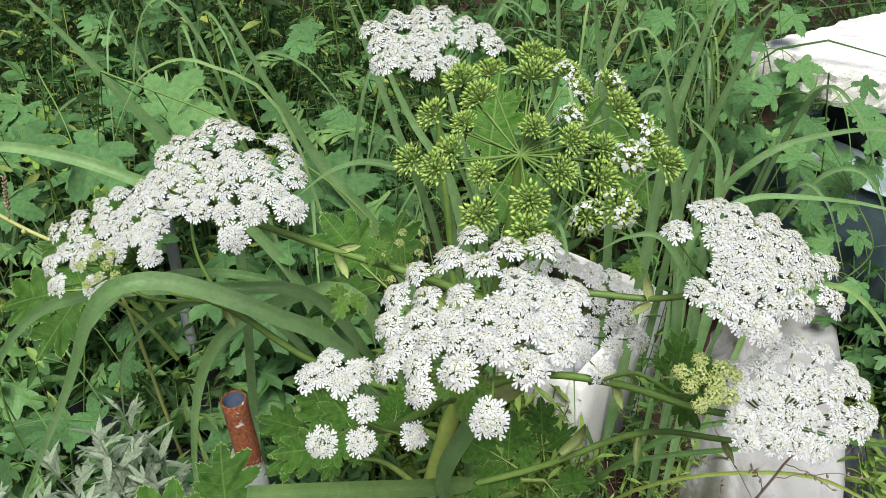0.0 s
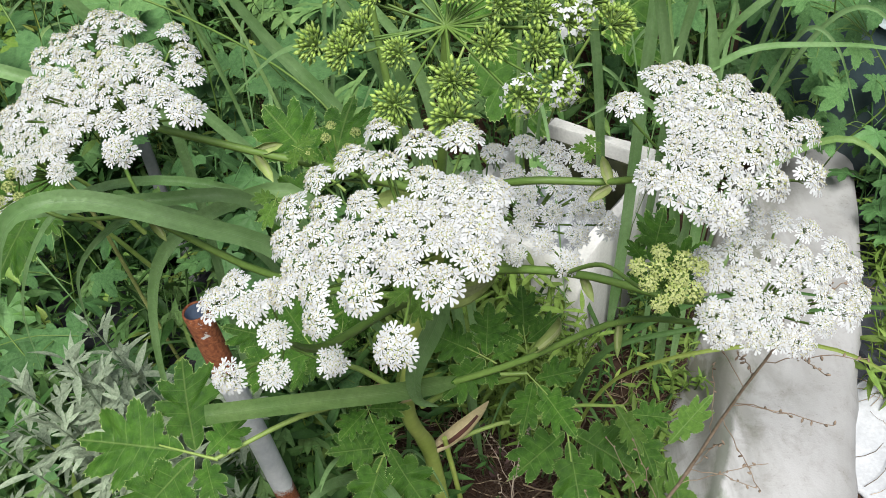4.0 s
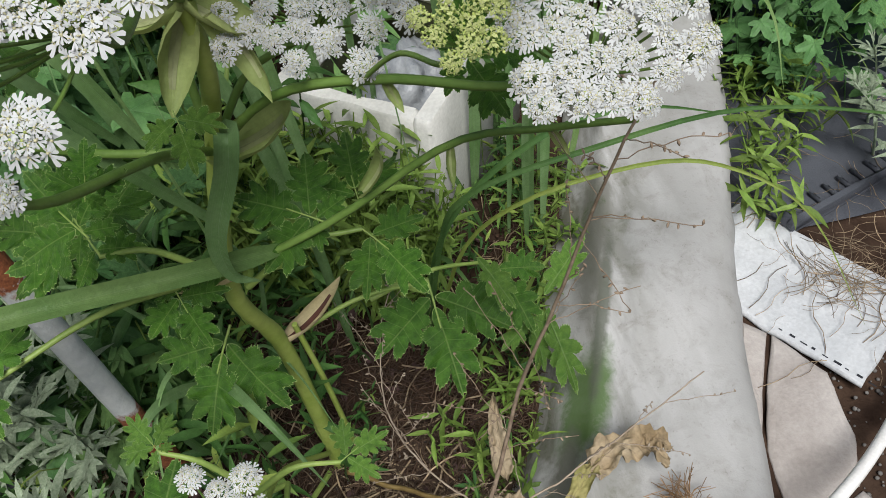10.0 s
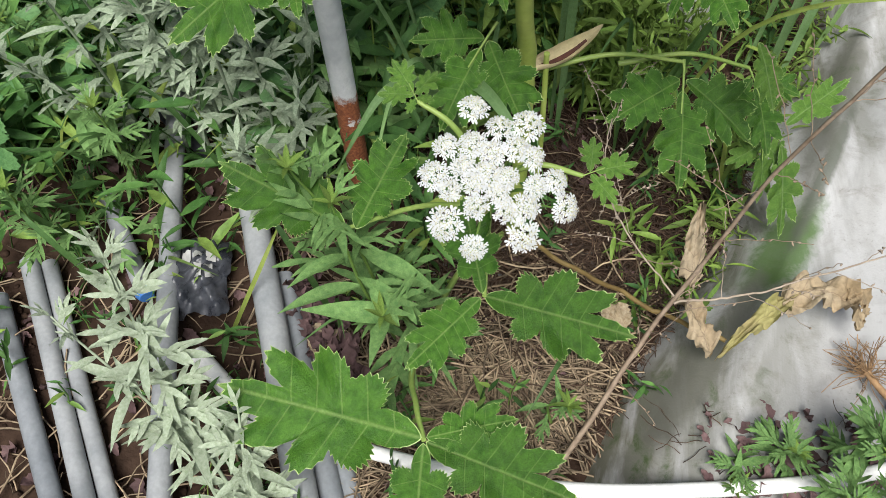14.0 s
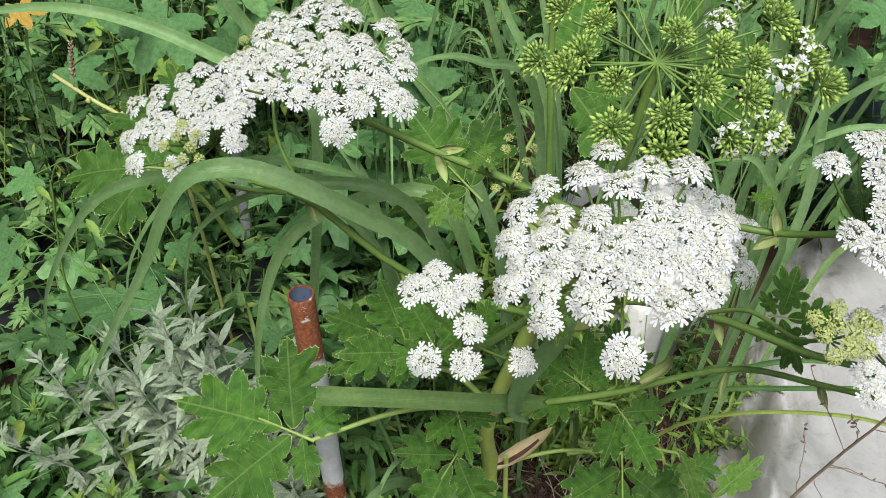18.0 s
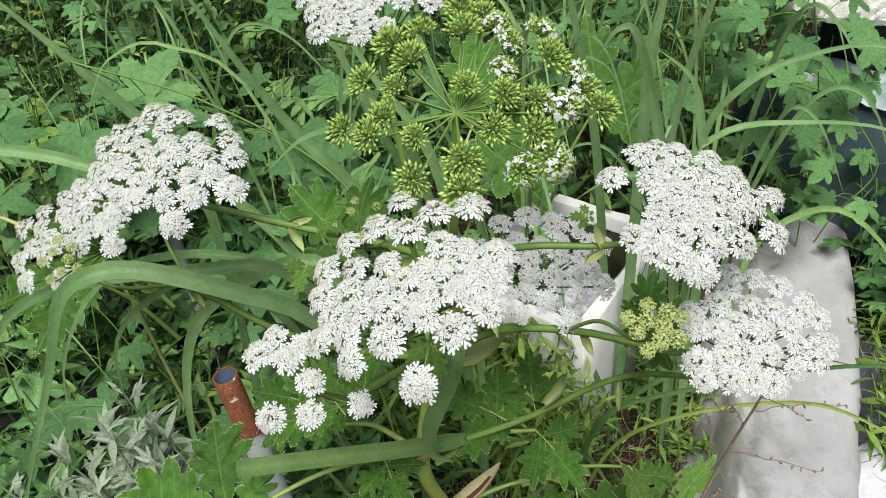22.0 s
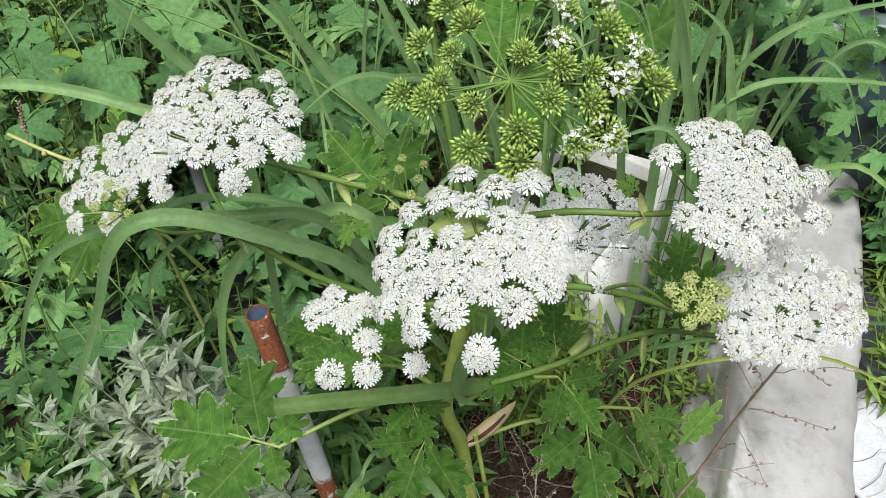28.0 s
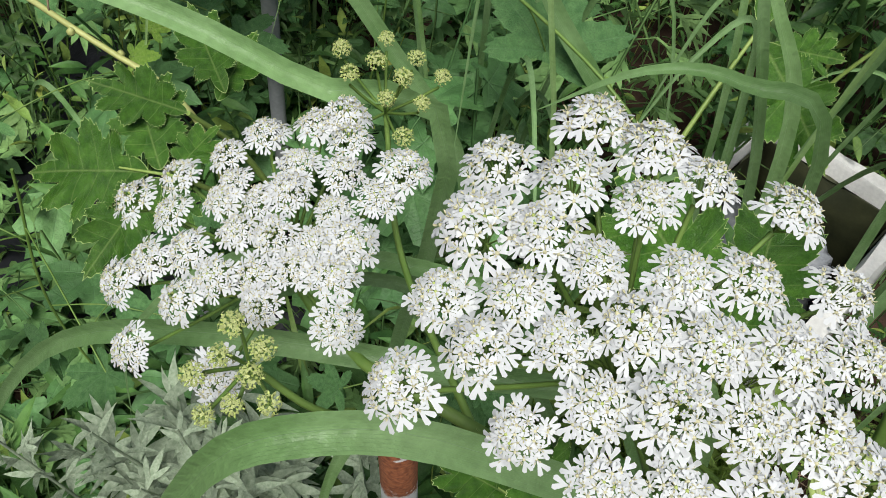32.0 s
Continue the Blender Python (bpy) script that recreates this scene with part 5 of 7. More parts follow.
leaf((0.075, 1.325, 0.58), (0.1, -0.8, 0.7), (0.9, 0.1, -0.1), 0.10, 2, single=True)
leaf((0.065, 1.315, 0.59), (0.2, -0.8, 0.7), (0.75, -0.25, -0.9), 0.19, 3, single=True)
leaf((0.298, 1.49, 0.535), (0.1, -0.8, 0.7), (0.0, 0.3, 1), 0.185, 1, single=True, petiole=(0.2, 1.5, 0.3))
leaf((0.300, 1.485, 0.53), (0.1, -0.8, 0.7), (0.9, 0.1, 0.6), 0.17, 2, single=True)
leaf((0.300, 1.48, 0.52), (0.1, -0.8, 0.7), (0.9, -0.2, -0.4), 0.13, 0, single=True)
leaf((0.234, 0.752, 0.400), (0.3, -0.8, 0.7), (0.034, -0.028, -0.070), 0.083, 1, True, single=True)
leaf((0.330, 0.819, 0.210), (-0.2, -0.6, 1), (0.072, 0.057, 0.040), 0.100, 2, True, single=True)
leaf((0.326, 0.795, 0.200), (0.4, -0.6, 0.8), (0.035, -0.090, -0.080), 0.125, 0, True, single=True)


def bract(at, to, width, mat, label, opens=(0.1, -0.5, 1.0), wrap=150):
    """A boat-shaped sheath that clasps a joint: rolled at its foot, cupped in the middle, open at its tip."""
    a, b = np.asarray(at, float), np.asarray(to, float)
    d = unit(b - a)
    o = unit(np.asarray(opens, float) - d * (np.asarray(opens, float) @ d))
    side = np.cross(d, o)
    n, m = 18, 13
    v = np.linspace(0, 1, n)
    w = width * np.interp(v, [0, 0.15, 0.45, 0.75, 0.92, 1], [0.55, 0.8, 1.0, 0.72, 0.3, 0.05])
    phi = np.radians(np.interp(v, [0, 0.25, 0.7, 1], [wrap, 105, 80, 45]))
    r = w / (2 * np.sin(np.minimum(phi, np.pi / 2)))
    u = np.linspace(-1, 1, m)
    ang = phi[:, None] * u[None]
    mid = a + (b - a) * v[:, None] - o * (np.linalg.norm(b - a) * 0.16 * np.sin(np.pi * v))[:, None]
    frill = 0.035 * width * np.sin(17 * v[:, None] + 2 * u[None]) * np.abs(u)[None] ** 3
    p = mid[:, None] + side * (r[:, None] * np.sin(ang))[..., None] + o * (r[:, None] * (1 - np.cos(ang)) + frill)[..., None]
    uv = np.stack(np.broadcast_arrays((u[None] + 1) / 2, v[:, None]), -1)
    s = Shape().grid(p, uv)
    s.grid(p[:-4, 5:-5] + o * 0.0008, uv[:-4, 5:-5], 1)
    grown("sheath", s, [mat, BROWN if mat == HUSK else SHEATH_IN], label)


cream, pale = "dry cream sheath with a dark brown inside", "pale green boat-shaped sheath"
bract((-0.002, 0.735, 0.338), (0.072, 0.795, 0.362), 0.024, HUSK, cream, (-0.2, -0.3, 1))
bract((-0.012, 0.662, 0.552), (-0.078, 0.64, 0.592), 0.026, HUSK, cream, (-0.2, -0.3, 1))
bract((0.026, 0.655, 0.706), (0.092, 0.635, 0.762), 0.034, SHEATH, pale, (-0.5, -0.5, 0.8))
bract((0.048, 0.613, 0.870), (0.098, 0.604, 0.846), 0.024, SHEATH, pale, (0.2, -0.5, 1))
bract((0.046, 0.612, 0.868), (0.020, 0.586, 0.806), 0.026, SHEATH, pale, (0.4, -1, 0.3))
bract((0.046, 0.615, 0.868), (-0.012, 0.605, 0.872), 0.030, SHEATH, pale, (0.0, -0.5, 1))
bract((0.060, 0.610, 0.862), (0.085, 0.590, 0.80), 0.018, SHEATH, pale, (-0.4, -1, 0.4))
bract((0.129, 0.635, 0.655), (0.146, 0.615, 0.722), 0.013, SHEATH, pale, (-1, -0.5, 0.2))
for at, to in (((0.174, 0.558, 0.922), (0.165, 0.565, 0.955)), ((0.174, 0.558, 0.920), (0.15, 0.55, 0.905)), ((-0.084, 0.60, 0.935), (-0.07, 0.59, 0.90)), ((-0.086, 0.602, 0.936), (-0.05, 0.60, 0.945)),
               ((0.16, 0.58, 0.81), (0.175, 0.57, 0.77)), ((0.204, 0.63, 0.695), (0.20, 0.60, 0.65)), ((0.277, 0.60, 0.72), (0.30, 0.59, 0.68)), ((-0.2, 0.632, 0.85), (-0.185, 0.62, 0.82))):
    bract(at, tuple(np.array(at) * 0.35 + np.array(to) * 0.65), 0.0085, SHEATH, "small pale green bract", (0.1, -1, 0.3), 100)
leaf((0.022, 0.585, 0.812), (0.1, -0.6, 1), (0.2, -0.6, -0.5), 0.042, 0, True)
leaf((0.165, 0.563, 0.95), (0.1, -0.6, 1), (-0.3, -0.2, 0.4), 0.018, 1, True)
leaf((-0.055, 0.598, 0.942), (0.1, -0.6, 1), (0.4, -0.3, 0.1), 0.024, 2, True)
leaf((-0.072, 0.590, 0.905), (0.1, -0.6, 1), (-0.2, -0.5, -0.3), 0.030, 0, True)


# ---- broad-leaved grass ----
def clump(at, label, blades, group="grass clumps", mat=None, tip=1.0):
    """A tussock: each blade is a part. blades: points and width."""
    g = empty("grass_clump", at, label, "grass", group)
    inv = Matrix.Translation([-c for c in at])
    for pts, w in blades:
        o = part("blade", ribbon(Shape(), bez(pts, 26), w * 0.78, fold=0.3, twist=rng.uniform(-0.3, 0.3), taper=(0.5, tip), facing=(0.0, -0.65, 0.75)), mat or BLADE, g)
        o.matrix_parent_inverse = inv
    return g


clump((-0.08, 0.70, 0), "tussock of broad arching blue-green grass blades", [
    ([(-0.01, 0.69, 0.60), (-0.092, 0.635, 0.795), (-0.15, 0.612, 0.855), (-0.22, 0.60, 0.897), (-0.262, 0.588, 0.906), (-0.295, 0.580, 0.885), (-0.335, 0.575, 0.80), (-0.40, 0.575, 0.68), (-0.45, 0.58, 0.58)], 0.021),
    ([(-0.06, 0.70, 0.70), (-0.12, 0.67, 0.83), (-0.20, 0.66, 0.848), (-0.337, 0.66, 0.838), (-0.426, 0.665, 0.787), (-0.505, 0.67, 0.66), (-0.54, 0.68, 0.55)], 0.016),
    ([(-0.04, 0.72, 0.66), (-0.085, 0.70, 0.81), (-0.155, 0.70, 0.806), (-0.227, 0.70, 0.758), (-0.268, 0.70, 0.68), (-0.295, 0.70, 0.55), (-0.30, 0.70, 0.42)], 0.018),
    ([(-0.06, 0.72, 0.60), (-0.13, 0.74, 0.76), (-0.24, 0.75, 0.80), (-0.36, 0.76, 0.76), (-0.46, 0.77, 0.62), (-0.50, 0.78, 0.45)], 0.013),
    ([(-0.10, 0.74, 0.55), (-0.17, 0.76, 0.70), (-0.27, 0.78, 0.74), (-0.38, 0.78, 0.66), (-0.42, 0.79, 0.50)], 0.012),
    ([(0.03, 0.67, 0.70), (0.042, 0.625, 0.752), (0.034, 0.612, 0.725), (0.008, 0.610, 0.66), (0.006, 0.614, 0.61), (0.024, 0.625, 0.582)], 0.024),
    ([(-0.07, 0.74, 0.05), (-0.09, 0.72, 0.22), (-0.07, 0.68, 0.36), (-0.02, 0.60, 0.40), (0.03, 0.54, 0.34)], 0.020),
    ([(-0.05, 0.76, 0.05), (-0.10, 0.74, 0.26), (-0.15, 0.66, 0.36), (-0.20, 0.58, 0.30)], 0.018),
])
clump((-0.06, 0.62, 0), "folded broad grass blade with a cut end", [
    ([(0.045, 0.655, 0.585), (-0.013, 0.622, 0.613), (-0.076, 0.60, 0.633), (-0.13, 0.58, 0.651), (-0.187, 0.560, 0.668)], 0.024)], mat=CUT_BLADE, tip=0.5)
far = []
for x0, y0, pts, w in [
    (0.02, 1.05, [(-0.10, 1.08, 0.62), (-0.186, 1.10, 0.738), (-0.246, 1.10, 0.856), (-0.33, 1.11, 1.04)], 0.024),
    (-0.2, 1.2, [(-0.36, 1.2, 0.6), (-0.487, 1.2, 0.781), (-0.548, 1.2, 0.87), (-0.66, 1.2, 1.02)], 0.024),
    (-0.1, 1.0, [(-0.20, 1.0, 0.84), (-0.30, 1.0, 0.935), (-0.37, 1.0, 0.925), (-0.409, 1.0, 0.88), (-0.45, 1.0, 0.80)], 0.006),
    (0.06, 1.0, [(0.013, 1.0, 0.731), (-0.052, 1.0, 0.872), (-0.12, 1.0, 1.05)], 0.018),
    (0.05, 0.92, [(0.0, 0.9, 0.80), (-0.067, 0.9, 0.85), (-0.127, 0.9, 0.848), (-0.19, 0.9, 0.80)], 0.015),
    (0.04, 0.95, [(-0.01, 0.95, 0.7), (-0.07, 0.95, 0.9), (-0.10, 0.95, 1.0), (-0.13, 0.95, 1.08)], 0.012),
    (-0.3, 0.9, [(-0.24, 0.83, 0.82), (-0.317, 0.80, 0.879), (-0.381, 0.80, 0.907), (-0.452, 0.80, 0.923), (-0.528, 0.80, 0.919), (-0.626, 0.80, 0.888), (-0.75, 0.80, 0.80)], 0.017),
]:
    far.append(([(x0, y0, 0.02), (x0 * 0.7 + pts[0][0] * 0.3, y0, 0.4)] + pts, w))
clump((0.0, 1.02, 0), "tall clump of broad upright grass blades", far)
back = []
for x0, y0, pts, w in [
    (0.36, 1.05, [(0.362, 1.0, 0.55), (0.30, 1.0, 0.68), (0.25, 1.0, 0.69), (0.20, 1.0, 0.66)], 0.014),
    (0.30, 1.2, [(0.331, 1.2, 0.724), (0.346, 1.2, 0.844), (0.39, 1.2, 1.05)], 0.024),
    (0.38, 1.1, [(0.372, 1.1, 0.375), (0.348, 1.1, 0.593), (0.30, 1.1, 0.83), (0.27, 1.1, 0.86), (0.24, 1.1, 0.82)], 0.022),
    (0.40, 1.1, [(0.41, 1.1, 0.55), (0.389, 1.1, 0.704), (0.372, 1.1, 0.777), (0.32, 1.1, 0.83)], 0.02),
    (0.42, 1.2, [(0.42, 1.2, 0.6), (0.47, 1.2, 0.70), (0.56, 1.2, 0.745), (0.68, 1.2, 0.75), (0.85, 1.2, 0.66)], 0.015),
    (0.34, 1.1, [(0.36, 1.1, 0.60), (0.42, 1.1, 0.685), (0.52, 1.1, 0.695), (0.66, 1.1, 0.67), (0.8, 1.1, 0.58)], 0.013),
    (0.30, 1.25, [(0.26, 1.25, 0.6), (0.22, 1.25, 0.85), (0.19, 1.25, 1.0)], 0.02),
    (0.36, 1.3, [(0.40, 1.3, 0.6), (0.45, 1.3, 0.82), (0.50, 1.3, 0.95)], 0.018),
    (0.45, 1.15, [(0.52, 1.15, 0.45), (0.62, 1.12, 0.52), (0.72, 1.08, 0.42), (0.76, 1.05, 0.28)], 0.014),
]:
    back.append(([(x0, y0, 0.02), ((x0 + pts[0][0]) / 2, y0, 0.3)] + pts, w))
clump((0.35, 1.15, 0), "tall clump of broad upright grass blades beside the foam box", back)
clump((0.2, 0.86, 0), "thin spreading grass blades leaning over the sheet", [
    ([(0.16, 0.88, 0.02), (0.20, 0.86, 0.3), (0.242, 0.832, 0.42), (0.395, 0.834, 0.455), (0.576, 0.845, 0.46), (0.756, 0.82, 0.43), (0.95, 0.8, 0.36)], 0.009),
    ([(0.17, 0.87, 0.02), (0.22, 0.85, 0.28), (0.301, 0.821, 0.40), (0.458, 0.816, 0.43), (0.552, 0.79, 0.42), (0.628, 0.731, 0.38), (0.66, 0.62, 0.30)], 0.007),
    ([(0.15, 0.89, 0.02), (0.21, 0.87, 0.32), (0.33, 0.86, 0.46), (0.46, 0.87, 0.47), (0.6, 0.9, 0.40)], 0.010),
    ([(0.14, 0.9, 0.02), (0.12, 0.88, 0.25), (0.10, 0.84, 0.33), (0.06, 0.78, 0.28)], 0.009)], mat=GRASS)


def random_clump(at, n, tall, spread_out, w, label, seed):
    g = np.random.default_rng(seed)
    blades = []
    for _ in range(n):
        a, k = g.uniform(0, 2 * np.pi), g.uniform(0.5, 1.0)
        d = np.array([math.cos(a), math.sin(a), 0])
        b = np.array(at) + d * g.uniform(0, 0.05)
        h, o = tall * k, spread_out * g.uniform(0.4, 1.0)
        blades.append(([b, b + d * o * 0.18 + (0, 0, h * 0.55), b + d * o * 0.5 + (0, 0, h * 0.92), b + d * o * 0.85 + (0, 0, h * 0.93), b + d * o * 1.2 + (0, 0, h * g.uniform(0.5, 0.8))], w * g.uniform(0.6, 1.1)))
    clump(at, label, blades)


for k, (x, y, n, h, o, w) in enumerate([(0.12, 1.3, 16, 0.95, 0.35, 0.018), (0.5, 1.45, 16, 0.9, 0.35, 0.018), (-0.25, 1.35, 12, 0.95, 0.4, 0.018), (0.25, 1.75, 18, 1.05, 0.4, 0.02), (-0.6, 1.7, 12, 0.95, 0.5, 0.018),
                                        (0.62, 1.75, 14, 0.85, 0.35, 0.016), (-0.05, 2.2, 16, 1.1, 0.5, 0.02), (0.6, 2.4, 16, 1.0, 0.5, 0.02), (-0.10, 0.84, 5, 0.4, 0.3, 0.012),
                                        (-1.0, 1.4, 12, 0.8, 0.5, 0.016), (1.2, 1.3, 10, 0.45, 0.4, 0.010)]):
    random_clump((x, y, 0), int(n * (0.6 if y > 1.25 else 1)), h, o, w * (0.62 if y > 1.25 else 0.7), "dense tussock of broad green grass blades", 100 + k)


# ---- climbing hop ----
HOP_MESH = [hop_leaf(k, 5 if k % 3 else 7).mesh("leaf", HOP) for k in range(6)]


def vine(pts, leaves, label="climbing hop with rough palmate green leaves", meshes=None):
    """A thin stem with palmate leaves. leaves: place, normal, direction, width."""
    at = pts[0]
    v = empty("hop_vine", at, label, "vine", "hop vines")
    inv = Matrix.Translation([-c for c in at])
    c = bez(pts, 40)
    o = part("stem", tube(Shape(), c, 0.0016, 6), STALK, v)
    o.matrix_parent_inverse = inv
    for k, (p, n, d, w) in enumerate(leaves):
        o = new("leaf", (meshes or HOP_MESH)[(k * 5 + len(pts) + int(abs(p[0]) * 100)) % len(meshes or HOP_MESH)])
        o.parent = v
        o.matrix_parent_inverse = inv
        o.matrix_basis = Matrix(place(p, n, d, w).tolist())
        near = c[np.argmin(np.linalg.norm(c - np.asarray(p), axis=1))]
        if np.linalg.norm(near - p) > 0.01:
            mid = (near + np.asarray(p)) / 2 + np.array([0, 0, 0.012])
            o = part("petiole", tube(Shape(), bez([near, mid, p], 8), 0.0009, 5), STALK, v)
            o.matrix_parent_inverse = inv


vine([(-0.05, 1.1, 0), (-0.08, 1.0, 0.5), (-0.10, 0.95, 0.74), (-0.3, 1.1, 0.8), (-0.5, 1.15, 0.86)],
     [((-0.185, 1.11, 0.685), (0.0, -0.6, 1), (0.1, 0.6, 0.3), 0.135), ((-0.450, 1.24, 0.755), (0.1, -0.6, 1), (0.3, 0.6, 0.3), 0.15), ((-0.565, 1.22, 0.700), (-0.1, -0.6, 1), (-0.2, -0.5, -0.3), 0.145),
      ((-0.659, 1.44, 0.575), (0.1, -0.6, 1), (-0.3, -0.6, -0.3), 0.15), ((-0.514, 1.45, 0.605), (0.1, -0.6, 1), (0.3, -0.6, -0.3), 0.15)])
vine([(0.60, 1.72, 0), (0.64, 1.66, 0.25), (0.69, 1.66, 0.42), (0.74, 1.70, 0.56), (0.76, 1.74, 0.62)],
     [((0.655, 1.655, 0.355), (0.0, -0.7, 1), (0.2, -0.6, -0.3), 0.106), ((0.83, 1.66, 0.56), (0.1, -0.7, 1), (0.5, 0.2, 0.1), 0.095), ((0.708, 1.667, 0.535), (0, -0.8, 1), (0.1, -0.7, -0.3), 0.10),
      ((0.80, 1.66, 0.45), (0.1, -0.7, 1), (0.7, 0.3, 0.1), 0.105), ((0.70, 1.70, 0.62), (0, -0.7, 1), (-0.3, 0.5, 0.2), 0.10), ((0.61, 1.64, 0.26), (0, -0.7, 1), (-0.5, -0.4, -0.2), 0.09), ((0.73, 1.66, 0.17), (0, -0.7, 1), (0.5, -0.5, -0.2), 0.09), ((0.60, 1.66, 0.50), (0, -0.7, 1), (-0.5, -0.2, -0.1), 0.10)])
vine([(0.80, 1.62, 0.0), (0.80, 1.52, 0.2), (0.86, 1.50, 0.33), (0.80, 1.52, 0.45)],
     [((0.728, 1.443, 0.302), (0.1, -0.7, 1), (-0.7, -0.5, -0.2), 0.090), ((0.721, 1.503, 0.389), (-0.0, -0.7, 1), (-0.0, -0.6, -0.2), 0.086), ((0.628, 1.424, 0.587), (-0.1, -0.7, 1), (-0.1, 0.4, -0.2), 0.074), ((0.708, 1.598, 0.479), (-0.3, -0.7, 1), (0.2, -0.3, -0.2), 0.082),
      ((0.756, 1.510, 0.365), (0.1, -0.7, 1), (0.6, -0.0, -0.2), 0.069), ((0.724, 1.508, 0.258), (-0.2, -0.7, 1), (0.7, -0.0, -0.2), 0.083), ((0.807, 1.484, 0.539), (0.2, -0.7, 1), (-0.6, 0.2, -0.2), 0.067), ((0.871, 1.591, 0.308), (0.2, -0.7, 1), (0.0, -0.5, -0.2), 0.069),
      ((0.737, 1.433, 0.487), (0.2, -0.7, 1), (0.0, 0.1, -0.2), 0.070), ((0.662, 1.482, 0.631), (-0.1, -0.7, 1), (-0.1, -0.3, -0.2), 0.086), ((0.802, 1.491, 0.574), (-0.2, -0.7, 1), (0.3, 0.5, -0.2), 0.070), ((0.756, 1.422, 0.569), (0.2, -0.7, 1), (-0.3, -0.6, -0.2), 0.076),
      ((0.703, 1.500, 0.480), (-0.0, -0.7, 1), (0.1, -0.4, -0.2), 0.067), ((0.654, 1.514, 0.581), (-0.1, -0.7, 1), (0.5, -0.1, -0.2), 0.083), ((0.771, 1.423, 0.649), (-0.2, -0.7, 1), (-0.2, -0.1, -0.2), 0.084), ((0.743, 1.421, 0.318), (0.2, -0.7, 1), (-0.5, 0.3, -0.2), 0.066)])
YELLOW_MESH = [hop_leaf(40 + k).mesh("leaf", HOP_YELLOW) for k in range(3)]
vine([(-0.75, 1.42, 0.000), (-0.72, 1.38, 0.338), (-0.70, 1.40, 0.600), (-0.78, 1.5, 0.712)],
     [((-0.794, 1.500, 0.570), (-0.2, -0.7, 1), (0.1, -0.2, -0.1), 0.075), ((-0.782, 1.500, 0.544), (0.1, -0.7, 1), (0.2, -0.5, -0.1), 0.068), ((-0.628, 1.350, 0.550), (-0.3, -0.7, 1), (0.5, -0.3, -0.1), 0.053), ((-0.655, 1.350, 0.529), (-0.2, -0.7, 1), (0.8, -0.0, -0.1), 0.060),
      ((-0.653, 1.250, 0.506), (0.2, -0.7, 1), (-0.0, 0.2, -0.1), 0.053), ((-0.840, 1.500, 0.520), (-0.2, -0.7, 1), (0.2, 0.4, -0.1), 0.068), ((-0.656, 1.200, 0.503), (0.0, -0.7, 1), (0.4, 0.2, -0.1), 0.045), ((-0.864, 1.600, 0.557), (-0.3, -0.7, 1), (0.4, 0.1, -0.1), 0.068)],
     "hop shoot with pale yellow-green leaves", YELLOW_MESH)
p = np.array((-0.927, 1.410, 0.593))
vine([tuple(p * (1, 1, 0)), tuple(p * (1, 1, 0.5)), tuple(p - (0.01, 0, 0.01))], [(tuple(p), (0.1, -0.7, 1), (0.4, -0.5, -0.2), 0.075)], "hop shoot with one orange-yellow autumn leaf", [hop_leaf(50).mesh("leaf", HOP_ORANGE)])
g = np.random.default_rng(31)
for x, y, h, n, w in [(0.98, 1.40, 0.30, 9, 0.07), (1.15, 1.38, 0.28, 9, 0.07), (0.72, 1.72, 0.75, 9, 0.085), (-0.62, 0.95, 0.6, 8, 0.075), (-0.7, 0.75, 0.35, 7, 0.08), (-0.75, 1.2, 0.75, 9, 0.09), (-1.0, 1.5, 0.8, 9, 0.09), (-1.3, 1.9, 0.9, 9, 0.09), (-0.5, 1.5, 0.85, 8, 0.09), (0.75, 1.55, 0.75, 9, 0.085),
                      (0.45, 1.7, 0.9, 9, 0.09), (0.95, 1.45, 0.5, 8, 0.08), (1.3, 1.7, 0.5, 9, 0.08), (0.2, 1.5, 0.85, 7, 0.085), (0.55, 2.05, 0.9, 9, 0.09), (0.95, 2.6, 0.8, 9, 0.09), (-0.2, 1.9, 0.95, 8, 0.09),
                      (-0.85, 0.9, 0.3, 7, 0.09), (-0.30, 0.98, 0.5, 7, 0.07), (-0.9, 2.2, 0.95, 9, 0.1), (0.35, 2.5, 0.95, 9, 0.1), (1.2, 2.2, 0.5, 8, 0.09)]:
    a = np.array([x, y, 0.0])
    top = a + np.array([g.uniform(-0.12, 0.12), g.uniform(-0.15, 0.05), h])
    mid = (a + top) / 2 + np.array([g.uniform(-0.1, 0.1), g.uniform(-0.1, 0.1), 0.05])
    lv = []
    for k in range(n):
        t = 0.3 + 0.7 * k / n
        c = a * (1 - t) ** 2 + 2 * mid * t * (1 - t) + top * t * t
        c = c + np.array([g.uniform(-0.13, 0.13), g.uniform(-0.13, 0.10), g.uniform(-0.05, 0.06)])
        lv.append((tuple(c), (g.uniform(-0.4, 0.4), g.uniform(-0.9, -0.2), 1), (g.uniform(-1, 1), g.uniform(-0.8, 0.6), g.uniform(-0.3, 0.2)), w * g.uniform(0.7, 1.15)))
    vine([tuple(a), tuple(mid), tuple(top)], lv)


# ---- mugwort ----
SILVER_MESH = [mugwort_leaf(k, 1 if k % 2 else 2, 0.070).mesh("leaf", SILVER) for k in range(4)] + [narrow_leaf(w, 4).mesh("leaf", SILVER) for w in (0.19, 0.23)]
DULL_MESH = [mugwort_leaf(k, 1 if k % 2 else 2, 0.075).mesh("leaf", DULL_SILVER) for k in range(4)] + [narrow_leaf(w, 4).mesh("leaf", DULL_SILVER) for w in (0.18, 0.22)]
TIP_MESH = narrow_leaf(0.26, 3).mesh("tip_leaf", WEED_YELLOW)
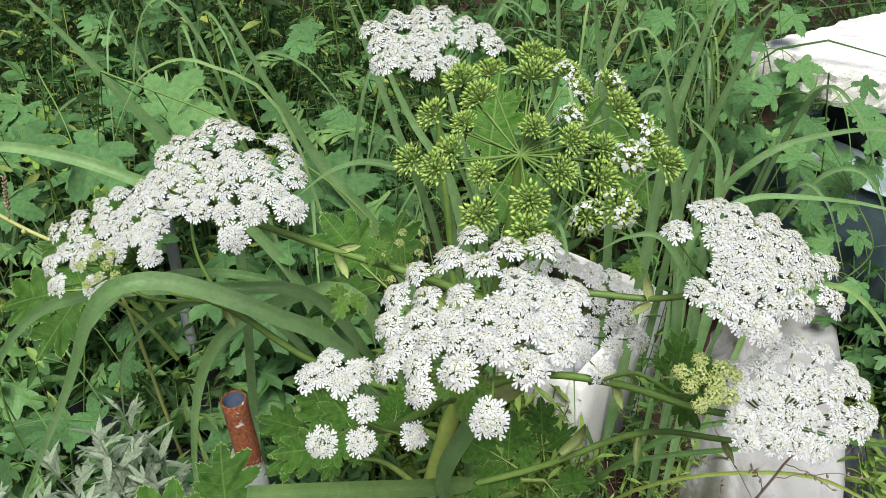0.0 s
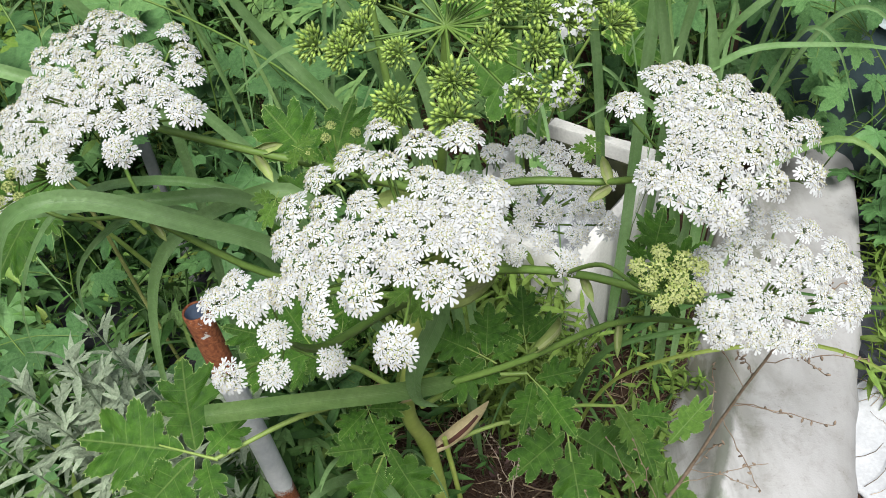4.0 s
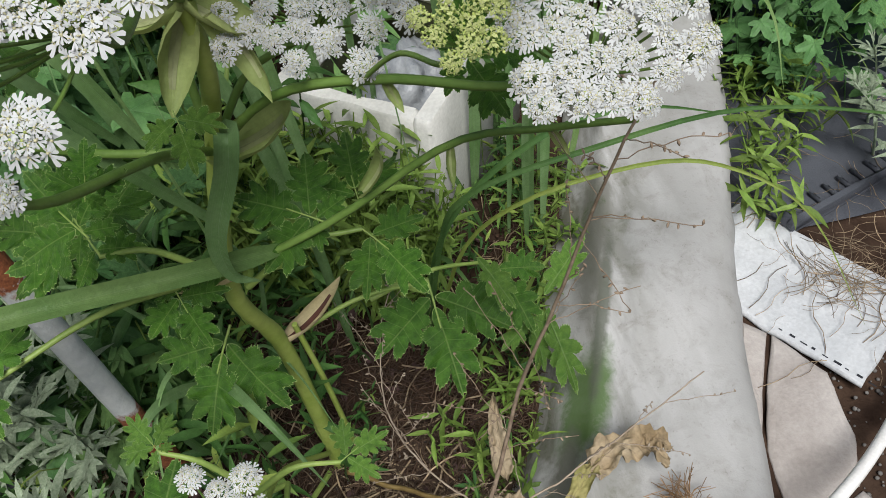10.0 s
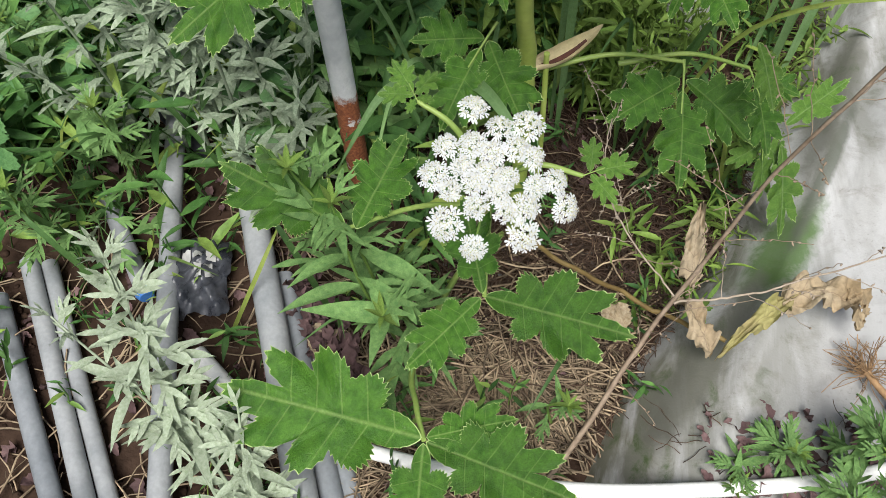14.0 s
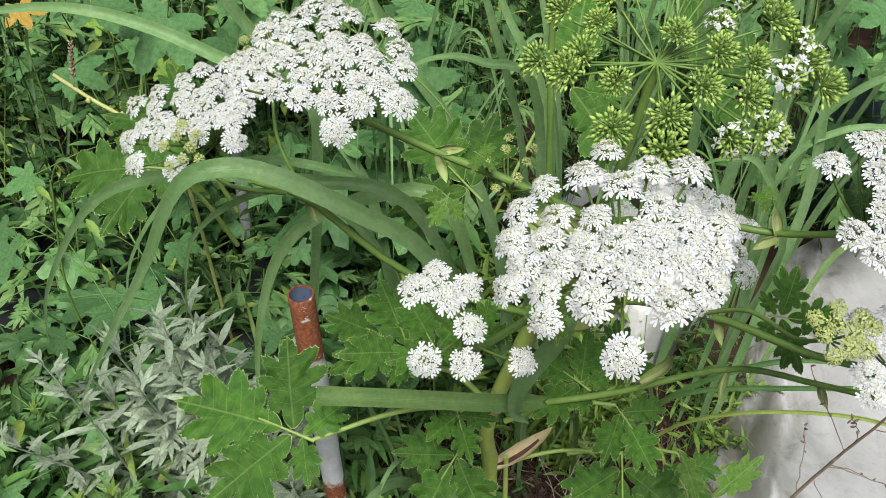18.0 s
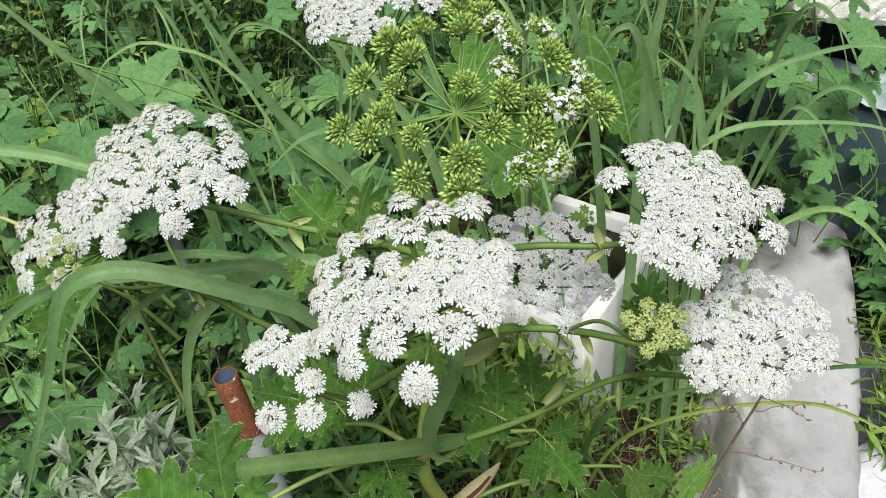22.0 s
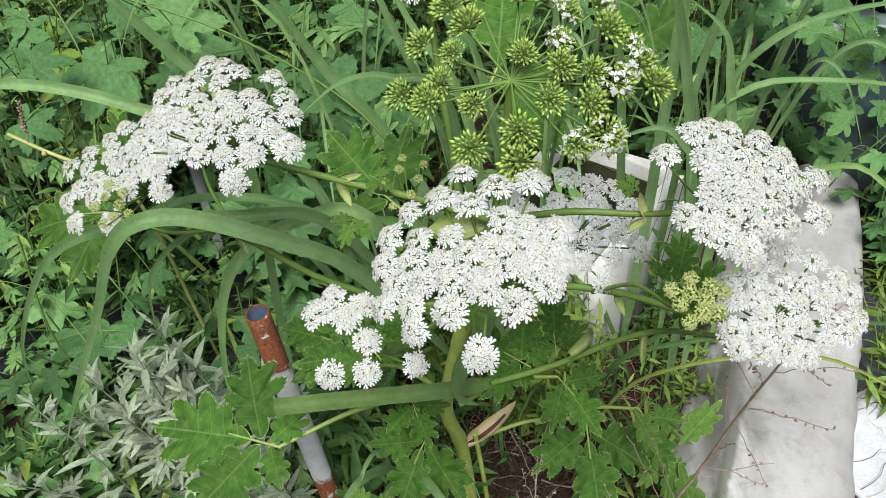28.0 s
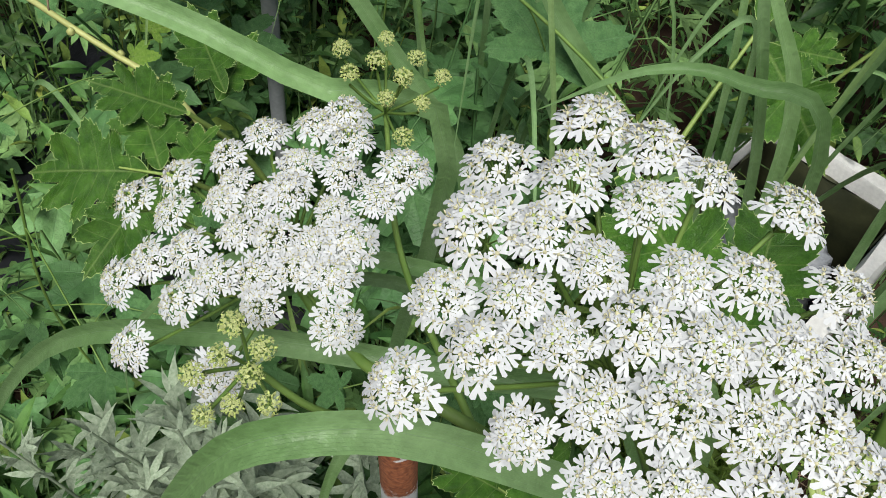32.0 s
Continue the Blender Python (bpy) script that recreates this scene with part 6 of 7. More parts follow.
GREEN_MESH = [mugwort_leaf(10 + k, 2 if k % 2 else 3, 0.054).mesh("leaf", MUG) for k in range(4)] + [narrow_leaf(0.22, 4).mesh("leaf", MUG)]


def mugwort(at, top, n, size, meshes, label, seed, mat=None, tips=None):
    g = np.random.default_rng(seed)
    m = empty("mugwort", at, label, "weed", "mugworts")
    inv = Matrix.Translation([-c for c in at])
    a, b = np.asarray(at, float), np.asarray(top, float)
    c = bez([a, (a + b) / 2 + np.array([g.uniform(-0.03, 0.03), g.uniform(-0.03, 0.03), 0.03]), b], 30)
    o = part("stem", tube(Shape(), c, np.linspace(0.0026, 0.0012, 30), 6), mat or SILVER, m)
    o.matrix_parent_inverse = inv
    for k in range(n):
        t = 0.12 + 0.88 * (k / (n - 1)) ** 0.85
        p = c[min(29, int(t * 29))]
        az = k * 2.4 + g.uniform(-0.3, 0.3)
        up = 0.35 + 1.2 * max(0, t - 0.7) / 0.3
        d = unit([math.cos(az), math.sin(az), up * g.uniform(0.6, 1.2)])
        nrm = unit(np.array([0, 0, 1.0]) - d * d[2] + np.array([g.uniform(-0.3, 0.3), g.uniform(-0.3, 0.3), 0]))
        o = new("leaf", meshes[int(g.integers(0, len(meshes)))])
        o.parent = m
        o.matrix_parent_inverse = inv
        o.matrix_basis = Matrix(place(p, nrm, d, size * g.uniform(0.65, 1.1) * (1.0 - 0.35 * max(0, t - 0.75) / 0.25)).tolist())
    for k in range(7 if tips else 0):
        d = unit([math.cos(2.4 * k), math.sin(2.4 * k), g.uniform(0.5, 1.6)])
        o = new("tip_leaf", tips)
        o.parent = m
        o.matrix_parent_inverse = inv
        o.matrix_basis = Matrix(place(b, unit(np.array([0, 0, 1.0]) - d * d[2]), d, g.uniform(0.014, 0.028)).tolist())


SIL_MORE = [((-0.41, 0.80, 0), (-0.40, 0.74, 0.50), 30, 0.072), ((-0.46, 0.84, 0), (-0.46, 0.78, 0.50), 30, 0.072), ((-0.50, 0.80, 0), (-0.50, 0.73, 0.52), 26, 0.062), ((-0.43, 0.80, 0), (-0.42, 0.73, 0.56), 26, 0.062), ((-0.55, 0.80, 0), (-0.60, 0.73, 0.46), 24, 0.062), ((-0.38, 0.78, 0), (-0.37, 0.72, 0.50), 24, 0.07)]
sil = "silvery grey-green mugwort with cut downy leaves"
for k, (a, b, n, z) in enumerate([((-0.46, 0.80, 0), (-0.47, 0.72, 0.44), 26, 0.062), ((-0.40, 0.84, 0), (-0.38, 0.78, 0.48), 26, 0.062), ((-0.52, 0.86, 0), (-0.56, 0.76, 0.40), 22, 0.062), ((-0.36, 0.80, 0), (-0.34, 0.72, 0.40), 22, 0.062),
                                  ((-0.44, 0.88, 0), (-0.44, 0.83, 0.52), 24, 0.062), ((-0.33, 0.86, 0), (-0.29, 0.80, 0.44), 20, 0.062), ((-0.58, 0.80, 0), (-0.66, 0.68, 0.34), 20, 0.062), ((-0.22, 0.24, 0), (-0.438, 0.473, 0.28), 40, 0.070),
                                  ((-0.24, 0.22, 0), (-0.468, 0.394, 0.24), 26, 0.064), ((-0.20, 0.22, 0), (-0.253, 0.333, 0.22), 28, 0.058), ((-0.36, 0.70, 0), (-0.33, 0.63, 0.26), 20, 0.06), ((-0.30, 0.78, 0), (-0.27, 0.70, 0.30), 18, 0.06),
                                  ((1.02, 1.12, 0), (0.93, 1.12, 0.2), 18, 0.055), ((1.05, 1.2, 0), (0.97, 1.16, 0.24), 20, 0.055), ((1.05, 1.0, 0), (0.95, 1.0, 0.2), 20, 0.055), ((1.1, 1.08, 0), (1.02, 1.06, 0.24), 20, 0.055)] + SIL_MORE):
    young = a[1] < 0.3
    mugwort(a, b, n, z, SILVER_MESH if young else DULL_MESH, sil if young else "grey-green mugwort with cut downy leaves", 200 + k, None if young else DULL_SILVER)
grn = "green mugwort shoot with deeply cut leaves"
for k, (a, b, n, z) in enumerate([((-0.14, 0.56, 0), (-0.22, 0.505, 0.4), 14, 0.10), ((-0.13, 0.54, 0), (-0.18, 0.5, 0.36), 12, 0.10), ((-0.12, 0.52, 0), (-0.125, 0.447, 0.24), 9, 0.11), ((0.34, 0.42, 0.08), (0.335, 0.40, 0.15), 18, 0.044),
                                  ((0.40, 0.41, 0.09), (0.395, 0.375, 0.23), 26, 0.058), ((0.37, 0.36, 0.09), (0.37, 0.33, 0.18), 14, 0.05), ((0.44, 0.37, 0.09), (0.45, 0.34, 0.19), 14, 0.05), ((0.50, 0.39, 0.09), (0.52, 0.37, 0.20), 14, 0.05), ((0.48, 0.43, 0.09), (0.475, 0.44, 0.19), 20, 0.042), ((0.53, 0.44, 0.08), (0.54, 0.43, 0.24), 16, 0.055), ((0.28, 0.38, 0.07), (0.275, 0.36, 0.12), 14, 0.04), ((0.09, 0.44, 0), (0.09, 0.43, 0.12), 9, 0.04),
                                  ((-0.62, 0.60, 0), (-0.60, 0.56, 0.22), 16, 0.06), ((-0.55, 0.72, 0), (-0.53, 0.68, 0.24), 16, 0.06), ((-0.70, 0.85, 0), (-0.70, 0.80, 0.25), 16, 0.06)]):
    mugwort(a, b, n, z, GREEN_MESH, grn, 300 + k, STALK, TIP_MESH)


# ---- dry stalks and dead leaves ----
def dry_branch(name, pts, r0, r1, side, label, seed, mat=None):
    g = np.random.default_rng(seed)
    b = empty(name, pts[0], label, "dry stalk")
    inv = Matrix.Translation([-c for c in pts[0]])
    c = bez(pts, 40)
    c = c + g.normal(0, 0.0004, c.shape) + min(0.002, r0 * 0.6) * np.sin(np.arange(40)[:, None] * (0.5, 0.7, 0.4))
    o = part("stem", tube(Shape(), c, np.linspace(r0, r1, 40), 8, ribs=0.05), mat or TWIG, b)
    o.matrix_parent_inverse = inv
    for k in range(side):
        i = int(8 + 30 * k / side)
        d = unit(g.normal(0, 1, 3) * (1, 1, 0.6) + unit(c[-1] - c[0]) * 0.8)
        ln = g.uniform(0.03, 0.11)
        q = bez([c[i], c[i] + d * ln * 0.5 + (0, 0, 0.004), c[i] + d * ln], 10) + g.normal(0, 0.0008, (10, 3))
        s = tube(Shape(), q, np.linspace(r1 * 0.7, 0.0004, 10), 5)
        for j in range(4, 10):
            if g.random() < 0.7:
                knob(s, q[j], unit(g.normal(0, 1, 3)), 0.0013, 0.005, 0, 4)
        o = part("twig", s, mat or TWIG, b)
        o.matrix_parent_inverse = inv


dry_branch("dry_branch", [(0.075, 0.36, 0.03), (0.14, 0.46, 0.14), (0.207, 0.56, 0.255), (0.258, 0.575, 0.46), (0.306, 0.56, 0.68), (0.348, 0.55, 0.817)], 0.0036, 0.0007, 34, "long dry brown weed stalk leaning over the sheet", 1)
dry_branch("dry_branch", [(0.181, 0.512, 0.24), (0.26, 0.525, 0.26), (0.347, 0.557, 0.28), (0.459, 0.603, 0.3)], 0.0015, 0.0007, 7, "thin dry side stalk over the sheet", 2, PALE_TWIG)
dry_branch("dry_branch", [(0.183, 0.528, 0.23), (0.137, 0.573, 0.25), (0.102, 0.636, 0.26), (0.096, 0.694, 0.27), (0.106, 0.768, 0.28), (0.134, 0.834, 0.29)], 0.0012, 0.0006, 18, "pale dry wiry stalk with tiny seed husks", 3, PALE_TWIG)
dry_branch("dry_branch", [(0.014, 0.702, 0.05), (0.106, 0.64, 0.075), (0.189, 0.586, 0.1), (0.268, 0.537, 0.128)], 0.0036, 0.0030, 0, "dry yellow-brown leaf stalk on the soil", 4, YELLOW_BROWN)
s = tube(Shape(), bez([(-0.702, 1.10, 0.656), (-0.653, 1.10, 0.62), (-0.609, 1.09, 0.604), (-0.555, 1.08, 0.579), (-0.52, 1.08, 0.50), (-0.51, 1.10, 0.25), (-0.50, 1.12, 0.0)], 50), 0.0032, 8)
for x, z in ((-0.653, 0.620), (-0.605, 0.602)):
    knob(s, np.array((x, 1.095, z)) - (0.003, 0, 0.005), unit((0.3, 0, 1)), 0.0046, 0.010, 0, 8)
dry = tagged(part("dry_stalk", s, YELLOW_STALK), "pale yellow-green jointed stalk with a dry seed spike", "dry stalk")
lo, hi = np.array((-0.675, 1.10, 0.637)), np.array((-0.667, 1.11, 0.705))
s = tube(Shape(), bez([lo, hi], 12), 0.0011, 5)
for k in range(26):
    q = lo + (hi - lo) * (0.25 + 0.75 * k / 25)
    knob(s, q, unit([math.cos(2.4 * k), math.sin(2.4 * k), 1.2]), 0.0028 - 0.00005 * k, 0.007, 0, 5)
part("seed_spike", s, STRAW, dry, "dry buff seed spike")


def dead_leaf(at, normal, toward, size, seed):
    s = Shape()
    r = random.Random(seed)
    for ang, ln in ((0, 1.0), (38, 0.6), (-40, 0.6)):
        lobe(s, (0, 0), radians(ang), ln, 0.2, 6, 0.5, r.uniform(0.2, 0.6), 0.01 * ang / 40, wavy=0.12, seed=r.random() * 6)
    o = tagged(part("dead_leaf", s, DEAD), "curled dry brown and yellow dead leaf", "dead leaf", "dead leaves")
    o.matrix_world = Matrix(place(at, normal, toward, size).tolist())


def curled_leaf(pts, width, mat, label, seed, slim=1.0):
    """A long dry leaf, rolled and crinkled along its edges."""
    g = np.random.default_rng(seed)
    s = ribbon(Shape(), bez(pts, 34), width, fold=0.12, cols=10, twist=g.uniform(-1.0, 1.0), taper=(0.15, 0.9))
    v = s.v[0].reshape(34, 11, 3)
    u, k = np.meshgrid(np.linspace(-1, 1, 11), np.linspace(0, 1, 34))
    mid = v[:, 5:6].copy()
    v[:] = mid + (v - mid) * np.interp(np.linspace(0, 1, 34), [0, 0.35, 0.8, 1], [slim, 0.55 + 0.45 * slim, 1.0, 0.6])[:, None, None]
    v[..., 2] += width * (0.30 * np.sin(15 * k + 3 * u + seed) + 0.16 * np.sin(41 * k - 4 * u)) * np.abs(u) + width * 0.10 * np.sin(9 * u + 6 * k)
    v += g.normal(0, width * 0.018, v.shape)
    tagged(part("dead_leaf", s, mat), label, "dead leaf", "dead leaves")


curled_leaf([(0.258, 0.515, 0.13), (0.29, 0.547, 0.148), (0.318, 0.570, 0.165), (0.345, 0.586, 0.172)], 0.030, DYING, "curled dying leaf, yellow-green turning brown", 1, 0.12)
curled_leaf([(0.325, 0.577, 0.168), (0.36, 0.592, 0.178), (0.40, 0.594, 0.168), (0.428, 0.576, 0.14)], 0.042, DEAD, "crinkled brown end of a dying leaf", 7)
curled_leaf([(0.40, 0.592, 0.168), (0.42, 0.60, 0.165), (0.437, 0.595, 0.135)], 0.022, DEAD, "shrivelled brown leaf tip on the sheet", 2)
curled_leaf([(0.252, 0.520, 0.12), (0.232, 0.545, 0.145), (0.216, 0.572, 0.15), (0.206, 0.585, 0.12)], 0.034, DEAD, "upright tan dead leaf rolled along its length", 3)
curled_leaf([(0.224, 0.60, 0.14), (0.224, 0.64, 0.165), (0.230, 0.70, 0.18)], 0.026, DEAD, "upright tan dead leaf rolled along its length", 4)
g = np.random.default_rng(9)
tuft = Shape()
for k in range(90):
    d = unit(g.normal(0, 1, 3) * (1, 1, 0.5) + (-0.3, 0.7, 0.35))
    ln = g.uniform(0.02, 0.055)
    tube(tuft, bez([(0, 0, 0), d * ln * 0.5 + g.normal(0, 0.006, 3), d * ln + g.normal(0, 0.01, 3) - (0, 0, 0.006)], 6) + np.array([0.436, 0.522, 0.122]), 0.0005, 3, cap=False)
tube(tuft, bez([(0.432, 0.524, 0.126), (0.452, 0.50, 0.122), (0.475, 0.478, 0.118)], 8), 0.0042, 8)
tagged(part("root_tuft", tuft, ROOT_TAN), "dry brown tuft of fine roots lying on the sheet", "roots")
dead_leaf((0.15, 0.54, 0.12), (0.2, -0.3, 1), (-0.6, 0.5, 0.1), 0.06, 4)
dead_leaf((-0.215, 0.44, 0.06), (0.2, -0.3, 1), (0.4, -0.6, -0.1), 0.06, 5)
dead_leaf((-0.235, 0.49, 0.06), (0, -0.3, 1), (0.6, 0.3, 0.1), 0.055, 6)


# ---- small weeds, grass and litter ----
def sprig(n, leaf_len, tall, seed, wide=0.2, droop=0.35):
    """A short upright shoot with narrow leaves."""
    g = np.random.default_rng(seed)
    s = tube(Shape(), bez([(0, 0, 0), (0.01, 0.01, tall * 0.5), (0.02, 0, tall)], 4), 0.0012, 3, cap=False)
    t = narrow_leaf(wide, 2, droop)
    for k in range(n):
        z = tall * (0.2 + 0.8 * k / max(1, n - 1))
        a = k * 2.4 + g.uniform(-0.3, 0.3)
        d = unit([math.cos(a), math.sin(a), g.uniform(0.1, 0.7)])
        s.join(t, place((0.015 * z / tall, 0.005, z), unit(np.array([0, 0, 1.0]) - d * d[2] * 0.6 + g.normal(0, 0.42, 3)), d, leaf_len * g.uniform(0.55, 1.15)))
    return s


def on_sheet(x, y):
    left = np.interp(y, [0.1, 0.40, 0.745, 1.02, 1.62], [0.03, 0.115, 0.285, 0.385, 0.6])
    right = np.interp(y, [0.05, 0.52, 0.85, 1.26, 1.68], [0.44, 0.552, 0.64, 0.785, 0.905]) + 0.06
    u, v = 0.575 * (x - 0.229) + 0.818 * (y - 1.118), -0.818 * (x - 0.229) + 0.575 * (y - 1.118)
    box = (u > -0.02) & (u < 0.38) & (v > -0.02) & (v < 0.31)
    tray = (x > 0.66) & (x < 1.2) & (y > 0.68) & (y < 1.5)
    tank = (x > 0.66) & (x < 1.9) & (y > 1.2 - 1.1 * (x - 0.66) + 0.62) & (y < 2.6)
    return ((x > left - 0.01) & (x < right) & (y < 1.66)) | box | tray | (tank & (y < 2.5))


def sown(n, x0, x1, y0, y1, g, keep=None):
    x, y = g.uniform(x0, x1, n), g.uniform(y0, y1, n)
    ok = ~on_sheet(x, y)
    for ax, ay, bx, by in ((-0.60, 1.12, -0.33, 0.16), (-0.375, 0.72, -0.165, 0.22), (-0.30, 0.60, -0.13, 0.25), (-0.72, 0.67, -0.46, 0.27), (-0.62, 0.50, -0.50, 0.28), (-1.09, 1.16, -0.84, 0.79)):
        t = np.clip(((x - ax) * (bx - ax) + (y - ay) * (by - ay)) / ((bx - ax) ** 2 + (by - ay) ** 2), 0, 1)
        ok &= (np.hypot(x - ax - t * (bx - ax), y - ay - t * (by - ay)) > 0.05) | (g.random(n) < 0.2)
    ok &= np.hypot(x + 0.215, y - 0.68) > 0.09
    ok &= (g.random(n) > 0.75 * np.exp(-(((x + 0.75) / 0.35) ** 2 + ((y - 1.2) / 0.22) ** 2)))
    ok &= (g.random(n) > 0.6 * np.exp(-(((x + 0.98) / 0.2) ** 2 + ((y - 1.5) / 0.3) ** 2)))
    if keep is not None:
        ok &= g.random(n) < keep(x, y)
    x, y = x[ok], y[ok]
    return np.stack([x, y, ground_height(x, y) - 0.004], -1)


g = np.random.default_rng(5)
bare = lambda x, y: (1 - 0.3 * np.exp(-(((x + 0.38) / 0.2) ** 2 + ((y - 0.5) / 0.22) ** 2))) * (1 - 0.86 * np.exp(-(((x - 0.06) / 0.20) ** 2 + ((y - 0.55) / 0.24) ** 2))) * (1 - 0.92 * np.exp(-(((x - 0.13) / 0.22) ** 2 + ((y - 0.86) / 0.22) ** 2)))
for k, (num, n, ln, tall, wide, box, mat, name, label, keep) in enumerate([
    (1150, 9, 0.032, 0.10, 0.24, (-1.1, 0.45, 0.12, 1.3), WEED, "small_weeds", "low green weeds with narrow leaves on the soil", bare),
    (560, 11, 0.058, 0.20, 0.22, (-1.3, 0.05, 0.6, 1.5), WEED, "small_weeds", "knee-high green weeds with narrow leaves", bare),
    (1300, 18, 0.050, 0.46, 0.30, (-2.2, 2.0, 1.2, 3.2), WEED, "tall_weeds", "dense tall green weeds behind the hogweed", None),
    (1500, 24, 0.040, 0.66, 0.34, (-2.4, -0.05, 1.35, 3.6), SHRUB, "shrub_thicket", "shady thicket of small dark green leaves", None),
    (900, 12, 0.065, 0.70, 0.36, (-2.6, 2.8, 2.2, 4.8), SHRUB, "shrub_thicket", "shady thicket of small dark green leaves far back", None),
    (150, 9, 0.045, 0.12, 0.16, (0.66, 1.9, 0.95, 1.9), WEED, "small_weeds", "loose weeds growing through the ground cover", lambda x, y: 0.8 + 0 * x),
]):
    t = sprig(n, ln, tall, 60 + k, wide)
    at = sown(num, *box, g, keep)
    m = len(at)
    patch = 1.0 if tall < 0.4 else 0.82 + 0.4 * np.sin(5.1 * at[:, 0] + 2.2 * at[:, 1] + k) * np.sin(4.3 * at[:, 1] - 1.7 * at[:, 0])
    stuff(name, spread(t, at, spin(m, -14, 14, g), g.uniform(0.6, 1.25, m) * patch), mat, label, "weeds")


def leafy_sprig(n, size, tall, seed, kind):
    """A shoot with broad lobed leaves on short stalks."""
    g = np.random.default_rng(seed)
    s = tube(Shape(), bez([(0, 0, 0), (0.02, 0.01, tall * 0.5), (0.0, 0.02, tall)], 4), 0.002, 3, cap=False)
    for k in range(n):
        z = tall * (0.25 + 0.75 * (k + 0.5) / n)
        a = k * 2.4 + g.uniform(-0.4, 0.4)
        d = np.array([math.cos(a), math.sin(a), 0])
        t = Shape()
        if kind == "palm":
            palmate(t, seed * 11 + k, 44, 2)
        else:
            t = mugwort_leaf(seed + k, 2, 0.075)
        p = d * size * 0.55 * g.uniform(0.5, 1.2) + np.array([0, 0, z])
        tube(s, [(0, 0, z - 0.02), p], 0.001, 3, cap=False)
        s.join(t, place(p, unit(np.array([0, 0, 1.0]) + g.normal(0, 0.3, 3) + d * 0.3), d + np.array([0, 0, -0.2]), size * g.uniform(0.7, 1.15)))
    return s


thin = lambda x, y: (1 - 0.75 * np.exp(-(((x + 0.40) / 0.16) ** 2 + ((y - 0.55) / 0.3) ** 2)))
for k, (num, n, size, tall, box, kind, mat, label, keep) in enumerate([
    (90, 6, 0.080, 0.24, (-1.3, -0.22, 0.75, 1.5), "palm", HOP, "low hop shoots with palmate leaves", None),
    (100, 7, 0.095, 0.50, (-1.6, -0.15, 1.15, 2.2), "palm", HOP, "hop thicket with palmate leaves", None),
    (150, 7, 0.080, 0.62, (-1.9, 1.6, 1.6, 3.4), "palm", HOP, "hop thicket with palmate leaves far back", None),
    (120, 7, 0.080, 0.24, (-1.2, -0.2, 0.6, 1.4), "cut", MUG, "green mugwort shoots among the weeds", thin),
    (120, 8, 0.09, 0.50, (-1.6, 0.9, 1.3, 2.6), "cut", MUG, "tall green mugwort behind the hogweed", None),
]):
    at = sown(num, *box, g, keep)
    m = len(at)
    stuff("leafy_weeds", spread(leafy_sprig(n, size, tall, 90 + k, kind), at, spin(m, -16, 16, g), g.uniform(0.65, 1.25, m)), mat, label, "weeds")


at = np.stack([g.uniform(0.86, 1.35, 60), g.uniform(1.26, 1.62, 60), np.full(60, 0.004)], -1)
at = at[at[:, 1] < 1.66 - 1.15 * (at[:, 0] - 0.82)]
stuff("leafy_weeds", spread(leafy_sprig(7, 0.065, 0.22, 97, "palm"), at, spin(len(at), -16, 16, g), g.uniform(0.6, 1.3, len(at))), HOP, "hop shoots at the foot of the tank", "weeds")


def blade_template(seed, w=0.012):
    g = np.random.default_rng(seed)
    return ribbon(Shape(), bez([(0, 0, 0), (0, 0.08, 0.5), (0, 0.28, 0.86), (0, 0.6, 0.9 + g.uniform(-0.25, 0.1))], 9), w, fold=0.15, cols=2, taper=(0.5, 1.0))


for k, (num, box, lo, hi, w, label, keep) in enumerate([(190, (0.1, 1.6, 1.2, 3.2), 0.35, 0.9, 0.016, "long thin grass standing among the weeds", None), (260, (-0.9, 0.4, 0.5, 1.2), 0.12, 0.3, 0.03, "short thin grass between the stems", bare), (260, (0.6, 1.6, 0.95, 1.9), 0.15, 0.4, 0.03, "thin grass along the sheet's edge", None)]):
    at = sown(num, *box, g, keep)
    m = len(at)
    stuff("thin_grass", spread(blade_template(k, w), at, spin(m, -18, 18, g), g.uniform(lo, hi, m)), GRASS, label, "grass")
k, o = g.uniform(-0.03, 0.30, 300), g.uniform(0.015, 0.2, 300)
at = np.stack([0.229 - 0.818 * k - 0.575 * o, 1.118 + 0.575 * k - 0.818 * o, np.zeros(300)], -1)
at = at[~on_sheet(at[:, 0], at[:, 1])]
stuff("small_weeds", spread(sprig(13, 0.05, 0.26, 81, 0.2), at, spin(len(at), -16, 16, g), g.uniform(0.5, 1.15, len(at))), WEED_YELLOW, "yellow-green weeds standing before the foam box", "weeds")
# yellow-green creeping weeds along the far edge of the sheet
y = g.uniform(1.02, 1.75, 60)
x = np.interp(y, [0.85, 1.26, 1.68], [0.66, 0.80, 0.92]) + g.uniform(0.02, 0.13, 60)
stuff("edge_weeds", spread(sprig(10, 0.045, 0.10, 77, 0.22, 0.6), np.stack([x, y, np.full(60, 0.004)], -1), spin(60, -40, 40, g), g.uniform(0.5, 1.3, 60)), WEED_YELLOW, "yellow-green creeping weeds along the sheet's edge", "weeds")

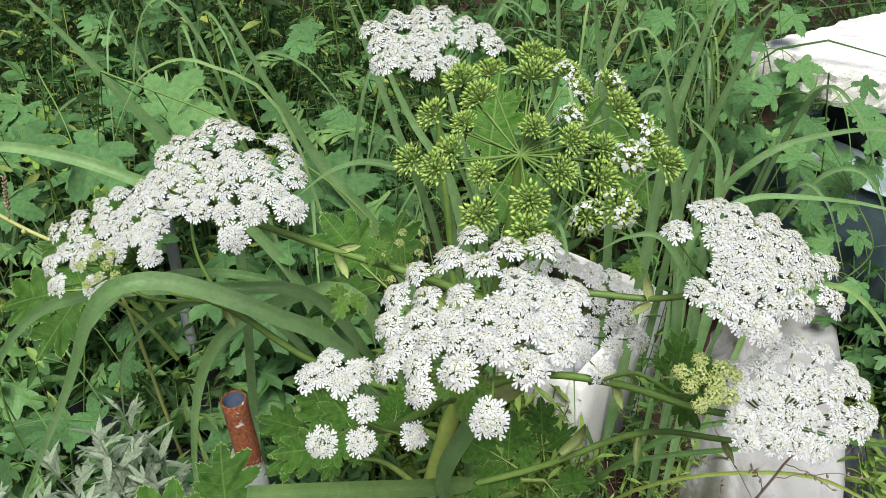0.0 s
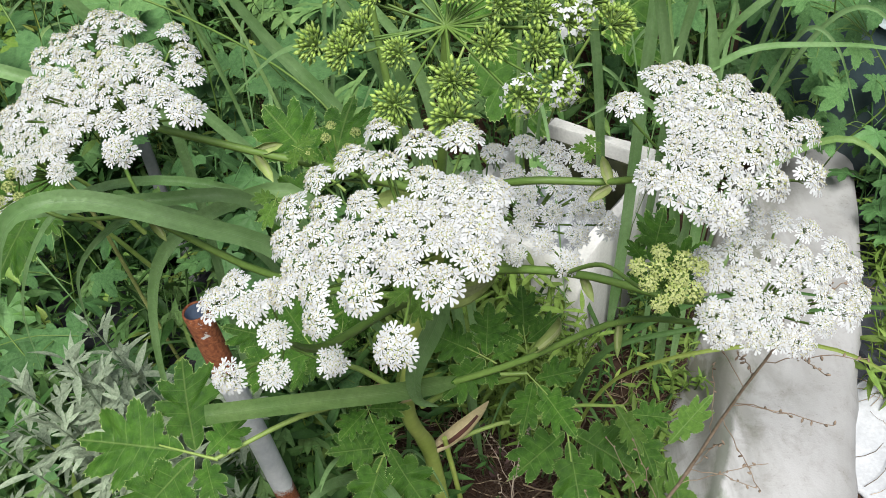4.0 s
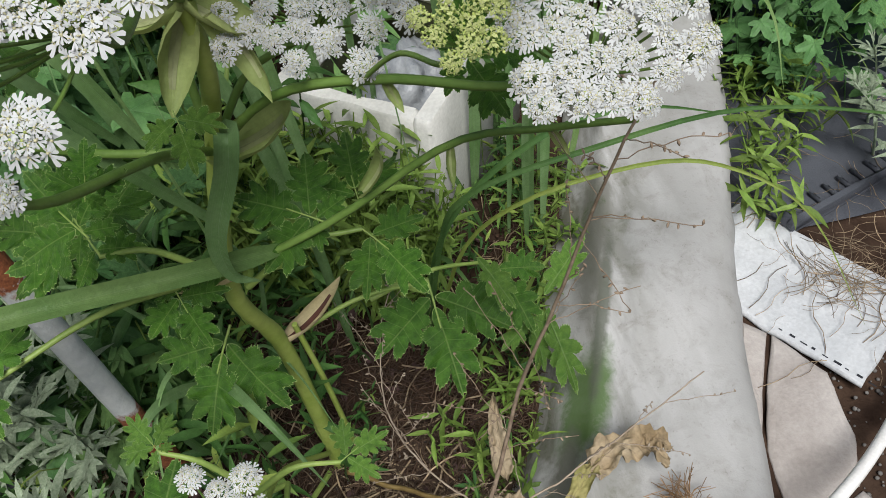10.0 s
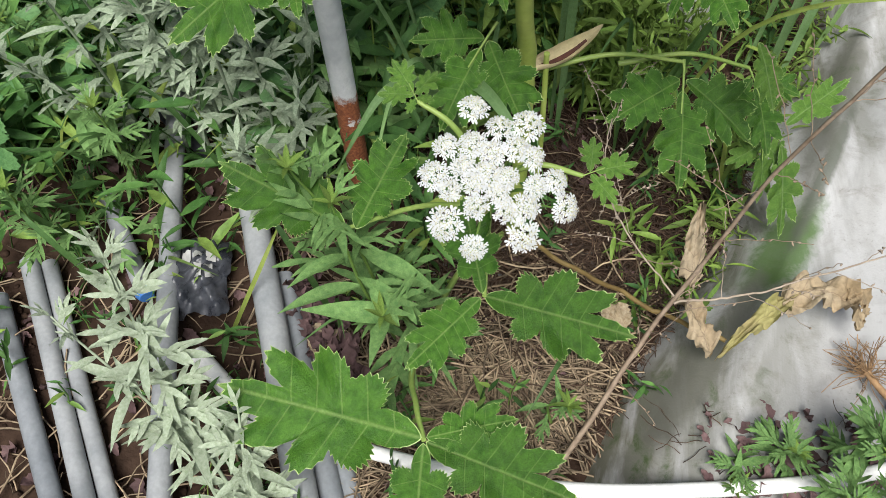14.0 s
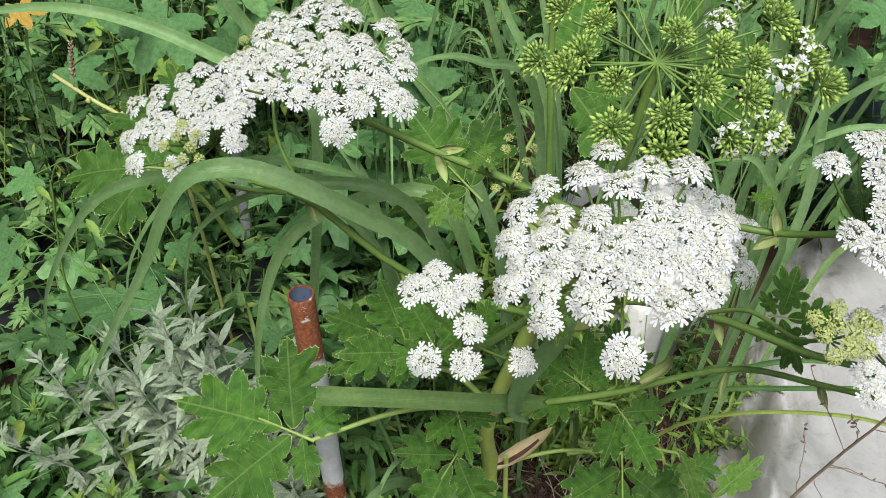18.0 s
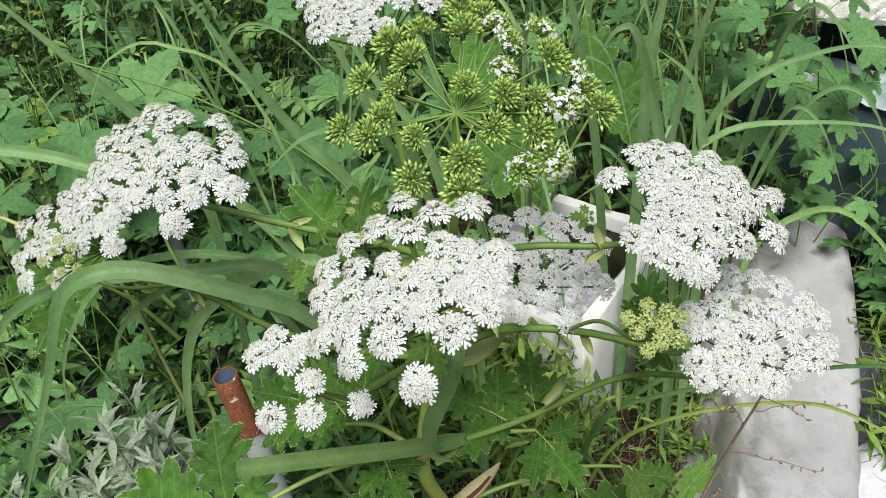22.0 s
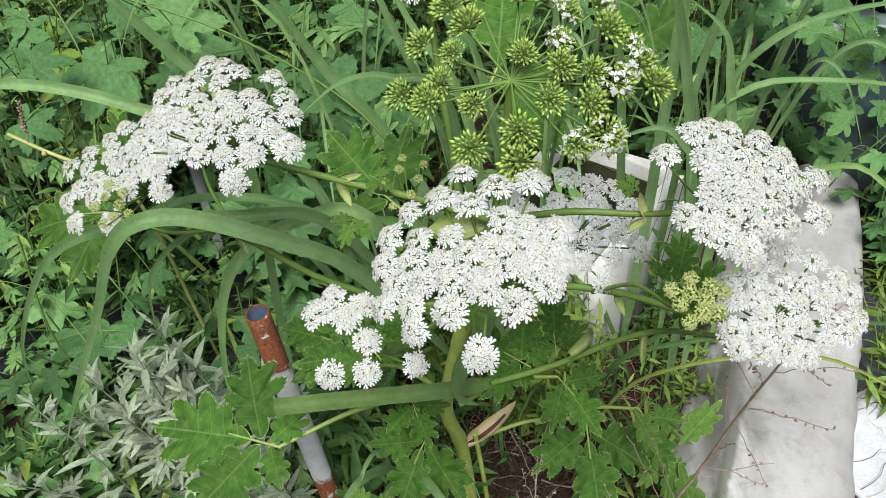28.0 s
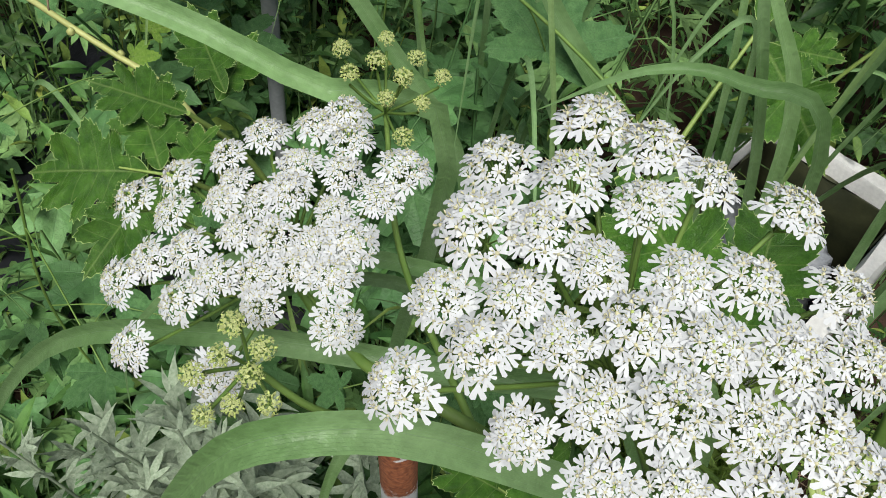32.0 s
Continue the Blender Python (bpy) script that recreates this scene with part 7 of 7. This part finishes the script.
straw = tube(Shape(), bez([(0, -0.5, 0), (0.05, -0.15, 0.05), (-0.04, 0.2, 0.03), (0.02, 0.5, 0.0)], 6), 0.0125, 3, cap=False)
at = np.concatenate([np.stack([g.normal(0.04, 0.12, 3000), g.normal(0.43, 0.10, 3000), np.zeros(3000)], -1), np.stack([g.uniform(-0.9, 0.4, 1300), g.uniform(0.12, 1.2, 1300), np.zeros(1300)], -1)])
at = at[~on_sheet(at[:, 0] + 0.02, at[:, 1])]
at[:, 2] = ground_height(at[:, 0], at[:, 1]) + g.uniform(0.001, 0.022, len(at))
stuff("straw_litter", spread(straw, at, spin(len(at), -16, 16, g), g.uniform(0.03, 0.14, len(at))), STRAW, "brown dry straw and stalks matted on the soil", "litter")
at = np.stack([g.normal(0.12, 0.14, 3400), g.normal(0.72, 0.14, 3400), np.zeros(3400)], -1)
at = at[~on_sheet(at[:, 0] + 0.02, at[:, 1])]
at[:, 2] = ground_height(at[:, 0], at[:, 1]) + g.uniform(0.001, 0.025, len(at))
stuff("straw_litter", spread(straw, at, spin(len(at), -25, 25, g), g.uniform(0.02, 0.08, len(at))), ROOTS, "dark brown rootlets and rotting stalks on the soil", "litter")
y = g.uniform(0.42, 1.25, 1500)
at = np.stack([np.interp(y, [0.1, 0.40, 0.745, 1.02, 1.62], [0.03, 0.115, 0.285, 0.385, 0.6]) + 0.012 - np.abs(g.normal(0, 0.05, 1500)), y, g.uniform(0.004, 0.035, 1500)], -1)
stuff("straw_litter", spread(straw, at, spin(1500, -40, 40, g), g.uniform(0.02, 0.07, 1500)), ROOTS, "dark rootlets and dry litter along the foot of the sheet", "litter")
at = at[(at[:, 1] > 0.62) & (np.arange(1500) % 14 == 0)] * (1, 1, 0)
stuff("small_weeds", spread(sprig(9, 0.04, 0.09, 83, 0.2), at, spin(len(at), -30, 30, g), g.uniform(0.5, 1.2, len(at))), WEED_YELLOW, "fresh narrow-leaved weeds along the foot of the sheet", "weeds")
at = np.concatenate([np.stack([g.normal(0.86, 0.05, 120), g.normal(0.88, 0.05, 120), g.uniform(0.014, 0.03, 120)], -1), np.stack([g.uniform(0.68, 1.3, 200), g.uniform(0.7, 1.6, 200), g.uniform(0.012, 0.03, 200)], -1)])
wisp = tube(Shape(), bez([(0, -0.5, 0), (0.05, -0.15, 0.03), (-0.06, 0.2, 0.02), (0.03, 0.5, 0.0)], 6), 0.006, 3, cap=False)
stuff("straw_litter", spread(wisp, at, spin(len(at), -8, 8, g), g.uniform(0.04, 0.13, len(at))), STRAW, "dry straw strewn over the white board and ground cover", "litter")
pebble = Shape()
knob(pebble, (0, 0, -0.5), (0, 0, 1), 0.6, 1.0, 0, 6)
at = np.stack([g.uniform(-0.1, 0.3, 500), g.uniform(0.42, 0.8, 500), np.zeros(500)], -1)
at = at[~on_sheet(at[:, 0], at[:, 1])]
at = np.concatenate([at, np.stack([g.uniform(0.7, 1.0, 220), g.uniform(0.5, 0.75, 220), np.zeros(220)], -1)])
at[:, 2] = ground_height(at[:, 0], at[:, 1]) + 0.001
stuff("pebbles", spread(pebble, at, spin(len(at), -60, 60, g), g.uniform(0.002, 0.007, len(at))), PEBBLE, "small grey pebbles in the soil", "pebbles")

bit = Shape()
lobe(bit, (0, -0.5), 0, 1.0, 0.3, 4, 0.5, -0.3, 0, cols=2, wavy=0.15)
at = np.stack([g.uniform(-0.9, 0.3, 700), g.uniform(0.12, 1.1, 700), np.zeros(700)], -1)
at = at[~on_sheet(at[:, 0] + 0.02, at[:, 1])]
at[:, 2] = ground_height(at[:, 0], at[:, 1]) + g.uniform(0.003, 0.012, len(at))
k = g.uniform(0, 1, 110)
dead = np.stack([-0.262 + 0.10 * k + g.normal(0, 0.014, 110), 0.575 - 0.155 * k + g.normal(0, 0.014, 110), g.uniform(0.03, 0.085, 110)], -1)
stuff("withered_leaves", spread(bit, dead, spin(110, -90, 90, g), g.uniform(0.015, 0.036, 110)), WITHERED, "shrivelled dark brown leaves hanging over the pipes", "dead leaves")
stuff("leaf_litter", spread(bit, at, spin(len(at), -40, 40, g), g.uniform(0.010, 0.030, len(at))), WITHERED, "small brown dead leaves strewn over the soil", "litter")

at = np.stack([g.uniform(0.24, 0.56, 170), g.normal(0.40, 0.035, 170), g.uniform(0.098, 0.118, 170)], -1)
stuff("withered_leaves", spread(bit, at, spin(170, -60, 60, g), g.uniform(0.010, 0.030, 170)), WITHERED, "dark shrivelled leaves lying among the mugwort on the sheet", "dead leaves")
at = np.stack([g.uniform(0.18, 0.56, 60), g.normal(0.41, 0.03, 60), g.uniform(0.098, 0.112, 60)], -1)
stuff("straw_litter", spread(straw, at, spin(60, -16, 16, g), g.uniform(0.02, 0.06, 60)), ROOTS, "dark dry stalks lying on the sheet below the mugwort", "litter")

at = np.stack([g.uniform(-0.95, 0.4, 3200), g.uniform(0.1, 1.15, 3200), np.zeros(3200)], -1)
at = at[~on_sheet(at[:, 0] + 0.02, at[:, 1])]
at[:, 2] = ground_height(at[:, 0], at[:, 1]) + 0.001
stuff("soil_clods", spread(pebble, at, spin(len(at), -80, 80, g), g.uniform(0.004, 0.014, len(at)) * g.uniform(0.4, 1.0, len(at))), SOIL, "dark crumbs and clods of garden soil", "soil")
